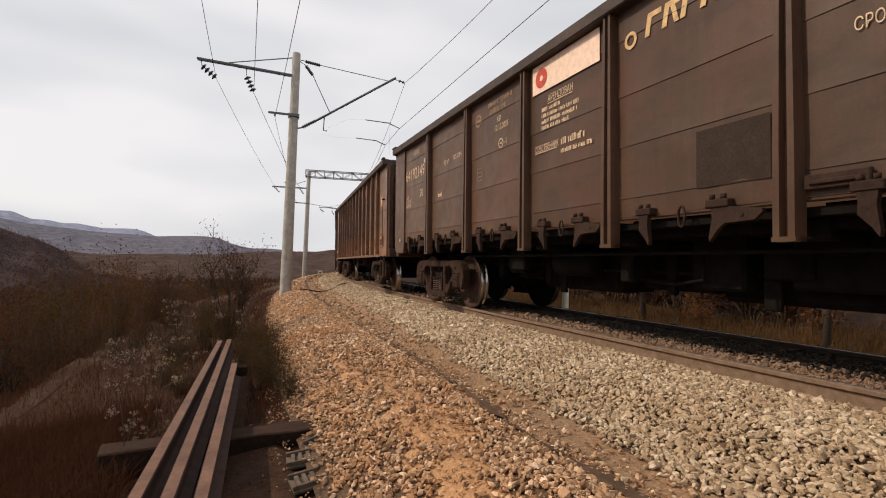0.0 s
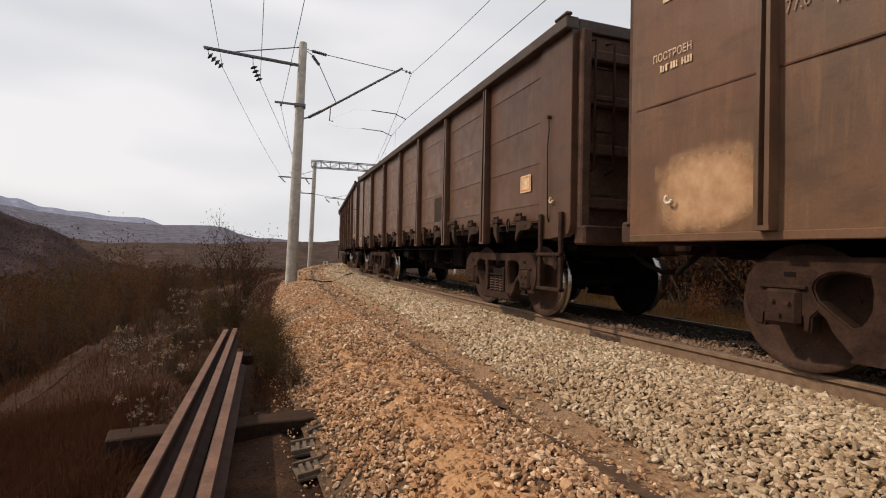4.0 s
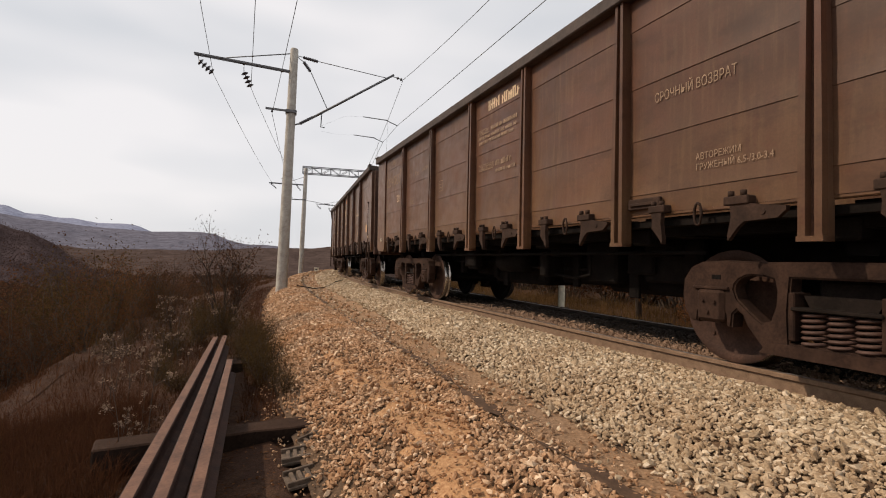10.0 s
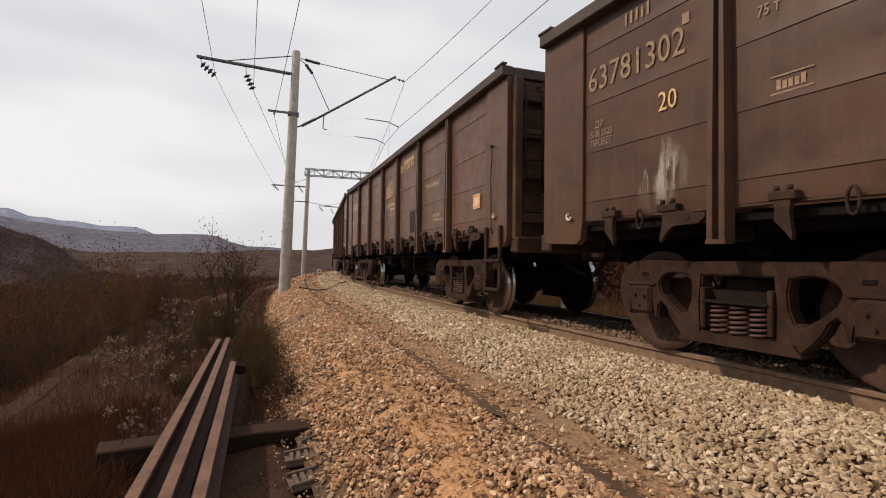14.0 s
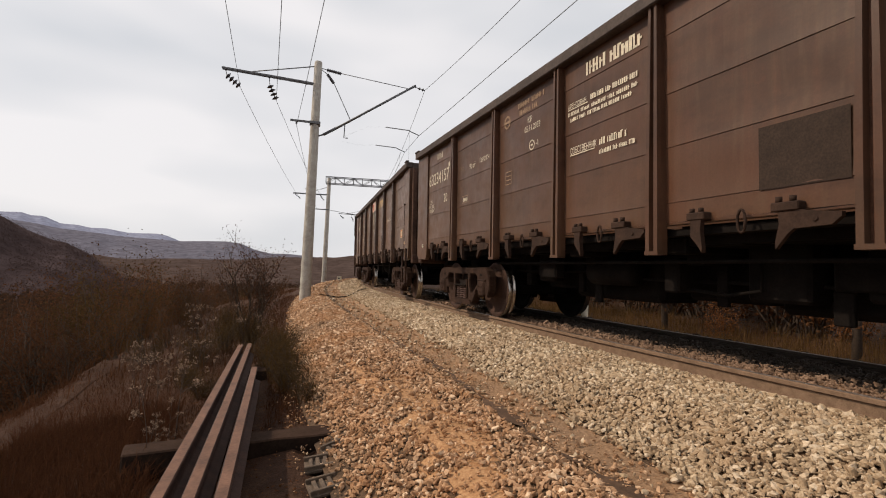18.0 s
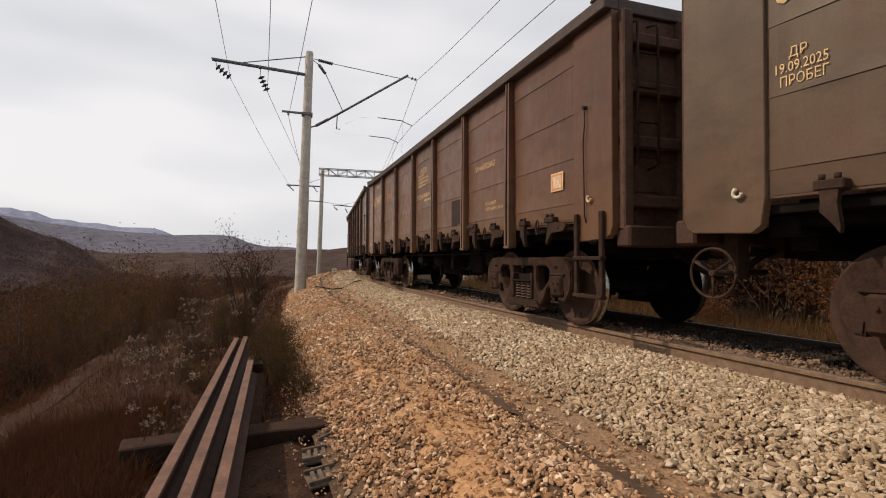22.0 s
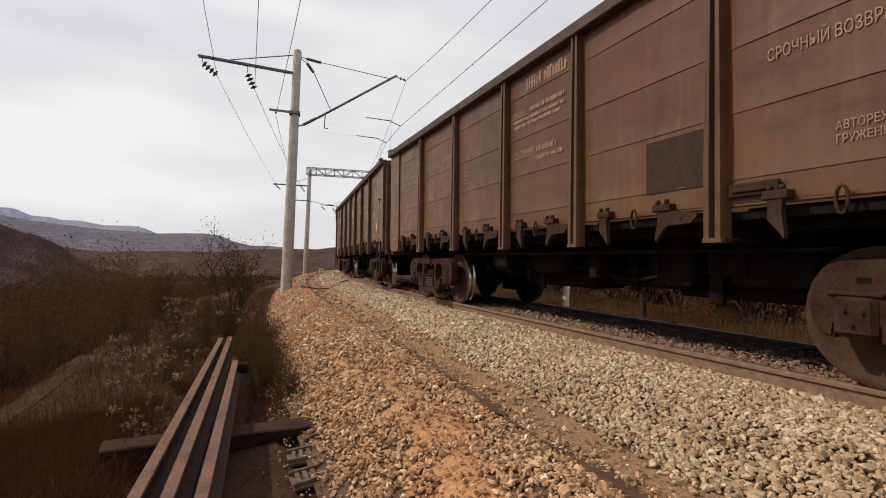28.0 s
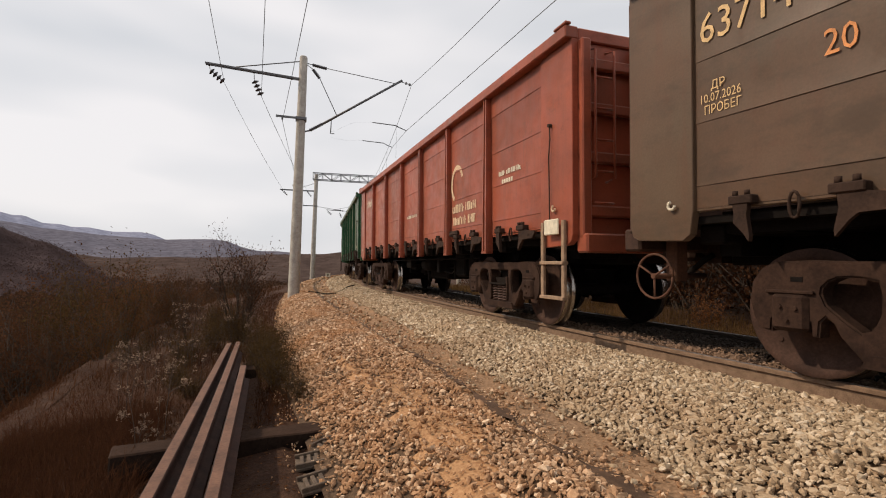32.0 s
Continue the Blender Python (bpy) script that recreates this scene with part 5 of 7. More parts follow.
# first grit is darkened for the shadows in the gaps between stones
M_BED = [bed_material("shaded_gap_grit", (0.1, 0.064, 0.04), (0.07, 0.044, 0.027), (0.12, 0.07, 0.038)),
         bed_material("trodden_grit", (0.26, 0.166, 0.1), (0.225, 0.142, 0.085), (0.3, 0.18, 0.098)),
         bed_material("orange_sand", (0.36, 0.209, 0.106), (0.33, 0.187, 0.092), (0.38, 0.21, 0.102)),
         # grit darkened for the shade under the train
         bed_material("under_train_shade_grit", (0.03, 0.02, 0.014), (0.024, 0.016, 0.011), (0.036, 0.024, 0.016))]


def rut_at(s):
    """How far left of the rail the foot of the small step runs."""
    return np.interp(s, [2.0, 3.0, 4.0, 5.4, 10.6, 31.0], [2.2, 2.17, 2.07, 1.99, 1.95, 2.15])


def strip_at(s):
    """How far left of the rail the pale ballast ends and the trodden strip begins."""
    return np.interp(s, [1.8, 3.9, 8.0, 14.0, 30.0], [1.72, 1.56, 1.25, 1.2, 1.35])


def bed_z(l, s):
    """Height of the ballast bed, with ruts and heaps."""
    z = np.interp(l - (rut_at(s) - 2.13) * np.clip(1 - np.abs(l - 2.1) / 0.8, 0, 1), PL, PZ)
    rough = np.clip((l - 0.9) / 0.8, 0, 1)
    w = np.array([noise.noise((a / 0.8, b / 0.8, 9.0)) for a, b in zip(l, s)])
    v = np.array([noise.noise((a / 0.28, b / 0.28, 4.0)) for a, b in zip(l, s)])
    return z + rough * (0.04 * w * np.clip(np.abs(l - 2.1) / 0.35, 0.2, 1) + 0.018 * v)


def sand_spot(l, s):
    """Bare sandy ground shows here."""
    patchy = np.array([noise.noise((a * 2.2, b * 1.1, 3.0)) + 0.6 * noise.noise((a * 7, b * 5, 8.0)) for a, b in zip(l, s)])
    mid = 2.7 + np.interp(s, [2.2, 2.8, 4.0], [0.26, 0.05, 0.0])
    return np.exp(-((l - mid) / 0.21) ** 2) * np.interp(s, [0.2, 1.5, 2.4, 4.6, 5.2, 8.0, 10.0], [0.0, 0.8, 1.7, 1.7, 0.9, 0.7, 0.0]) * np.clip(0.85 + 1.5 * patchy, 0, 1.4)


def build_bed():
    ss = np.concatenate([np.arange(-40, -2, 1.0), np.arange(-2, 14, 0.12), np.arange(14, 40, 0.4), np.arange(40, 125, 1.5)])
    ls = np.concatenate([np.arange(-3.6, 0.9, 0.3), np.sort(np.concatenate([np.arange(0.9, 3.5, 0.09), [2.13, 2.15, 2.21, 2.23]]))])
    S, L = np.meshgrid(ss, ls, indexing="ij")
    z = bed_z(L.ravel(), S.ravel())
    x, y, a = (np.interp(S.ravel(), LINE[:, 0], LINE[:, i]) for i in (1, 2, 3))
    v = np.stack([x - L.ravel() * np.cos(a), y + L.ravel() * np.sin(a), z - 0.012], 1)
    n, k = S.shape
    i, j = np.meshgrid(np.arange(n - 1), np.arange(k - 1), indexing="ij")
    q = (i * k + j).ravel()
    me = fast_mesh("ballast_bed", v, np.stack([q, q + k, q + k + 1, q + 1], 1)[:, ::-1], M_BED, True)
    cl, cs = L.ravel()[q] + 0.045, S.ravel()[q] + 0.06
    ground = np.where((cl > strip_at(cs)) & (cl < rut_at(cs) + 0.06), 1, 0)
    # index 3 puts the train's shade into the bed's colour
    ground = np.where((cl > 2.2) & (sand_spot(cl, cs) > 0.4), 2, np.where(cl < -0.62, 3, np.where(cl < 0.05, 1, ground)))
    me.polygons.foreach_set("material_index", ground.astype(np.int32))
    return tagged(new("ballast_bed", me), "bed of brown grit and crushed stone along the track", "ballast", kind="structure")


BED = build_bed()

# ---- rails and sleepers ----
RAIL = [(-0.075, -0.18), (-0.075, -0.168), (-0.02, -0.145), (-0.01, -0.13), (-0.01, -0.05), (-0.036, -0.036), (-0.037, -0.008), (-0.03, 0.0), (0.03, 0.0), (0.037, -0.008), (0.036, -0.036), (0.01, -0.05), (0.01, -0.13), (0.02, -0.145), (0.075, -0.168), (0.075, -0.18)]


def sweep_rail(name, left, z, s0, s1, step, sides=M_RAIL, top=M_RAIL_TOP):
    ss = np.concatenate([np.arange(s0, -30, 4.0), np.arange(max(s0, -30), min(s1, 70), step), np.arange(70, s1, 4.0)]) if s0 < -30 else np.arange(s0, s1, step)
    v = []
    for s in ss:
        x, y, a = rail_at(s)
        for u, w in RAIL:
            v.append((x - (left - u) * math.cos(a), y + (left - u) * math.sin(a), z + w))
    n = len(RAIL)
    f = []
    for i in range(len(ss) - 1):
        for k in range(n):
            f.append((i * n + k, i * n + (k + 1) % n, (i + 1) * n + (k + 1) % n, (i + 1) * n + k))
    me = fast_mesh(name, v, f, [sides, top])
    mats = np.zeros(len(f), np.int32)
    mats[7::n] = 1
    me.polygons.foreach_set("material_index", mats)
    return new(name, me)


tagged(sweep_rail("rail", 0.0, 0.0, -480, 480, 0.6), "dust-brown steel rail with a worn bright head", "rail", "rails of the track", "structure")
tagged(sweep_rail("rail", -1.52, 0.046, -480, 480, 0.6, M_SHADED_RAIL, M_SHADED_TOP), "steel rail coloured dark for the shade under the train", "rail", "rails of the track", "structure")


def sleeper_mesh():
    bm = bmesh.new()
    box(bm, -0.3, 1.9, -0.13, 0.13, -0.36, -0.182, 0.02)
    for x in (-0.14, 0.14, 1.38, 1.66):
        box(bm, x - 0.05, x + 0.05, -0.06, 0.06, -0.185, -0.15, 0.01)
        tube(bm, [(x, 0, -0.15), (x, 0, -0.105)], 0.02, 6)
    me = bpy.data.meshes.new("sleeper")
    bm.to_mesh(me)
    bm.free()
    me.materials.append(M_SLEEPER)
    return me


SLEEPER = sleeper_mesh()
for i in range(95):
    s = -8 + i * 0.545
    ob = new("sleeper", SLEEPER)
    ob.matrix_world = track_pose(s) @ pose(0, 0, 0, 0, CANT, 0)
    tagged(ob, "dirty concrete sleeper under the rails", "sleeper", "sleepers of the track")


# ---- overhead line ----
def insulator(bm, a, b, n=4, r=0.135, mat=0):
    """A string of porcelain sheds from a to b."""
    a, b = Vector(a), Vector(b)
    d = b - a
    tube(bm, [a, b], 0.018, 6, mat)
    for k in range(n):
        c = a + d * ((k + 0.5) / n)
        h = d.normalized() * min(0.05, d.length / n * 0.4)
        tube(bm, [c - h, c, c + h * 0.6], [r * 0.35, r, r * 0.4], 10, mat)
    return bm


def rod_insulator(bm, a, b, r=0.07):
    a, b = Vector(a), Vector(b)
    n = 7
    pts, rad = [], []
    for k in range(n * 2 + 1):
        pts.append(a + (b - a) * k / (2 * n))
        rad.append(r if k % 2 else r * 0.55)
    return tube(bm, pts, rad, 9)


def pole_shaft(parent, top, base, r0=0.21, r1=0.145):
    bm = bmesh.new()
    lathe(bm, [(base - 1.0, r0), (base + 0.02, r0), (base + (top - base) * 0.5, (r0 + r1) / 2), (top - 0.05, r1), (top, r1 - 0.02), (top, 0.005)], "z", 20)
    for z in (base + 0.35, base + 1.2, base + 2.2, base + 4.1):
        tube(bm, [(-r0 - 0.01, 0.0, z), (-r0 + 0.06, 0.0, z)], 0.02, 6)
    part("shaft", bm, M_CONCRETE, parent, "tapered spun-concrete shaft")


def line_pole(name="catenary_pole", top=8.5, base=-0.55, cantilever=True):
    """A concrete pole; local x points to the track, y along it."""
    w = thing(name)
    pole_shaft(w, top, base)
    bm = bmesh.new()
    lean = pose(-0.1, 0, 7.6, 0, 2.4, 0) @ pose(0.1, 0, -7.6)      # the arm rises a little outwards
    for y in (-0.09, 0.05):
        box(bm, -3.4, -0.1, y, y + 0.04, 7.575, 7.64, 0.005, lean)
    for x in (-3.28, -1.75, -0.4):
        box(bm, x - 0.03, x + 0.03, -0.09, 0.09, 7.56, 7.64, 0.0, lean)
    tube(bm, [(-2.36, 0, 7.76), (-0.1, 0, 8.3)], 0.02, 6)
    part("crossarm", bm, M_STEEL, w, "dark channel-steel crossarm with tie")
    bm = bmesh.new()
    tube(bm, [(-3.26, 0, 7.69), (-3.23, 0, 7.52)], 0.012, 5)
    insulator(bm, (-3.23, 0, 7.52), (-2.74, 0, 7.13))
    part("insulator_string", bm, M_INSUL, w)
    bm = bmesh.new()
    tube(bm, [(-1.74, 0, 7.63), (-1.72, 0, 7.37)], 0.012, 5)
    insulator(bm, (-1.72, 0, 7.35), (-1.45, 0, 6.8))
    part("insulator_string", bm, M_INSUL, w)
    bm = bmesh.new()
    box(bm, -0.9, 0.12, -0.2, -0.16, 6.03, 6.11, 0.004)
    box(bm, -0.2, 0.2, -0.18, 0.18, 6.02, 6.14, 0.01)
    tube(bm, [(-0.67, -0.18, 6.03), (-0.67, -0.18, 5.95)], 0.035, 8)
    part("lower_bracket", bm, M_STEEL, w)
    if cantilever:
        bm = bmesh.new()
        tube(bm, [(0.78, 0, 5.98), (3.84, 0, 8.11)], 0.045, 8)
        tube(bm, [(0.14, 0, 5.62), (0.35, 0, 5.7)], 0.03, 6)
        tube(bm, [(1.12, 0, 6.18), (1.11, 0, 5.66), (1.25, 0, 5.66)], 0.022, 6)
        tube(bm, [(3.75, 0, 8.05), (4.18, 0, 7.98)], 0.015, 6)
        insulator(bm, (3.94, 0, 8.02), (4.22, 0, 7.96), 2, 0.07)
        part("cantilever", bm, M_STEEL, w, "dark steel cantilever tube")
        bm = bmesh.new()
        tube(bm, [(0.85, 0, 8.17), (3.58, 0, 7.94)], 0.014, 6)
        tube(bm, [(0.14, 0, 8.26), (0.35, 0, 8.23)], 0.014, 6)
        part("tie_rod", bm, M_STEEL, w)
        bm = bmesh.new()
        tube(bm, [(0.62, 0, 7.75), (1.33, 0, 6.36)], 0.016, 6)
        tube(bm, [(0.14, 0, 8.2), (0.38, 0, 8.05)], 0.014, 6)
        part("tie_rod", bm, M_STEEL, w)
        for a, b in (((0.33, 0, 8.23), (0.88, 0, 8.16)), ((0.36, 0, 8.06), (0.62, 0, 7.74)), ((0.33, 0, 5.69), (0.8, 0, 6.0))):
            part("rod_insulator", rod_insulator(bmesh.new(), a, b), M_INSUL, w)
        for y in (0.0, 3.0):
            bm = bmesh.new()
            tube(bm, [(1.11, y * 0.25, 5.7), (2.0, y, 6.2), (2.68, y, 6.27), (2.72, y, 6.27), (3.65, y, 6.25), (3.75, y, 6.2), (4.07, y, 6.09)], [0.0015, 0.0015, 0.0015, 0.018, 0.02, 0.018, 0.018], 6)
            part("steady_arm", bm, M_STEEL, w)
    return w


def pole_pose(s, left):
    return track_pose(s, left, 0.14)


POLE = line_pole()
POLE.matrix_world = pole_pose(19.05, 2.88)
tagged(POLE, "grey concrete catenary pole with crossarm and cantilever", "catenary pole", "line poles")
tagged(copy_thing(POLE, pole_pose(-4.5, 2.9)), "grey concrete catenary pole with crossarm and cantilever", "catenary pole", "line poles")
tagged(copy_thing(POLE, pole_pose(64.0, 2.8)), "distant grey concrete catenary pole with crossarm", "catenary pole", "line poles")


def portal():
    """A lattice portal over the track on two concrete poles."""
    w = thing("portal_gantry")
    pole_shaft(w, 8.2, -0.5, 0.2, 0.15)
    bm = bmesh.new()
    lathe(bm, [(-2.0, 0.2), (8.2, 0.15), (8.2, 0.005)], "z", 14, centre=(12.4, 0, 0))
    part("far_shaft", bm, M_CONCRETE, w)
    bm = bmesh.new()
    x0, x1 = -0.25, 12.7
    for y in (-0.28, 0.28):
        for z in (7.75, 8.3):
            box(bm, x0, x1, y - 0.03, y + 0.03, z - 0.03, z + 0.03)
        n = 17
        for k in range(n):
            a, b = x0 + (x1 - x0) * k / n, x0 + (x1 - x0) * (k + 1) / n
            tube(bm, [(a, y, 7.75), (a, y, 8.3)], 0.02, 4)
            tube(bm, [(a, y, 8.3), (b, y, 7.75)] if k % 2 else [(a, y, 7.75), (b, y, 8.3)], 0.02, 4)
    for k in range(18):
        a = x0 + (x1 - x0) * k / 17
        for z in (7.75, 8.3):
            tube(bm, [(a, -0.28, z), (a, 0.28, z)], 0.018, 4)
    part("lattice_beam", bm, M_STEEL, w, "grey steel lattice beam")
    bm = bmesh.new()
    box(bm, -2.9, -0.1, -0.05, 0.05, 6.74, 6.84, 0.004)
    tube(bm, [(-0.1, 0, 7.45), (-1.7, 0, 6.84)], 0.018, 5)
    box(bm, -1.0, 0.15, -0.2, -0.15, 5.48, 5.56)
    tube(bm, [(0.1, -0.17, 5.5), (2.3, -0.17, 5.2)], 0.018, 5)
    part("crossarm", bm, M_STEEL, w)
    for a, b in (((-2.75, 0, 6.74), (-2.3, 0, 6.35)), ((-0.7, 0, 6.74), (-0.35, 0, 6.3)), ((1.6, -0.17, 5.3), (2.4, -0.17, 5.2)), ((5.3, 0, 7.6), (5.7, 0, 7.3))):
        part("insulator_string", insulator(bmesh.new(), a, b, 4, 0.08), M_INSUL, w)
    return w


P2 = portal()
P2.matrix_world = pole_pose(42.2, 3.3)
tagged(P2, "steel lattice portal on concrete poles over the track", "portal gantry")


def wire(name, pts, r, sag=0.0, label="", n=14):
    bm = bmesh.new()
    out = []
    for a, b in zip(pts, pts[1:]):
        a, b = Vector(a), Vector(b)
        for k in range(n + 1):
            f = k / n
            p = a.lerp(b, f)
            p.z -= 4 * sag * f * (1 - f) * (b - a).length / 50
            if not out or k:
                out.append(p)
    tube(bm, out, r, 5)
    ob = part(name, bm, M_WIRE)
    return tagged(ob, label or "thin dark overhead wire", "wire", "overhead wires")


def on_pole(s, left, x, z, y=0.0):
    return tuple(pole_pose(s, left) @ Vector((x, y, z)))


wire("feeder_wire", [on_pole(-4.5, 2.9, -2.74, 7.12), on_pole(19.05, 2.88, -2.74, 7.12), on_pole(42.2, 3.3, -2.3, 6.33)], 0.008, 0.5)
wire("feeder_wire", [on_pole(-4.5, 2.9, -1.45, 6.78), on_pole(19.05, 2.88, -1.45, 6.78), on_pole(42.2, 3.3, -0.35, 6.3)], 0.009, 0.5)
wire("return_wire", [on_pole(-4.5, 2.9, -0.67, 5.95), on_pole(19.05, 2.88, -0.67, 5.95), on_pole(42.2, 3.3, -0.9, 5.5)], 0.008, 0.5)
wire("messenger_wire", [on_pole(-4.5, 2.9, 4.22, 7.96), on_pole(19.05, 2.88, 4.22, 7.96), on_pole(42.2, 3.3, 4.5, 7.6), on_pole(64, 2.8, 4.22, 7.96)], 0.009, 1.0)
wire("contact_wire", [on_pole(-4.5, 2.9, 4.07, 6.08), on_pole(19.05, 2.88, 4.07, 6.08), on_pole(22.05, 2.88, 4.02, 6.08), on_pole(42.2, 3.3, 4.3, 6.08), on_pole(64, 2.8, 4.07, 6.08)], 0.009, 0.0)
for k in range(1, 5):
    a = Vector(on_pole(19.05, 2.88, 4.22, 7.96)).lerp(Vector(on_pole(42.2, 3.3, 4.5, 7.6)), k / 5)
    wire("dropper_wire", [(a.x, a.y, a.z - 0.25), (a.x, a.y, 6.1)], 0.004, 0, "thin dropper wire between contact wire and messenger")


def bond_cable():
    """The cable that joins the pole to the rail, lying on the gravel."""
    pts = [(19.0, 2.68, -0.42), (18.9, 2.3, -0.27), (18.5, 1.75, -0.33), (18.3, 1.4, -0.29), (18.6, 1.15, -0.2), (19.6, 0.85, -0.1), (21.0, 0.45, -0.08), (22.3, 0.1, -0.12)]
    ob = part("bond_cable", tube(bmesh.new(), [beside(s, l, z) for s, l, z in pts], 0.018, 6), M_FRAME)
    return tagged(ob, "thin black cable lying across the gravel to the rail", "cable")


bond_cable()

# ---- stones ----
rng = np.random.default_rng(7)


def stone_shapes(n):
    """Broken stones: blocks and wedges with uneven corners."""
    base = np.array([(x, y, z) for x in (-1, 1) for y in (-1, 1) for z in (-1, 1)], float)
    faces = np.array([(0, 1, 3, 2), (4, 6, 7, 5), (0, 4, 5, 1), (2, 3, 7, 6), (0, 2, 6, 4), (1, 5, 7, 3)])
    out = []
    for _ in range(n):
        v = base * rng.uniform(0.5, 1.0, (8, 3))
        v = v * rng.uniform((0.85, 0.7, 0.5), (1.3, 1.05, 0.85))
        out.append(v)
    return np.array(out), faces


SHAPES, STONE_FACES = stone_shapes(40)


def round_shapes(n):
    """Broken stones of twenty faces, for those that lie nearest."""
    g = (1 + 5 ** 0.5) / 2
    base = np.array([(-1, g, 0), (1, g, 0), (-1, -g, 0), (1, -g, 0), (0, -1, g), (0, 1, g), (0, -1, -g), (0, 1, -g), (g, 0, -1), (g, 0, 1), (-g, 0, -1), (-g, 0, 1)]) / 1.9
    faces = np.array([(0, 11, 5), (0, 5, 1), (0, 1, 7), (0, 7, 10), (0, 10, 11), (1, 5, 9), (5, 11, 4), (11, 10, 2), (10, 7, 6), (7, 1, 8), (3, 9, 4), (3, 4, 2), (3, 2, 6), (3, 6, 8), (3, 8, 9), (4, 9, 5), (2, 4, 11), (6, 2, 10), (8, 6, 7), (9, 8, 1)])
    out = []
    for _ in range(n):
        v = base * rng.uniform(0.85, 1.25, (12, 1)) * rng.uniform((1.1, 0.75, 0.5), (1.6, 1.1, 0.8))
        for _ in range(6):      # broken faces
            side = rng.normal(size=3)
            side /= np.linalg.norm(side)
            v = v - np.clip(v @ side - rng.uniform(0.36, 0.62), 0, None)[:, None] * side
        out.append(v)
    return np.array(out), faces


ROUND, ROUND_FACES = round_shapes(40)


def turns(n):
    q = rng.normal(size=(n, 4))
    q /= np.linalg.norm(q, axis=1)[:, None]
    w, x, y, z = q.T
    return np.stack([np.stack([1 - 2 * (y * y + z * z), 2 * (x * y - z * w), 2 * (x * z + y * w)], 1), np.stack([2 * (x * y + z * w), 1 - 2 * (x * x + z * z), 2 * (y * z - x * w)], 1), np.stack([2 * (x * z - y * w), 2 * (y * z + x * w), 1 - 2 * (x * x + y * y)], 1)], 1)


def heap(places, sizes, shapes=SHAPES, faces=STONE_FACES):
    n = len(places)
    v = shapes[rng.integers(0, len(shapes), n)]
    v = np.einsum("nij,nkj->nki", turns(n), v) * sizes[:, None, None]
    v[:, :, 2] *= 0.85
    v += places[:, None, :]
    f = (faces[None] + (np.arange(n) * shapes.shape[1])[:, None, None]).reshape(-1, faces.shape[1])
    return v.reshape(-1, 3), f


def stone_material(name, stops, dirt):
    m = Mat(name, 0.9, 0, 0.3)
    geo = m.t.nodes.new("ShaderNodeNewGeometry")
    info = m.t.nodes.new("ShaderNodeObjectInfo")
    r = m.math("FRACT", m.math("ADD", geo.outputs["Random Per Island"], info.outputs["Random"]))
    c = m.ramp(r, *stops)
    c = m.mix(m.ramp(m.noise(1.3, 5, 0.6, None, False), (0.42, 0.0), (0.68, 0.6)), c, dirt)
    m.colour(m.mix(0.45, c, m.ramp(m.noise(70, 4, 0.6, None, False), (0.3, 0.1), (0.7, 0.9)), "SOFT_LIGHT"))
    return m.bump(m.noise(110, 4, 0.6, None, False), 0.35, 0.004).mat


M_PALE = stone_material("pale_crushed_limestone", ((0.0, (0.23, 0.162, 0.098)), (0.4, (0.395, 0.295, 0.188)), (0.8, (0.515, 0.407, 0.282)), (1.0, (0.69, 0.575, 0.43))), (0.3, 0.195, 0.11))
M_TAN = stone_material("tan_gravel", ((0.0, (0.17, 0.098, 0.055)), (0.4, (0.335, 0.204, 0.115)), (0.8, (0.475, 0.306, 0.186)), (1.0, (0.7, 0.535, 0.37))), (0.38, 0.18, 0.07))


def scatter(s0, s1, l0, l1, per_m2, size, keep=None):
    n = int((s1 - s0) * (l1 - l0) * per_m2)
    s, l = rng.uniform(s0, s1, n), rng.uniform(l0, l1, n)
    if keep is not None:
        k = rng.uniform(size=n) < keep(l, s)
        s, l = s[k], l[k]
    r = size * rng.lognormal(0, 0.27, len(s))
    z = bed_z(l, s) + r * 0.25
    x, y, a = (np.interp(s, LINE[:, 0], LINE[:, i]) for i in (1, 2, 3))
    return np.stack([x - l * np.cos(a), y + l * np.sin(a), z], 1), r


def pale_keep(l, s):
    return np.clip((l + 9) * 9, 0, 1) * np.clip(1.0 - (l - strip_at(s) + 0.12) / 0.25, 0.02, 1) * np.where(np.abs(l) < 0.085, 0, 1)


def tan_keep(l, s):
    k = np.where(l < rut_at(s) + 0.03, np.clip((l - strip_at(s)) / 0.3, 0, 1) * np.where(s < 4, 0.07, 0.035) * (l < rut_at(s) - 0.1), 0.85 * (l > rut_at(s) + 0.05))
    k = k * np.clip((3.42 - l) / 0.35, 0, 1)
    return k * (1 - np.clip(sand_spot(l, s) * 1.1, 0, 0.86))


def stones(name, pieces, material, label):
    vs, fs, n = [], [], 0
    for shapes, faces, near in ((ROUND, ROUND_FACES, True), (SHAPES, STONE_FACES, False)):
        for places, sizes in pieces:
            k = (np.hypot(places[:, 0], places[:, 1]) < 7.0) == near
            if not k.any():
                continue
            v, f = heap(places[k], sizes[k], shapes, faces)
            vs.append(v)
            fs.append((f if near else np.concatenate([f[:, :3], f[:, [0, 2, 3]]])) + n)
            n += len(v)
    ob = part(name, fast_mesh(name, np.concatenate(vs), np.concatenate(fs), material), None, BED, label)
    ob["kind"] = "stuff"
    return ob


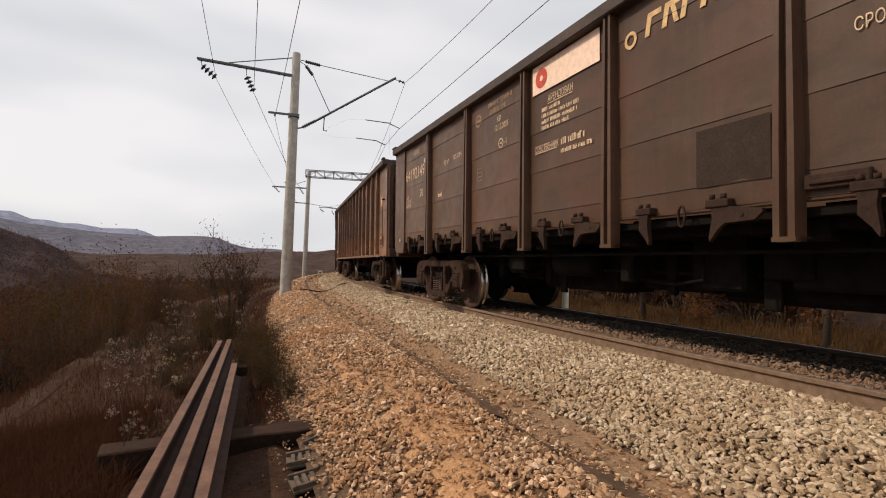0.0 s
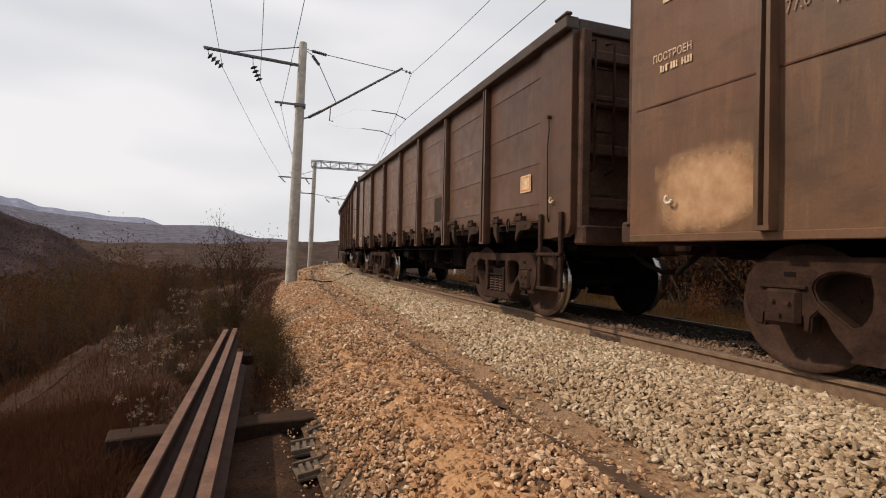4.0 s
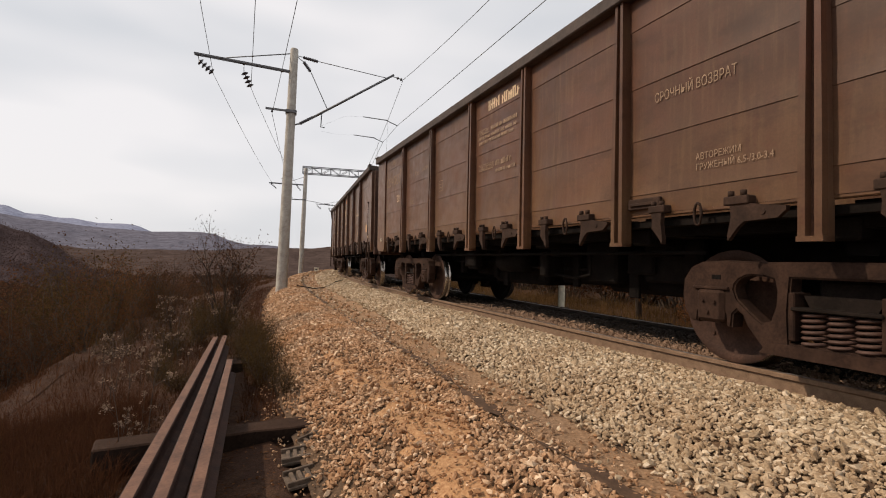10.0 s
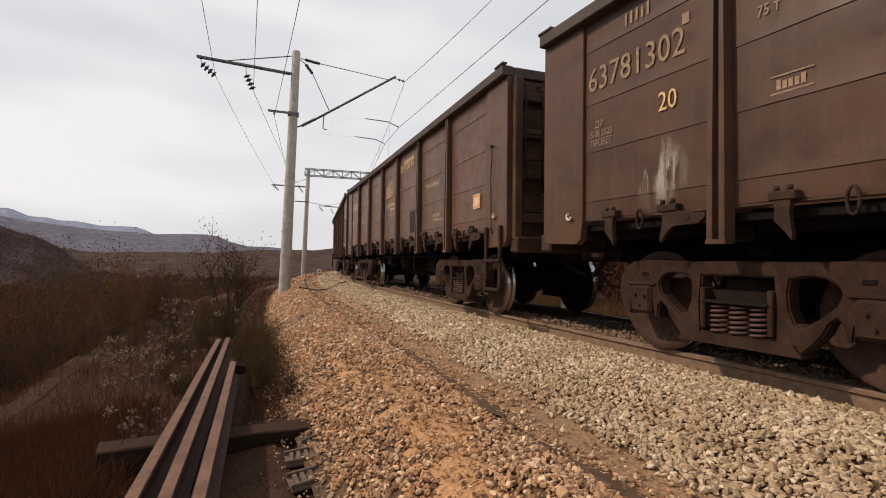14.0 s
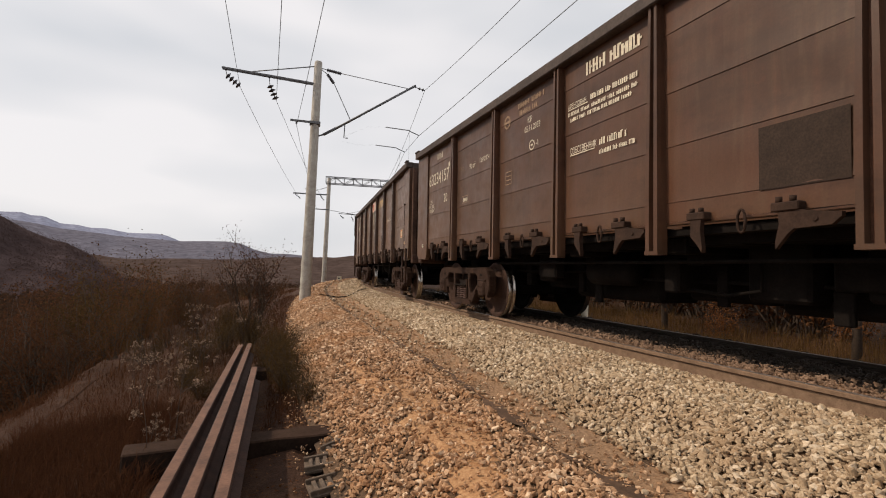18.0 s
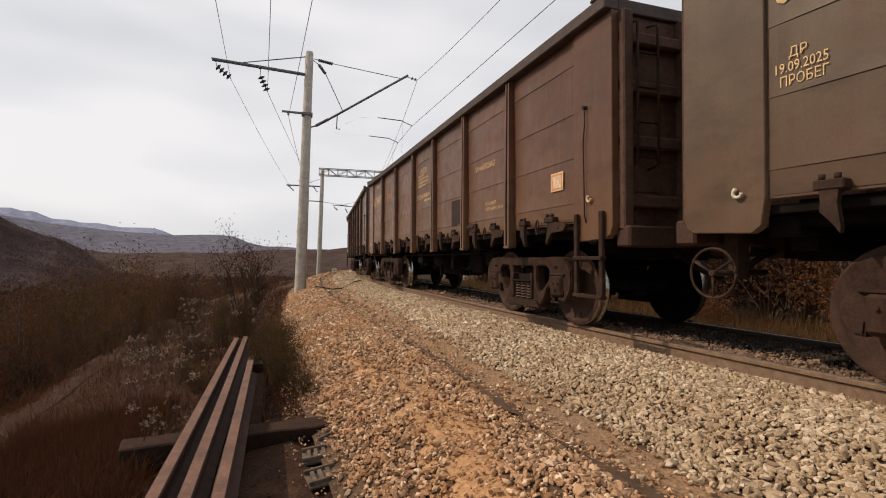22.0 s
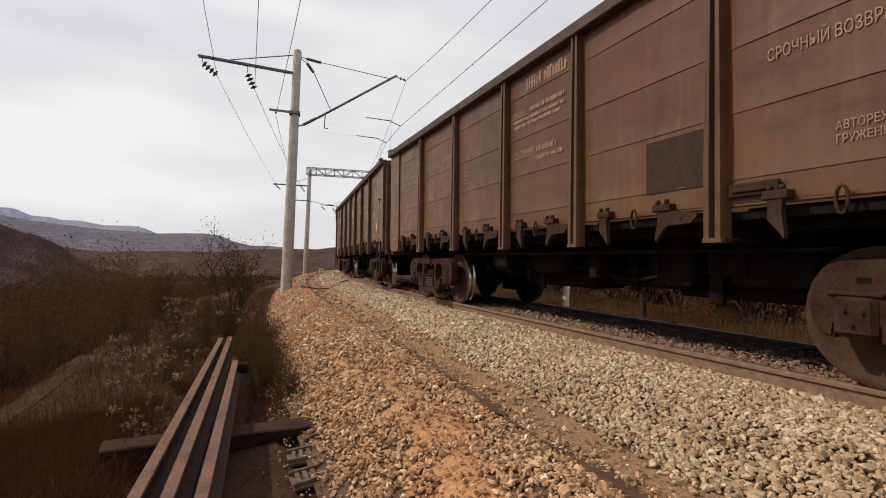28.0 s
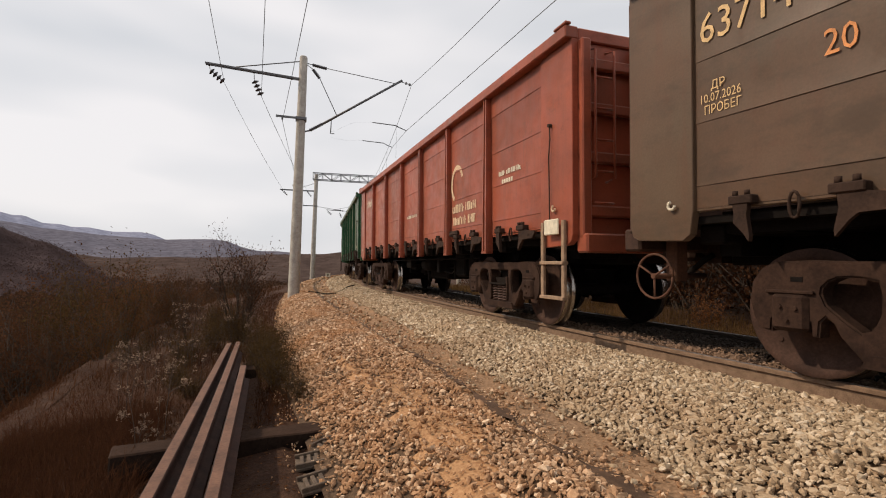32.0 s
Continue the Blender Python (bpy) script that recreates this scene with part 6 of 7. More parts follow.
stones("crushed_stone", [scatter(0.9, 5, 0.05, 2.1, 2300, 0.0198, pale_keep), scatter(5, 11, 0.05, 2.1, 1900, 0.0215, pale_keep), scatter(11, 22, 0.05, 2.1, 1300, 0.024, pale_keep), scatter(22, 60, 0.0, 2.2, 130, 0.05, pale_keep), scatter(-5, 0.9, 0.05, 2.1, 500, 0.03, pale_keep)], M_PALE, "pale crushed limestone ballast")
stones("gravel", [scatter(0.8, 5, 1.4, 3.5, 2500, 0.0192, tan_keep), scatter(5, 11, 1.4, 3.5, 2000, 0.0198, tan_keep), scatter(11, 24, 1.4, 3.5, 1000, 0.024, tan_keep), scatter(0.8, 9, 1.2, 2.15, 420, 0.0065), scatter(1.5, 8, 2.4, 3.2, 400, 0.009), scatter(1.2, 9, 3.15, 3.6, 200, 0.012), scatter(1.2, 6, 3.3, 4.2, 18, 0.01), scatter(1.0, 12, 1.85, 2.35, 650, 0.013, lambda l, s: np.abs(l - rut_at(s) + 0.05) < 0.14), scatter(24, 60, 1.4, 3.7, 90, 0.052, tan_keep), scatter(-5, 0.8, 1.4, 3.5, 500, 0.029, tan_keep)], M_TAN, "tan gravel of the shoulder")
M_DUSTY = stone_material("dusty_brown_ballast", ((0.0, (0.14, 0.088, 0.058)), (0.5, (0.2, 0.13, 0.086)), (1.0, (0.29, 0.193, 0.132))), (0.22, 0.14, 0.092))
# this colour carries the train's shade over the middle of the track
M_SHADED_STONE = stone_material("under_train_shade_ballast", ((0.0, (0.018, 0.012, 0.008)), (0.5, (0.03, 0.02, 0.014)), (1.0, (0.05, 0.034, 0.024))), (0.032, 0.021, 0.014))


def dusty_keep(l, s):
    """Dusty stones lie along the near rail; towards the middle of the track stones coloured for shade take over."""
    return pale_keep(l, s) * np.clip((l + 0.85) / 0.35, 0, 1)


def shaded_keep(l, s):
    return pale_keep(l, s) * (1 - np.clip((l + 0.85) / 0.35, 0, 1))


stones("dusty_stone", [scatter(-5, 9, -0.9, -0.1, 1000, 0.015, dusty_keep), scatter(0.5, 14, -0.9, -0.15, 160, 0.024, dusty_keep), scatter(14, 40, -0.9, -0.06, 110, 0.05, dusty_keep)], M_DUSTY, "dusty brown ballast inside the near rail")
stones("oily_stone", [scatter(0.5, 9, -1.9, -0.5, 1000, 0.015, shaded_keep), scatter(0.5, 14, -3.6, -0.5, 160, 0.024, shaded_keep), scatter(14, 40, -2.6, -0.5, 110, 0.05, shaded_keep)], M_SHADED_STONE, "ballast between the rails, coloured dark for the train's shade")


def rut():
    """A strip in the colour of the shadow at the foot of the small step along the trodden strip."""
    ss = np.arange(-1, 45, 0.06)
    wide = np.array([max(0.002, 0.032 + 0.07 * noise.noise((s * 1.3, 2, 5)) + 0.07 * noise.noise((s * 5, 1, 5))) for s in ss])
    mid = np.array([float(rut_at(s)) - 0.07 + 0.03 * noise.noise((s * 0.9, 7, 5)) + 0.025 * noise.noise((s * 4, 3, 5)) for s in ss])
    S = np.repeat(ss, 3)
    L = np.stack([mid - wide, mid, mid + wide * 1.2], 1).ravel()
    x, y, a = (np.interp(S, LINE[:, 0], LINE[:, i]) for i in (1, 2, 3))
    z = bed_z(L, S) + np.tile([0.004, 0.012, 0.01], len(ss))
    i = (np.arange(len(ss) - 1)[:, None] * 3 + np.array([0, 1])[None]).ravel()
    return part("rut", fast_mesh("rut", np.stack([x - L * np.cos(a), y + L * np.sin(a), z], 1), np.stack([i, i + 3, i + 4, i + 1], 1)[:, ::-1], plain("step_shadow_earth", (0.085, 0.047, 0.026), 0.95, 0, 9, 0.35, 0.6), True), None, BED, "dark strip coloured as the shadow at a small step's foot")


rut()
STONE_MESHES = []
for k in range(12):
    for mat in (M_PALE, M_TAN):
        STONE_MESHES.append(fast_mesh("stone", ROUND[k], ROUND_FACES, mat))
places, sizes = scatter(1.2, 4.2, 0.9, 3.2, 60, 0.022, lambda l, s: (1 - np.clip(sand_spot(l, s), 0, 0.9)) * np.where((l > strip_at(s)) & (l < rut_at(s) + 0.05), 0.15, 1))
lefts = left_of(places[:, 0], places[:, 1])
for k, (p, r, l) in enumerate(zip(places[:300], sizes[:300], lefts[:300])):
    ob = part("stone", STONE_MESHES[2 * int(rng.integers(12)) + (0 if l < 1.75 else 1)], None, BED)
    ob.matrix_basis = Matrix.LocRotScale(p + np.array([0, 0, r * 0.3]), Euler(rng.uniform(0, 6.28, 3)), (r, r, r))

# ---- old rails on timbers ----
OLD_HEAD = -0.5


def old_rail(x, y0, y1, slope):
    v = [(x + slope * (y - 2.7) + u, y, OLD_HEAD + w + 0.004 * math.sin(y)) for y in np.linspace(y0, y1, 16) for u, w in RAIL]
    n = len(RAIL)
    f = [(i * n + k, i * n + (k + 1) % n, (i + 1) * n + (k + 1) % n, (i + 1) * n + k) for i in range(15) for k in range(n)]
    me = fast_mesh("old_rail", v, f, [M_OLD_RAIL, M_WORN_HEAD])
    m = np.zeros(len(f), np.int32)
    m[7::n] = 1
    me.polygons.foreach_set("material_index", m)
    bm = bmesh.new()
    bm.from_mesh(me)
    bm.verts.ensure_lookup_table()
    bm.faces.new([bm.verts[k] for k in range(n)])
    bm.faces.new([bm.verts[15 * n + k] for k in range(n)][::-1])
    bmesh.ops.recalc_face_normals(bm, faces=bm.faces[:])
    bm.to_mesh(me)
    bm.free()
    return tagged(new("old_rail", me), "rusty brown spare rail lying on timbers in the grass", "rail", "spare rails")


old_rail(-0.345, 0.9, 8.2, 0.079)
old_rail(-0.19, 0.8, 8.3, 0.073)
old_rail(-0.03, 0.7, 6.4, 0.072)


def timber(x0, x1, y, wide, z0, z1, turn):
    bm = box(bmesh.new(), x0, x1, -wide / 2, wide / 2, z0, z1, 0.012)
    bmesh.ops.subdivide_edges(bm, edges=[e for e in bm.edges if abs(e.verts[0].co.x - e.verts[1].co.x) > 0.5], cuts=10)
    for v in bm.verts:
        v.co += Vector((0, 0.012 * noise.noise(v.co * 5), 0.008 * noise.noise(v.co * 7 + Vector((3, 0, 0)))))
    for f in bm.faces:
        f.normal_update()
        # tops get the lighter timber, sides the one with shade in its colour
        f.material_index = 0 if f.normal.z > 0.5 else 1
    ob = part("timber_sleeper", bm, [M_TIMBER, M_SHADED_TIMBER])
    ob.matrix_world = pose(0, y, 0, 0, 0, turn)
    return tagged(ob, "old tarred timber sleeper lying under spare rails, sides coloured in shade", "sleeper", "timbers under the spare rails")


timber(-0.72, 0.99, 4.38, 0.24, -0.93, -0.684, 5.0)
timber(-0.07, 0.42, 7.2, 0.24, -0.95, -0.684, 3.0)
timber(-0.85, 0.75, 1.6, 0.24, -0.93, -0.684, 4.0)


PAD = plain("grey_rubber_and_steel", (0.105, 0.075, 0.053), 0.85, 0, 12, 0.35, 0.4)


def rail_pad():
    """A steel base plate with raised ribs."""
    w = thing("base_plate")
    part("plate", box(bmesh.new(), -0.105, 0.105, -0.1, 0.1, -0.012, 0.01, 0.004), PAD, w)
    for y in (-0.088, 0.07):
        part("rib", box(bmesh.new(), -0.105, 0.105, y, y + 0.02, 0.008, 0.042, 0.004), PAD, w)
    for x in (-0.07, -0.02, 0.035):
        part("rib", box(bmesh.new(), x, x + 0.03, -0.07, 0.07, 0.008, 0.03, 0.004), PAD, w)
    return w


pad = rail_pad()
for k, (x, y, z, r) in enumerate(((0.615, 3.47, -0.765, 4), (0.635, 3.84, -0.755, -6), (0.8, 3.98, -0.71, 25))):
    m = pose(x, y, z, 5, -8, r)
    if k:
        ob = copy_thing(pad, m)
    else:
        ob = pad
        ob.matrix_world = m
    tagged(ob, "dusty ribbed steel base plate lying in the gravel", "base plate", "scattered base plates")

# ---- plants ----
M_TWIG = plain("dark_twig_bark", (0.055, 0.038, 0.027), 0.9, 0, 20, 0.3)
M_FLUFF = plain("pale_seed_fluff", (0.25, 0.18, 0.13), 0.95, 0, 20, 0.25, 0.2, None, 0.05)


def leaf_material(name, a, b, c):
    m = Mat(name, 1.0, 0, 0.0)
    geo = m.t.nodes.new("ShaderNodeNewGeometry")
    c = m.mix(m.ramp(m.noise(0.6, 3), (0.4, 0), (0.6, 0.6)), m.ramp(geo.outputs["Random Per Island"], (0.0, a), (0.5, b), (1.0, c)), tint(a, 0.8))
    m.colour(c)
    glow = m.t.nodes.new("ShaderNodeBsdfTranslucent")      # thin leaves let light through
    m.link(c, glow.inputs["Color"])
    both = m.t.nodes.new("ShaderNodeMixShader")
    both.inputs[0].default_value = 0.42
    m.link(m.bsdf.outputs[0], both.inputs[1])
    m.link(glow.outputs[0], both.inputs[2])
    m.link(both.outputs[0], m.t.nodes["Material Output"].inputs["Surface"])
    return m.mat


M_DRY = leaf_material("dry_brown_leaves", (0.067, 0.031, 0.0165), (0.089, 0.042, 0.0225), (0.115, 0.056, 0.03))
M_RUSSET = leaf_material("russet_leaves", (0.098, 0.046, 0.0225), (0.126, 0.06, 0.029), (0.158, 0.078, 0.037))
M_OLIVE = leaf_material("olive_leaves", (0.055, 0.034, 0.014), (0.078, 0.049, 0.02), (0.11, 0.07, 0.029))
M_FIRE = leaf_material("orange_leaves", (0.17, 0.07, 0.028), (0.24, 0.105, 0.044), (0.32, 0.155, 0.07))
M_GOLD = leaf_material("dry_yellow_grass", (0.1, 0.058, 0.024), (0.145, 0.083, 0.036), (0.2, 0.116, 0.053))
M_STRAW = leaf_material("dry_grass", (0.05, 0.0216, 0.0115), (0.071, 0.0312, 0.0163), (0.1, 0.044, 0.023))


def leaf_cloud(places, size, flat=0.6):
    """Small bent leaves of four points, turned at random."""
    n = len(places)
    shape = np.array([(-0.5, 0, 0), (0, -0.28, 0.1), (0.5, 0, 0), (0, 0.28, 0.1)])
    s = size * rng.uniform(0.6, 1.35, n)
    v = np.einsum("nij,kj->nki", turns(n), shape) * s[:, None, None] + places[:, None, :]
    return v.reshape(-1, 3), np.arange(4 * n).reshape(n, 4)


def grow(height, spread, stems, seed, droop=0.15):
    """The bare branches of a shrub: lists of points with radii, and the tips."""
    r = random.Random(seed)
    bars, tips = [], []

    def branch(p, d, length, rad, depth):
        pts, rads, q = [p.copy()], [rad], p.copy()
        n = 4
        for k in range(n):
            d = (d + Vector((r.uniform(-1, 1), r.uniform(-1, 1), r.uniform(-0.4, 0.7))) * 0.22).normalized()
            q = q + d * (length / n)
            pts.append(q.copy())
            rads.append(rad * (1 - 0.75 * (k + 1) / n))
            if depth < 2 and k >= 1:
                for _ in range(2 if depth == 0 else 1):
                    side = (d + Vector((r.uniform(-1, 1), r.uniform(-1, 1), r.uniform(-0.2, 0.8))) * 0.8).normalized()
                    branch(q, side, length * r.uniform(0.35, 0.6), rad * 0.5, depth + 1)
            if depth > 0 or k > 1:
                tips.append(q.copy())
        bars.append((pts, rads))

    for _ in range(stems):
        a, lean = r.uniform(0, 6.28), r.uniform(0.1, 0.75) * spread
        base = Vector((r.uniform(-0.15, 0.15), r.uniform(-0.15, 0.15), -0.1)) * max(1.0, height * 0.4)
        branch(base, Vector((math.cos(a) * lean, math.sin(a) * lean, 1)).normalized(), height * r.uniform(0.6, 1.05), 0.011 * height + 0.004, 0)
    return bars, tips


def shrub(height, spread, stems, leaves, size, mat, seed, name="shrub", loose=None, twigs=False):
    w = thing(name)
    bars, tips = grow(height, spread, stems, seed)
    bm = bmesh.new()
    for pts, rads in bars:
        if twigs or rads[0] > 0.004 * height:
            tube(bm, pts, rads, 4 if twigs else 3, caps=False)
    part("stem", bm, M_TWIG, w)
    t = np.array([tuple(p) for p in tips])
    pick = t[rng.integers(0, len(t), leaves)]
    if not twigs:       # some leaves hang low and hide the stems
        low_down = rng.uniform(size=leaves) < 0.4
        pick[low_down] *= rng.uniform(0.25, 0.9, (low_down.sum(), 1)) ** np.array([0.4, 0.4, 1.0])
    pick = pick + rng.normal(0, loose or 0.05 + 0.055 * height, (leaves, 3))
    v, f = leaf_cloud(pick, size)
    part("foliage", fast_mesh("foliage", v, f, mat), None, w)["kind"] = "stuff"
    return w


def plant(master, x, y, scale=1.0, sink=0.0, turn=0.0, label="", category="shrub", group="", first=False):
    m = pose(x, y, float(ground_z(x, y)[0]) - sink, 0, 0, turn)
    if first:
        ob = master
        ob.matrix_world = m @ Matrix.Scale(scale, 4)
    else:
        ob = copy_thing(master, m)
        ob.scale = (scale,) * 3
    return tagged(ob, label, category, group)


BUSHES = [
    (shrub(2.6, 0.9, 10, 3300, 0.066, M_DRY, 1), "dark brown leafless-looking thicket shrub on the slope"),
    (shrub(2.4, 1.1, 10, 3300, 0.066, M_RUSSET, 2), "russet autumn shrub with dry leaves on the slope"),
    (shrub(2.2, 1.0, 9, 3200, 0.066, M_OLIVE, 3), "dull olive shrub among brown thickets"),
    (shrub(3.0, 0.8, 9, 3300, 0.066, M_DRY, 4), "tall dark brown shrub on the slope"),
    (shrub(2.6, 0.9, 7, 1500, 0.12, M_DRY, 5), "dark brown thicket shrub far down the slope"),
    (shrub(2.4, 1.1, 7, 1500, 0.12, M_RUSSET, 6), "russet thicket shrub far down the slope"),
    (shrub(2.2, 1.0, 7, 1500, 0.12, M_OLIVE, 7), "dull olive thicket shrub far down the slope"),
    (shrub(3.0, 0.8, 7, 1500, 0.12, M_DRY, 8), "tall brown thicket shrub far down the slope"),
]
planted = set()


def put_bush(k, x, y, scale):
    master, label = BUSHES[k]
    plant(master, x, y, scale, 0.1, float(rng.uniform(0, 360)), label, "shrub", "thickets on the slope", k not in planted)
    planted.add(k)


count = 0
while count < 150:
    d, a = float(np.exp(rng.uniform(math.log(12), math.log(80)))), float(rng.uniform(-30, 13))
    x, y = d * math.sin(radians(a)), d * math.cos(radians(a))
    l = float(left_of(x, y)[0])
    if l < 9.3 + 0.01 * d:
        continue
    k = int(rng.choice([0, 1, 2, 3], p=[0.3, 0.38, 0.16, 0.16])) + (4 if d > 30 else 0)
    put_bush(k, x, y, float(rng.uniform(0.6, 1.05)) * (0.75 if d < 14 else 1.0))
    count += 1

for k, d, a, sc in ((1, 15, -9, 1.0), (1, 18, -6.5, 1.0), (0, 16, -13, 0.75), (1, 21, -3, 0.9), (0, 14, -17, 0.7), (0, 12.5, -1, 0.75), (0, 11, 1, 0.6),
                    (2, 13, -12.0, 1.22), (1, 14, -8.5, 1.2), (2, 16.5, -6.5, 1.25), (2, 15, -10.3, 1.25), (0, 15.5, -4.6, 1.12), (1, 12, -6, 0.7), (0, 13, -16, 0.8), (3, 12, -3.5, 0.7), (2, 14.5, -4, 0.8), (1, 11, -10.5, 0.75), (0, 10.5, -14, 0.6), (2, 10, -8, 0.55), (1, 17, -11, 1.0), (0, 19, -14.5, 0.95)):
    bx, by = d * math.sin(radians(a)), d * math.cos(radians(a))
    put_bush(k, bx, by, sc * (0.55 - d * 0.012 - float(ground_z(bx, by)[0])) / 3.2)

tall = shrub(1.95, 0.3, 9, 3200, 0.042, M_DRY, 21, "tall_shrub", 0.085, True)
tips = np.array([tuple(p) for p in grow(1.95, 0.3, 9, 21)[1]])
heads = tips[np.random.default_rng(5).choice(len(tips), 46, replace=False)]
v, f = leaf_cloud(np.repeat(heads, 9, axis=0) + rng.normal(0, 0.022, (414, 3)), 0.03)
part("seed_head", fast_mesh("seed_head", v, f, M_FLUFF), None, tall, "pale fluffy seed heads")["kind"] = "stuff"
plant(tall, 0.3, 10.6, 0.82, 0.0, 40, "thin tall shrub with a few dry leaves", "shrub", "", True)
low = shrub(1.0, 0.8, 14, 3600, 0.035, M_OLIVE, 22, "low_bush")
for k, (x, y, sc) in enumerate(((0.62, 6.85, 0.5), (0.47, 7.5, 0.46), (0.7, 7.7, 0.46), (0.58, 8.5, 0.5), (-0.35, 6.7, 0.3), (-0.55, 7.3, 0.36), (0.74, 9.0, 0.45), (0.62, 6.2, 0.44), (0.75, 5.6, 0.3), (0.22, 10.4, 0.6), (-0.2, 9.6, 0.55), (-0.05, 11.2, 0.7), (-0.5, 8.9, 0.5))):
    plant(low, x, y, sc, 0.05, 70.0 * k, "low dark olive bush at the gravel's edge", "bush", "low bushes by the spare rails", k == 0)


def weed(height, seed):
    """A dry stalk with a pale, fluffy head."""
    w = thing("dry_weed")
    r = random.Random(seed)
    bm = bmesh.new()
    top = Vector((r.uniform(-0.12, 0.12), r.uniform(-0.12, 0.12), height))
    tube(bm, [(0, 0, -0.1), (top.x * 0.3, top.y * 0.3, height * 0.5), top], [0.005, 0.004, 0.002], 4)
    heads = [top]
    for _ in range(6):
        f = r.uniform(0.5, 0.92)
        b = Vector((top.x * f, top.y * f, height * f))
        e = b + Vector((r.uniform(-0.16, 0.16), r.uniform(-0.16, 0.16), r.uniform(0.05, 0.2)))
        part("side_stem", tube(bmesh.new(), [b, e], [0.003, 0.0015], 3), M_TWIG, w)
        heads.append(e)
    part("stalk", bm, M_TWIG, w)
    pts = np.concatenate([np.array(h)[None] + rng.normal(0, 0.017, (16, 3)) for h in heads])
    v, f = leaf_cloud(pts, 0.024)
    part("fluff", fast_mesh("fluff", v, f, M_FLUFF), None, w, "pale fluffy seed heads")["kind"] = "stuff"
    return w


WEEDS = [weed(0.95, 31), weed(0.7, 32), weed(1.15, 33), weed(0.55, 34)]
for k in range(29):
    m = WEEDS[k % 4]
    a, d = (float(rng.uniform(-8.5, -3.5)), float(rng.uniform(4.2, 6.5))) if k < 5 else (float(rng.uniform(-9, 4.0)), float(rng.uniform(6, 10.5)))
    x, y = d * math.sin(radians(a)), d * math.cos(radians(a))
    if -0.45 + 0.075 * (y - 2.7) < x < 0.2 + 0.075 * (y - 2.7) and y < 8.5:
        x -= 0.8
    if k > 19:      # the thick clump close beside the rails
        x, y = float(rng.uniform(-0.62, -0.34)), float(rng.uniform(4.45, 5.1))
    plant(m, x, y, float(rng.uniform(0.75, 1.1)) * (0.42 if k > 19 else 0.85), 0.0, float(rng.uniform(0, 360)), "dry brown weed with pale fluffy seed heads", "weed", "dry weeds by the spare rails", k < 4)


def grass(name, n, area, height, wide, material, label, lo=3.7, bent=0.7):
    """Blades of three points, bent over; area: a function that gives n places."""
    x, y = area(n)
    l = left_of(x, y)
    k = ((l > lo) | (l < -2.9)) & ~((l > 6.08) & (l < 6.45) & (rng.uniform(0, 1, len(l)) < 0.5)) & ~((x > -0.45 + 0.075 * (y - 2.7)) & (x < 0.12 + 0.075 * (y - 2.7)) & (y < 8.3)) & ~((x > -0.2) & (x < 1.2) & (y > 1.5) & (y < 4.9))
    x, y = x[k], y[k]
    n = len(x)
    z = ground_z(x, y) - 0.03
    h = height * np.clip(rng.lognormal(0, 0.35, n), 0.3, 1.9)
    a = rng.uniform(0, 6.28, n)
    lean = rng.uniform(0.15, 1.0, n) * bent * h
    dx, dy = np.cos(a), np.sin(a)
    w = wide * rng.uniform(0.6, 1.4, n)
    px, py = -dy * w, dx * w
    v = np.stack([np.stack([x - px, y - py, z], 1), np.stack([x + px, y + py, z], 1), np.stack([x + px * 0.7 + dx * lean * 0.35, y + py * 0.7 + dy * lean * 0.35, z + h * 0.6], 1),
                  np.stack([x - px * 0.7 + dx * lean * 0.35, y - py * 0.7 + dy * lean * 0.35, z + h * 0.6], 1), np.stack([x + dx * lean, y + dy * lean, z + h * 0.93], 1)], 1).reshape(-1, 3)
    i = np.arange(n) * 5
    f = np.concatenate([np.stack([i, i + 1, i + 2], 1), np.stack([i, i + 2, i + 3], 1), np.stack([i + 3, i + 2, i + 4], 1)])
    return tagged(new(name, fast_mesh(name, v, f, material)), label, "grass", kind="stuff")


def wedge(a0, a1, d0, d1):
    def area(n):
        a, d = np.radians(rng.uniform(a0, a1, n)), np.sqrt(rng.uniform(d0 * d0, d1 * d1, n))
        return d * np.sin(a), d * np.cos(a)
    return area


grass("dry_grass", 42000, wedge(-24, 14, 2.6, 10), 0.09, 0.0022, M_STRAW, "dry brown grass and weeds on the slope", 3.5, 1.8)
grass("tussock_grass", 9000, lambda n: (rng.uniform(-1.9, -0.5, n), 3.2 + 3.2 * rng.uniform(0, 1, n) ** 0.8), 0.2, 0.003, M_STRAW, "taller brown grass growing round the timber ends", 3.7, 1.1)
grass("dry_grass_far", 26000, wedge(-28, 14, 8, 40), 0.2, 0.007, M_DRY, "brown grass and stems further down the slope", 4.2)
grass("edge_grass", 6000, lambda n: (lambda s, l: (lambda x, y, a: (x - l * np.cos(a), y + l * np.sin(a)))(*[np.interp(s, LINE[:, 0], LINE[:, i]) for i in (1, 2, 3)]))(rng.uniform(3, 26, n), rng.normal(3.75, 0.3, n)), 0.13, 0.004, M_STRAW, "thin dry grass along the gravel's foot", 3.3)



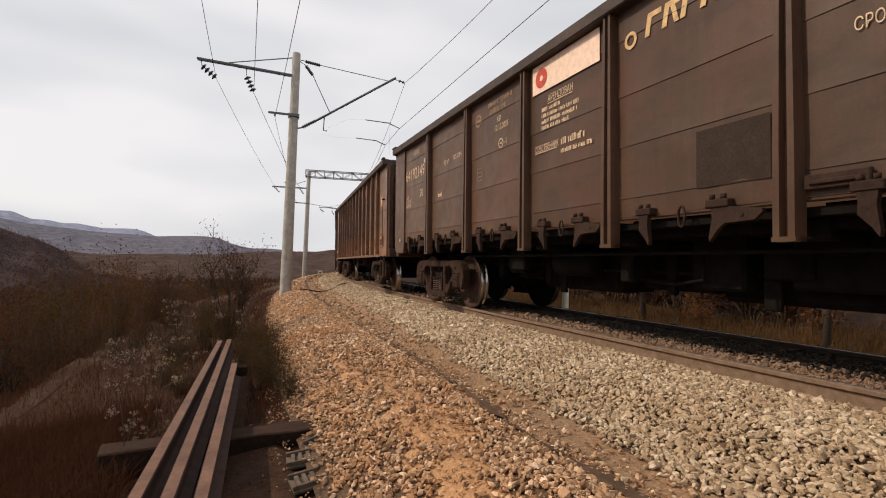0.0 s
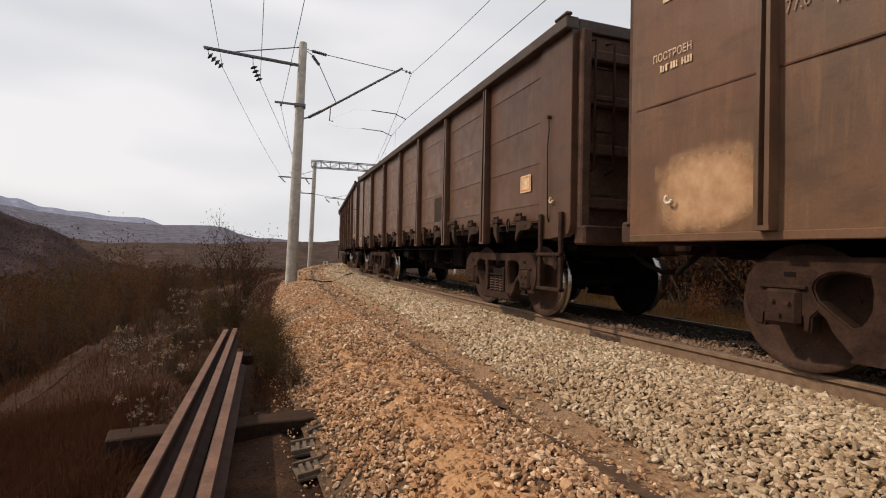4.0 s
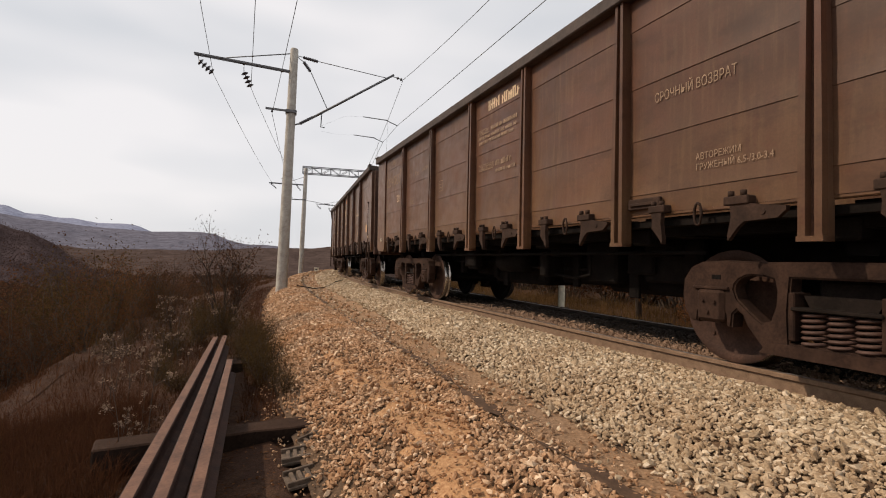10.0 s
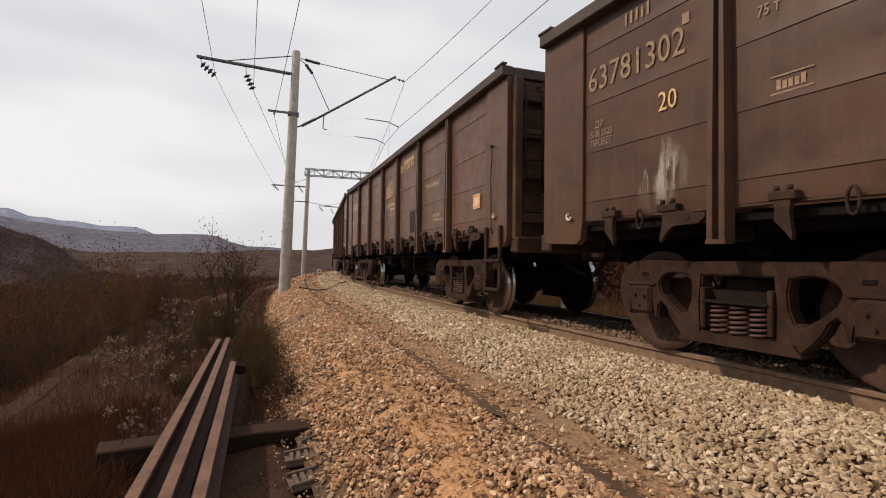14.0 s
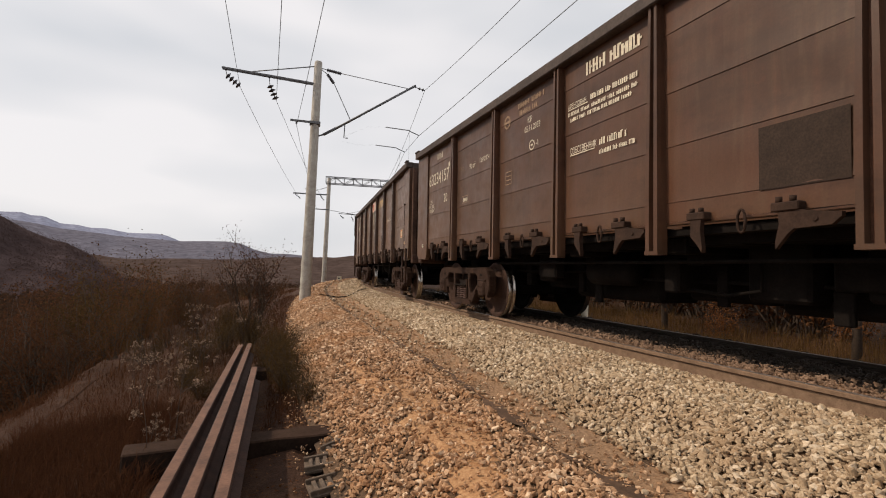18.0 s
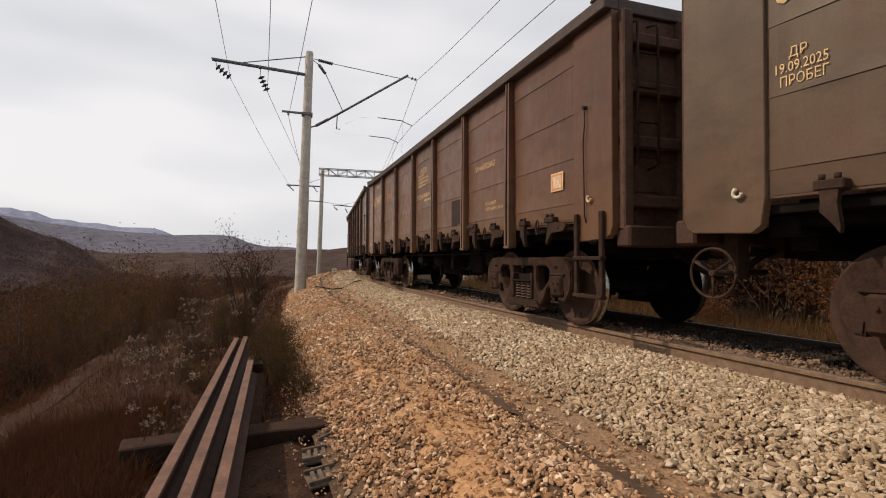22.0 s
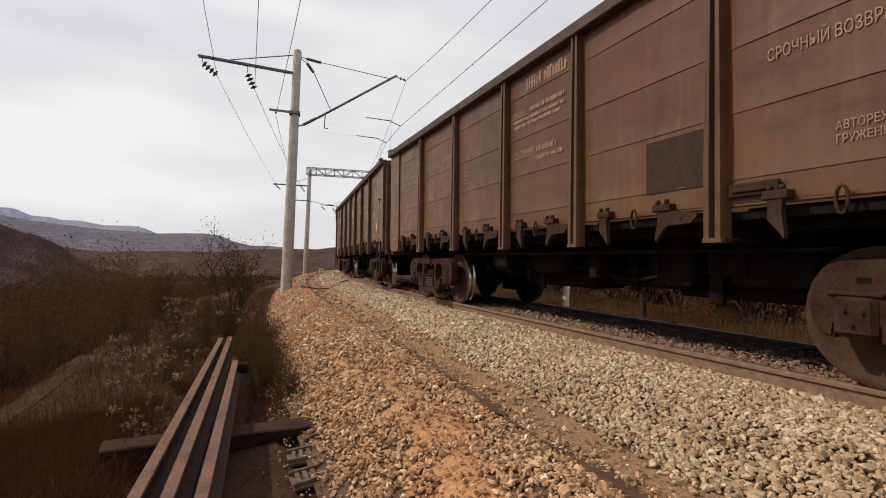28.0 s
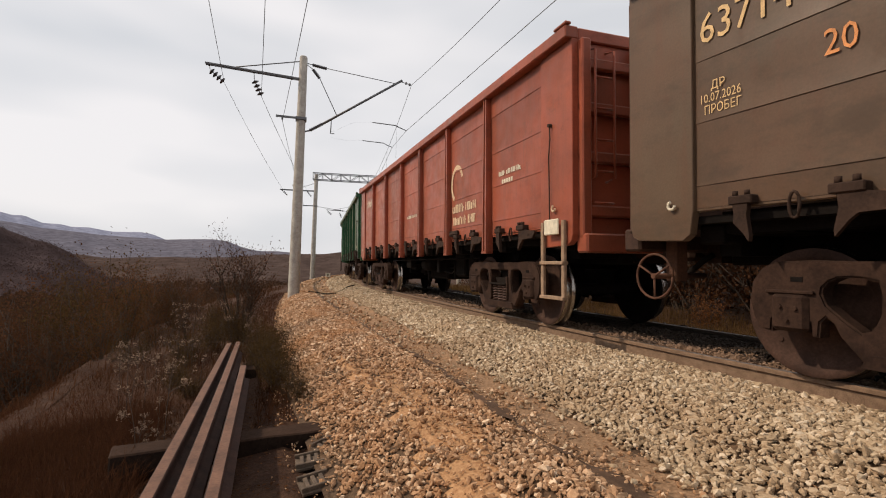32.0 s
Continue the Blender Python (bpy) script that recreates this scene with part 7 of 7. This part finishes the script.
def litter():
    """Fallen leaves and bark crumbs on the bare soil by the timbers."""
    n = 2600
    x, y = rng.uniform(-1.6, 1.0, n), rng.uniform(1.4, 6.5, n)
    z = ground_z(x, y) - np.where(left_of(x, y) < 3.5, 0.07, 0) + 0.012
    v, f = leaf_cloud(np.stack([x, y, z], 1), 0.035)
    v = v.reshape(-1, 4, 3)
    v[:, :, 2] = z[:, None] + (v[:, :, 2] - z[:, None]) * 0.35
    return tagged(new("leaf_litter", fast_mesh("leaf_litter", v.reshape(-1, 3), f, M_RUSSET)), "fallen russet leaves and crumbs on bare soil", "leaf litter", kind="stuff")


def footpath():
    ss, ls = np.arange(3, 26, 0.35), np.linspace(6.13, 6.42, 5)
    S, L = [a.ravel() for a in np.meshgrid(ss, ls, indexing="ij")]
    L = L + 0.25 * np.array([noise.noise((s * 0.35, l * 0.4, 3)) for s, l in zip(S, L)])
    x, y, a = (np.interp(S, LINE[:, 0], LINE[:, i]) for i in (1, 2, 3))
    x, y = x - L * np.cos(a), y + L * np.sin(a)
    k = len(ls)
    i, j = np.meshgrid(np.arange(len(ss) - 1), np.arange(k - 1), indexing="ij")
    q = (i * k + j).ravel()
    return tagged(new("footpath", fast_mesh("footpath", np.stack([x, y, ground_z(x, y) + 0.012], 1), np.stack([q, q + k, q + k + 1, q + 1], 1)[:, ::-1], M_SOIL, True)), "trodden brown footpath along the slope", "path", kind="structure")


footpath()
litter()

# beyond the train
bank = lambda n, l0, l1: (lambda s, l: (lambda x, y, a: (x - l * np.cos(a), y + l * np.sin(a)))(*[np.interp(s, LINE[:, 0], LINE[:, i]) for i in (1, 2, 3)]))(rng.uniform(-6, 40, n), rng.uniform(l0, l1, n))
grass("verge_grass", 42000, lambda n: bank(n, -10.0, -4.2), 0.36, 0.006, M_GOLD, "yellowing grass on the verge beyond the track")
FAR_BUSH = [(shrub(2.2, 0.9, 9, 1500, 0.12, M_FIRE, 41), "orange autumn bush beyond the track"), (shrub(3.2, 0.9, 10, 1700, 0.12, M_OLIVE, 42), "olive-brown thicket beyond the track"), (shrub(3.4, 0.8, 10, 1700, 0.14, M_DRY, 43), "dark thicket beyond the track")]
seen = set()
spots = [(0, 13.9, 7.4, 0.7), (0, 15.2, 9.0, 0.7), (0, 13.2, 10.6, 0.45)]
for k in range(95):
    s, l = float(rng.uniform(-4, 40)), float(rng.uniform(-18, -9.6))
    p = beside(s, l)
    spots.append((int(rng.choice([1, 2], p=[0.3, 0.7])), p.x, p.y, float(rng.uniform(0.75, 1.15))))
for k, x, y, sc in spots:
    plant(FAR_BUSH[k][0], x, y, sc, 0.1, float(rng.uniform(0, 360)), FAR_BUSH[k][1], "shrub", "thickets beyond the track", k not in seen)
    seen.add(k)


def young_tree(seed):
    w = thing("young_tree")
    r = random.Random(seed)
    bm = bmesh.new()
    tube(bm, [(0, 0, -0.3), (0.1, 0.05, 1.2), (0.05, 0.2, 2.6), (0.2, 0.3, 4.2)], [0.11, 0.09, 0.07, 0.03], 8)
    part("trunk", bm, M_TWIG, w, "dark slender trunk")
    bm = bmesh.new()
    tips = []
    for k in range(16):
        z = r.uniform(0.9, 4.0)
        a = r.uniform(0, 6.28)
        p = Vector((0.1, 0.15, z))
        q = p + Vector((math.cos(a), math.sin(a), 0.6)) * r.uniform(0.5, 1.3)
        m = p.lerp(q, 0.5) + Vector((0, 0, -0.06))
        tube(bm, [p, m, q], [0.028, 0.018, 0.006], 5, caps=False)
        tips += [m, q]
    part("branching", bm, M_TWIG, w)
    t = np.array([tuple(p) for p in tips])
    v, f = leaf_cloud(t[rng.integers(0, len(t), 1300)] + rng.normal(0, 0.28, (1300, 3)), 0.12)
    part("crown", fast_mesh("crown", v, f, M_RUSSET), None, w)
    return w


TREE = young_tree(51)
for k, (x, y) in enumerate(((11.6, 6.2), (12.6, 12.0), (13.5, 17.0))):
    plant(TREE, x, y, 0.9 + 0.06 * k, 0.0, 80.0 * k, "slender young tree with russet leaves beyond the track", "tree", "young trees beyond the track", k == 0)

post = thing("marker_post")
part("shaft", lathe(bmesh.new(), [(-0.5, 0.085), (0.6, 0.08), (0.7, 0.05), (0.72, 0.005)], "z", 14), M_WHITE, post, "white-painted concrete shaft")
part("band", lathe(bmesh.new(), [(0.36, 0.083), (0.362, 0.086), (0.46, 0.086), (0.462, 0.083)], "z", 14), M_FRAME, post, "dark band")
post.matrix_world = pose(7.75, 9.86, 0.0)
tagged(post, "white concrete marker post beside the far rail", "marker post")

board = thing("marker_board")
part("peg", box(bmesh.new(), -0.03, 0.03, -0.03, 0.03, -0.5, 0.1, 0.004), M_TIMBER, board)
part("panel", box(bmesh.new(), -0.2, 0.2, -0.05, -0.03, 0.02, 0.36, 0.006), M_WHITE, board, "white-painted panel")
part("worn_line", box(bmesh.new(), -0.1, 0.08, -0.056, -0.05, 0.14, 0.24), M_FRAME, board)
board.matrix_world = track_pose(44.5, 2.25, -0.3)
tagged(board, "small white marker board on the gravel shoulder", "marker board")

# ---- the far woods and hills ----
M_WOODS = leaf_material("far_autumn_woods", (0.045, 0.027, 0.019), (0.058, 0.035, 0.023), (0.074, 0.045, 0.029))


# leaf colours with the distance haze mixed in
M_HAZY = leaf_material("hazy_hill_woods", (0.053, 0.037, 0.0355), (0.06, 0.0415, 0.039), (0.067, 0.046, 0.042))


def woods():
    """Thousands of far crowns, each a loose clump of leaves, as one mass."""
    n = 5200
    d = np.exp(rng.uniform(math.log(60), math.log(900), n))
    a = np.radians(rng.uniform(-32, 17, n))
    x, y = d * np.sin(a), d * np.cos(a)
    l = left_of(x, y)
    k = (l > 30) & (np.degrees(a) < 6.5)
    x, y, d = x[k], y[k], d[k]
    z = ground_z(x, y)
    h = rng.uniform(2.0, 5.5, len(x)) * np.clip(d / 120, 0.6, 1.6)
    per = 26
    c = np.stack([x, y, z + h * 0.45], 1)[:, None, :] + rng.normal(0, 1, (len(x), per, 3)) * (h * 0.3)[:, None, None]
    c = c.reshape(-1, 3)
    m = len(c)
    shape = np.array([(-0.5, 0, 0), (0, -0.35, 0.12), (0.5, 0, 0), (0, 0.35, 0.12)])
    s = np.repeat(h * 0.3, per) * rng.uniform(0.6, 1.3, m)
    v = (np.einsum("nij,kj->nki", turns(m), shape) * s[:, None, None] + c[:, None, :]).reshape(-1, 3)
    return tagged(new("far_woods", fast_mesh("far_woods", v, np.arange(4 * m).reshape(m, 4), M_WOODS)), "brown autumn woods filling the valley", "woods", kind="stuff")


def hill_material(name, a, b):
    m = Mat(name, 1.0, 0, 0.0)
    c = m.mix(m.ramp(m.noise(0.004, 8, 0.65, None, False), (0.38, 0), (0.64, 1)), a, b)
    c = m.mix(0.38, c, m.ramp(m.noise(0.03, 8, 0.75, None, False), (0.36, 0), (0.64, 1)), "SOFT_LIGHT")
    m.colour(c)
    return m.bump(m.noise(0.05, 6, 0.7, None, False), 0.1, 8.0).mat


def hill(name, near, far, crest, material, label, low=-40.0, rough=1.0, a0=-60, a1=40):
    """A ridge whose crest stands at given degrees above the eye, by bearing; it slopes down towards the valley."""
    A = np.arange(a0, a1 + 0.01, 0.35)
    top = np.interp(A, [c[0] for c in crest], [c[1] for c in crest])
    top = top + rough * np.array([0.12 * noise.noise((a * 0.35, near * 0.001, 2)) + 0.05 * noise.noise((a * 1.7, near * 0.002, 7)) + 0.02 * noise.noise((a * 6.0, 3.0, 7)) for a in A])
    rows = 9
    v, f = [], []
    for i, (a, t) in enumerate(zip(A, top)):
        zt = EYE[2] + far * math.tan(radians(t))
        for r in range(rows + 3):
            q = min(r, rows) / rows
            d = near + (far - near) * q if r <= rows else far * (1 + 0.15 * (r - rows))
            z = low + (zt - low) * (q ** 1.25) if r <= rows else zt + (low - zt) * 0.5 * (r - rows)
            if 0 < r < rows:
                z += (far - near) * 0.009 * noise.noise((a * 0.5, r * 0.9, near))
            v.append((d * math.sin(radians(a)), d * math.cos(radians(a)), z))
    k = rows + 3
    for i in range(len(A) - 1):
        for r in range(k - 1):
            f.append((i * k + r, i * k + r + 1, (i + 1) * k + r + 1, (i + 1) * k + r))
    return tagged(new(name, fast_mesh(name, v, np.array(f)[:, ::-1], material, True)), label, "hills", kind="structure")


SHOULDER = [(-60, 6.5), (-30, 5.6), (-24, 4.7), (-19.6, 3.3), (-18.6, 2.7), (-17.7, 2.15), (-16, 1.5), (-15.2, 1.38), (-14.1, 0.85), (-13.2, 0.35), (-12.5, -0.4), (-10.5, -1.7), (-7, -2.6), (40, -3)]
# haze is mixed into the ridges' base colours, bluer and paler with distance
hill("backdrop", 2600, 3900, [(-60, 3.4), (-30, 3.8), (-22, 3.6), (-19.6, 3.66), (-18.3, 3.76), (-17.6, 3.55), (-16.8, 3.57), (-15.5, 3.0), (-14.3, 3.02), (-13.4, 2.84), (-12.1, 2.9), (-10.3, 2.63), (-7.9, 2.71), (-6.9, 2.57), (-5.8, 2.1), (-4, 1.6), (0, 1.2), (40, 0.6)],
     hill_material("haze_blue_far_ridge", (0.205, 0.218, 0.288), (0.215, 0.228, 0.298)), "distant mountain ridge, pale blue-grey with haze in its colour", rough=0.35)
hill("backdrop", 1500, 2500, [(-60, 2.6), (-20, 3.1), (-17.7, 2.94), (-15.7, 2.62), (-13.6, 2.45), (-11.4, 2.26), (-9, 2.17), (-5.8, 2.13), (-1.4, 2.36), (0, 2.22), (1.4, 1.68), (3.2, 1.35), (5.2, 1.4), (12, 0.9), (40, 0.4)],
     hill_material("haze_grey_brown_ridge", (0.113, 0.11, 0.135), (0.123, 0.118, 0.143)), "hazy grey-brown wooded hills across the valley", rough=0.35)
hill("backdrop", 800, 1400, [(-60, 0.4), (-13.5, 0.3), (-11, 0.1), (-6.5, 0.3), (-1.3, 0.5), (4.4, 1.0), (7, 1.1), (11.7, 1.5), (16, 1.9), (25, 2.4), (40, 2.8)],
     hill_material("haze_brown_wooded_ridge", (0.062, 0.045, 0.04), (0.07, 0.05, 0.043)), "brown wooded hillside beyond the line")
hill("backdrop", 330, 520, SHOULDER, hill_material("haze_dark_wooded_shoulder", (0.056, 0.041, 0.041), (0.063, 0.046, 0.045)), "dark brown wooded shoulder of the near hill", -30.0, 0.6)


def hill_woods():
    """Loose crowns on the near shoulder, after its slope."""
    n = 3400
    a, q = rng.uniform(-34, -6, n), rng.uniform(0.05, 1.0, n)
    crest = np.interp(a, [c[0] for c in SHOULDER], [c[1] for c in SHOULDER])
    d = 330 + 190 * q
    z = -30 + (EYE[2] + 520 * np.tan(np.radians(crest)) + 30) * q ** 1.25
    c = np.stack([d * np.sin(np.radians(a)), d * np.cos(np.radians(a)), z], 1)
    per = 26
    p = (c[:, None, :] + rng.normal(0, 1, (n, per, 3)) * np.array([2.3, 2.3, 1.7])).reshape(-1, 3)
    m = len(p)
    shape = np.array([(-0.5, 0, 0), (0, -0.35, 0.12), (0.5, 0, 0), (0, 0.35, 0.12)])
    v = (np.einsum("nij,kj->nki", turns(m), shape) * (0.75 * rng.uniform(0.6, 1.3, m))[:, None, None] + p[:, None, :]).reshape(-1, 3)
    return tagged(new("hill_woods", fast_mesh("hill_woods", v, np.arange(4 * m).reshape(m, 4), M_HAZY)), "dark autumn woods on the hill's shoulder", "woods", kind="stuff")


woods()
hill_woods()


# ---- movement ----
RUN = [(0, -74.05), (1, -61.67), (2, -49.2), (3, -37.0), (6, 0.0), (7, 12.5), (8, 25.0), (9, 37.2), (10, 49.7), (11, 61.9), (12, 74.38), (13, 86.92), (16, 124.25), (17, 136.5), (18, 149.0), (19, 161.6), (20, 173.88),
       (21, 186.36), (22, 198.6), (23, 211.15), (24, 223.65), (25, 236.0), (28, 273.4), (29, 286.0), (30, 298.55), (31, 310.85), (32, 323.35)]
RT, RS = np.array([r[0] for r in RUN], float), np.array([r[1] for r in RUN])


def travelled(t):
    return float(np.interp(t, RT, RS))


def wagon_pose(s):
    """A wagon's pose with its bogies on the line; s is its middle."""
    (ax, ay, _), (bx, by, _) = rail_at(s + 4.325), rail_at(s - 4.325)
    a = math.atan2(ax - bx, ay - by)
    return pose((ax + bx) / 2, (ay + by) / 2, 0, 0, 0, -math.degrees(a)) @ pose(0, 0, 0, 0, CANT, 0) @ pose(HALF_GAUGE, 0, 0)


def motions():
    first = None
    for i, w in WAGONS.items():
        walk(w, [(k / 4, wagon_pose(0.209 + 13.92 * i - travelled(k / 4))) for k in range(129)])
        for bogie in w.children:
            for axle in bogie.children:
                if not axle.name.startswith("wheelset"):
                    continue
                if first is None:
                    first = axle
                    walk(axle, [(k / 30, pose(0, 0, 0, math.degrees(travelled(k / 30) / 0.4785), 0, 0)) for k in range(961)])
                else:
                    axle.rotation_mode = "QUATERNION"
                    keys = axle.animation_data_create()
                    keys.action = first.animation_data.action
                    keys.action_slot = first.animation_data.action_slot


motions()
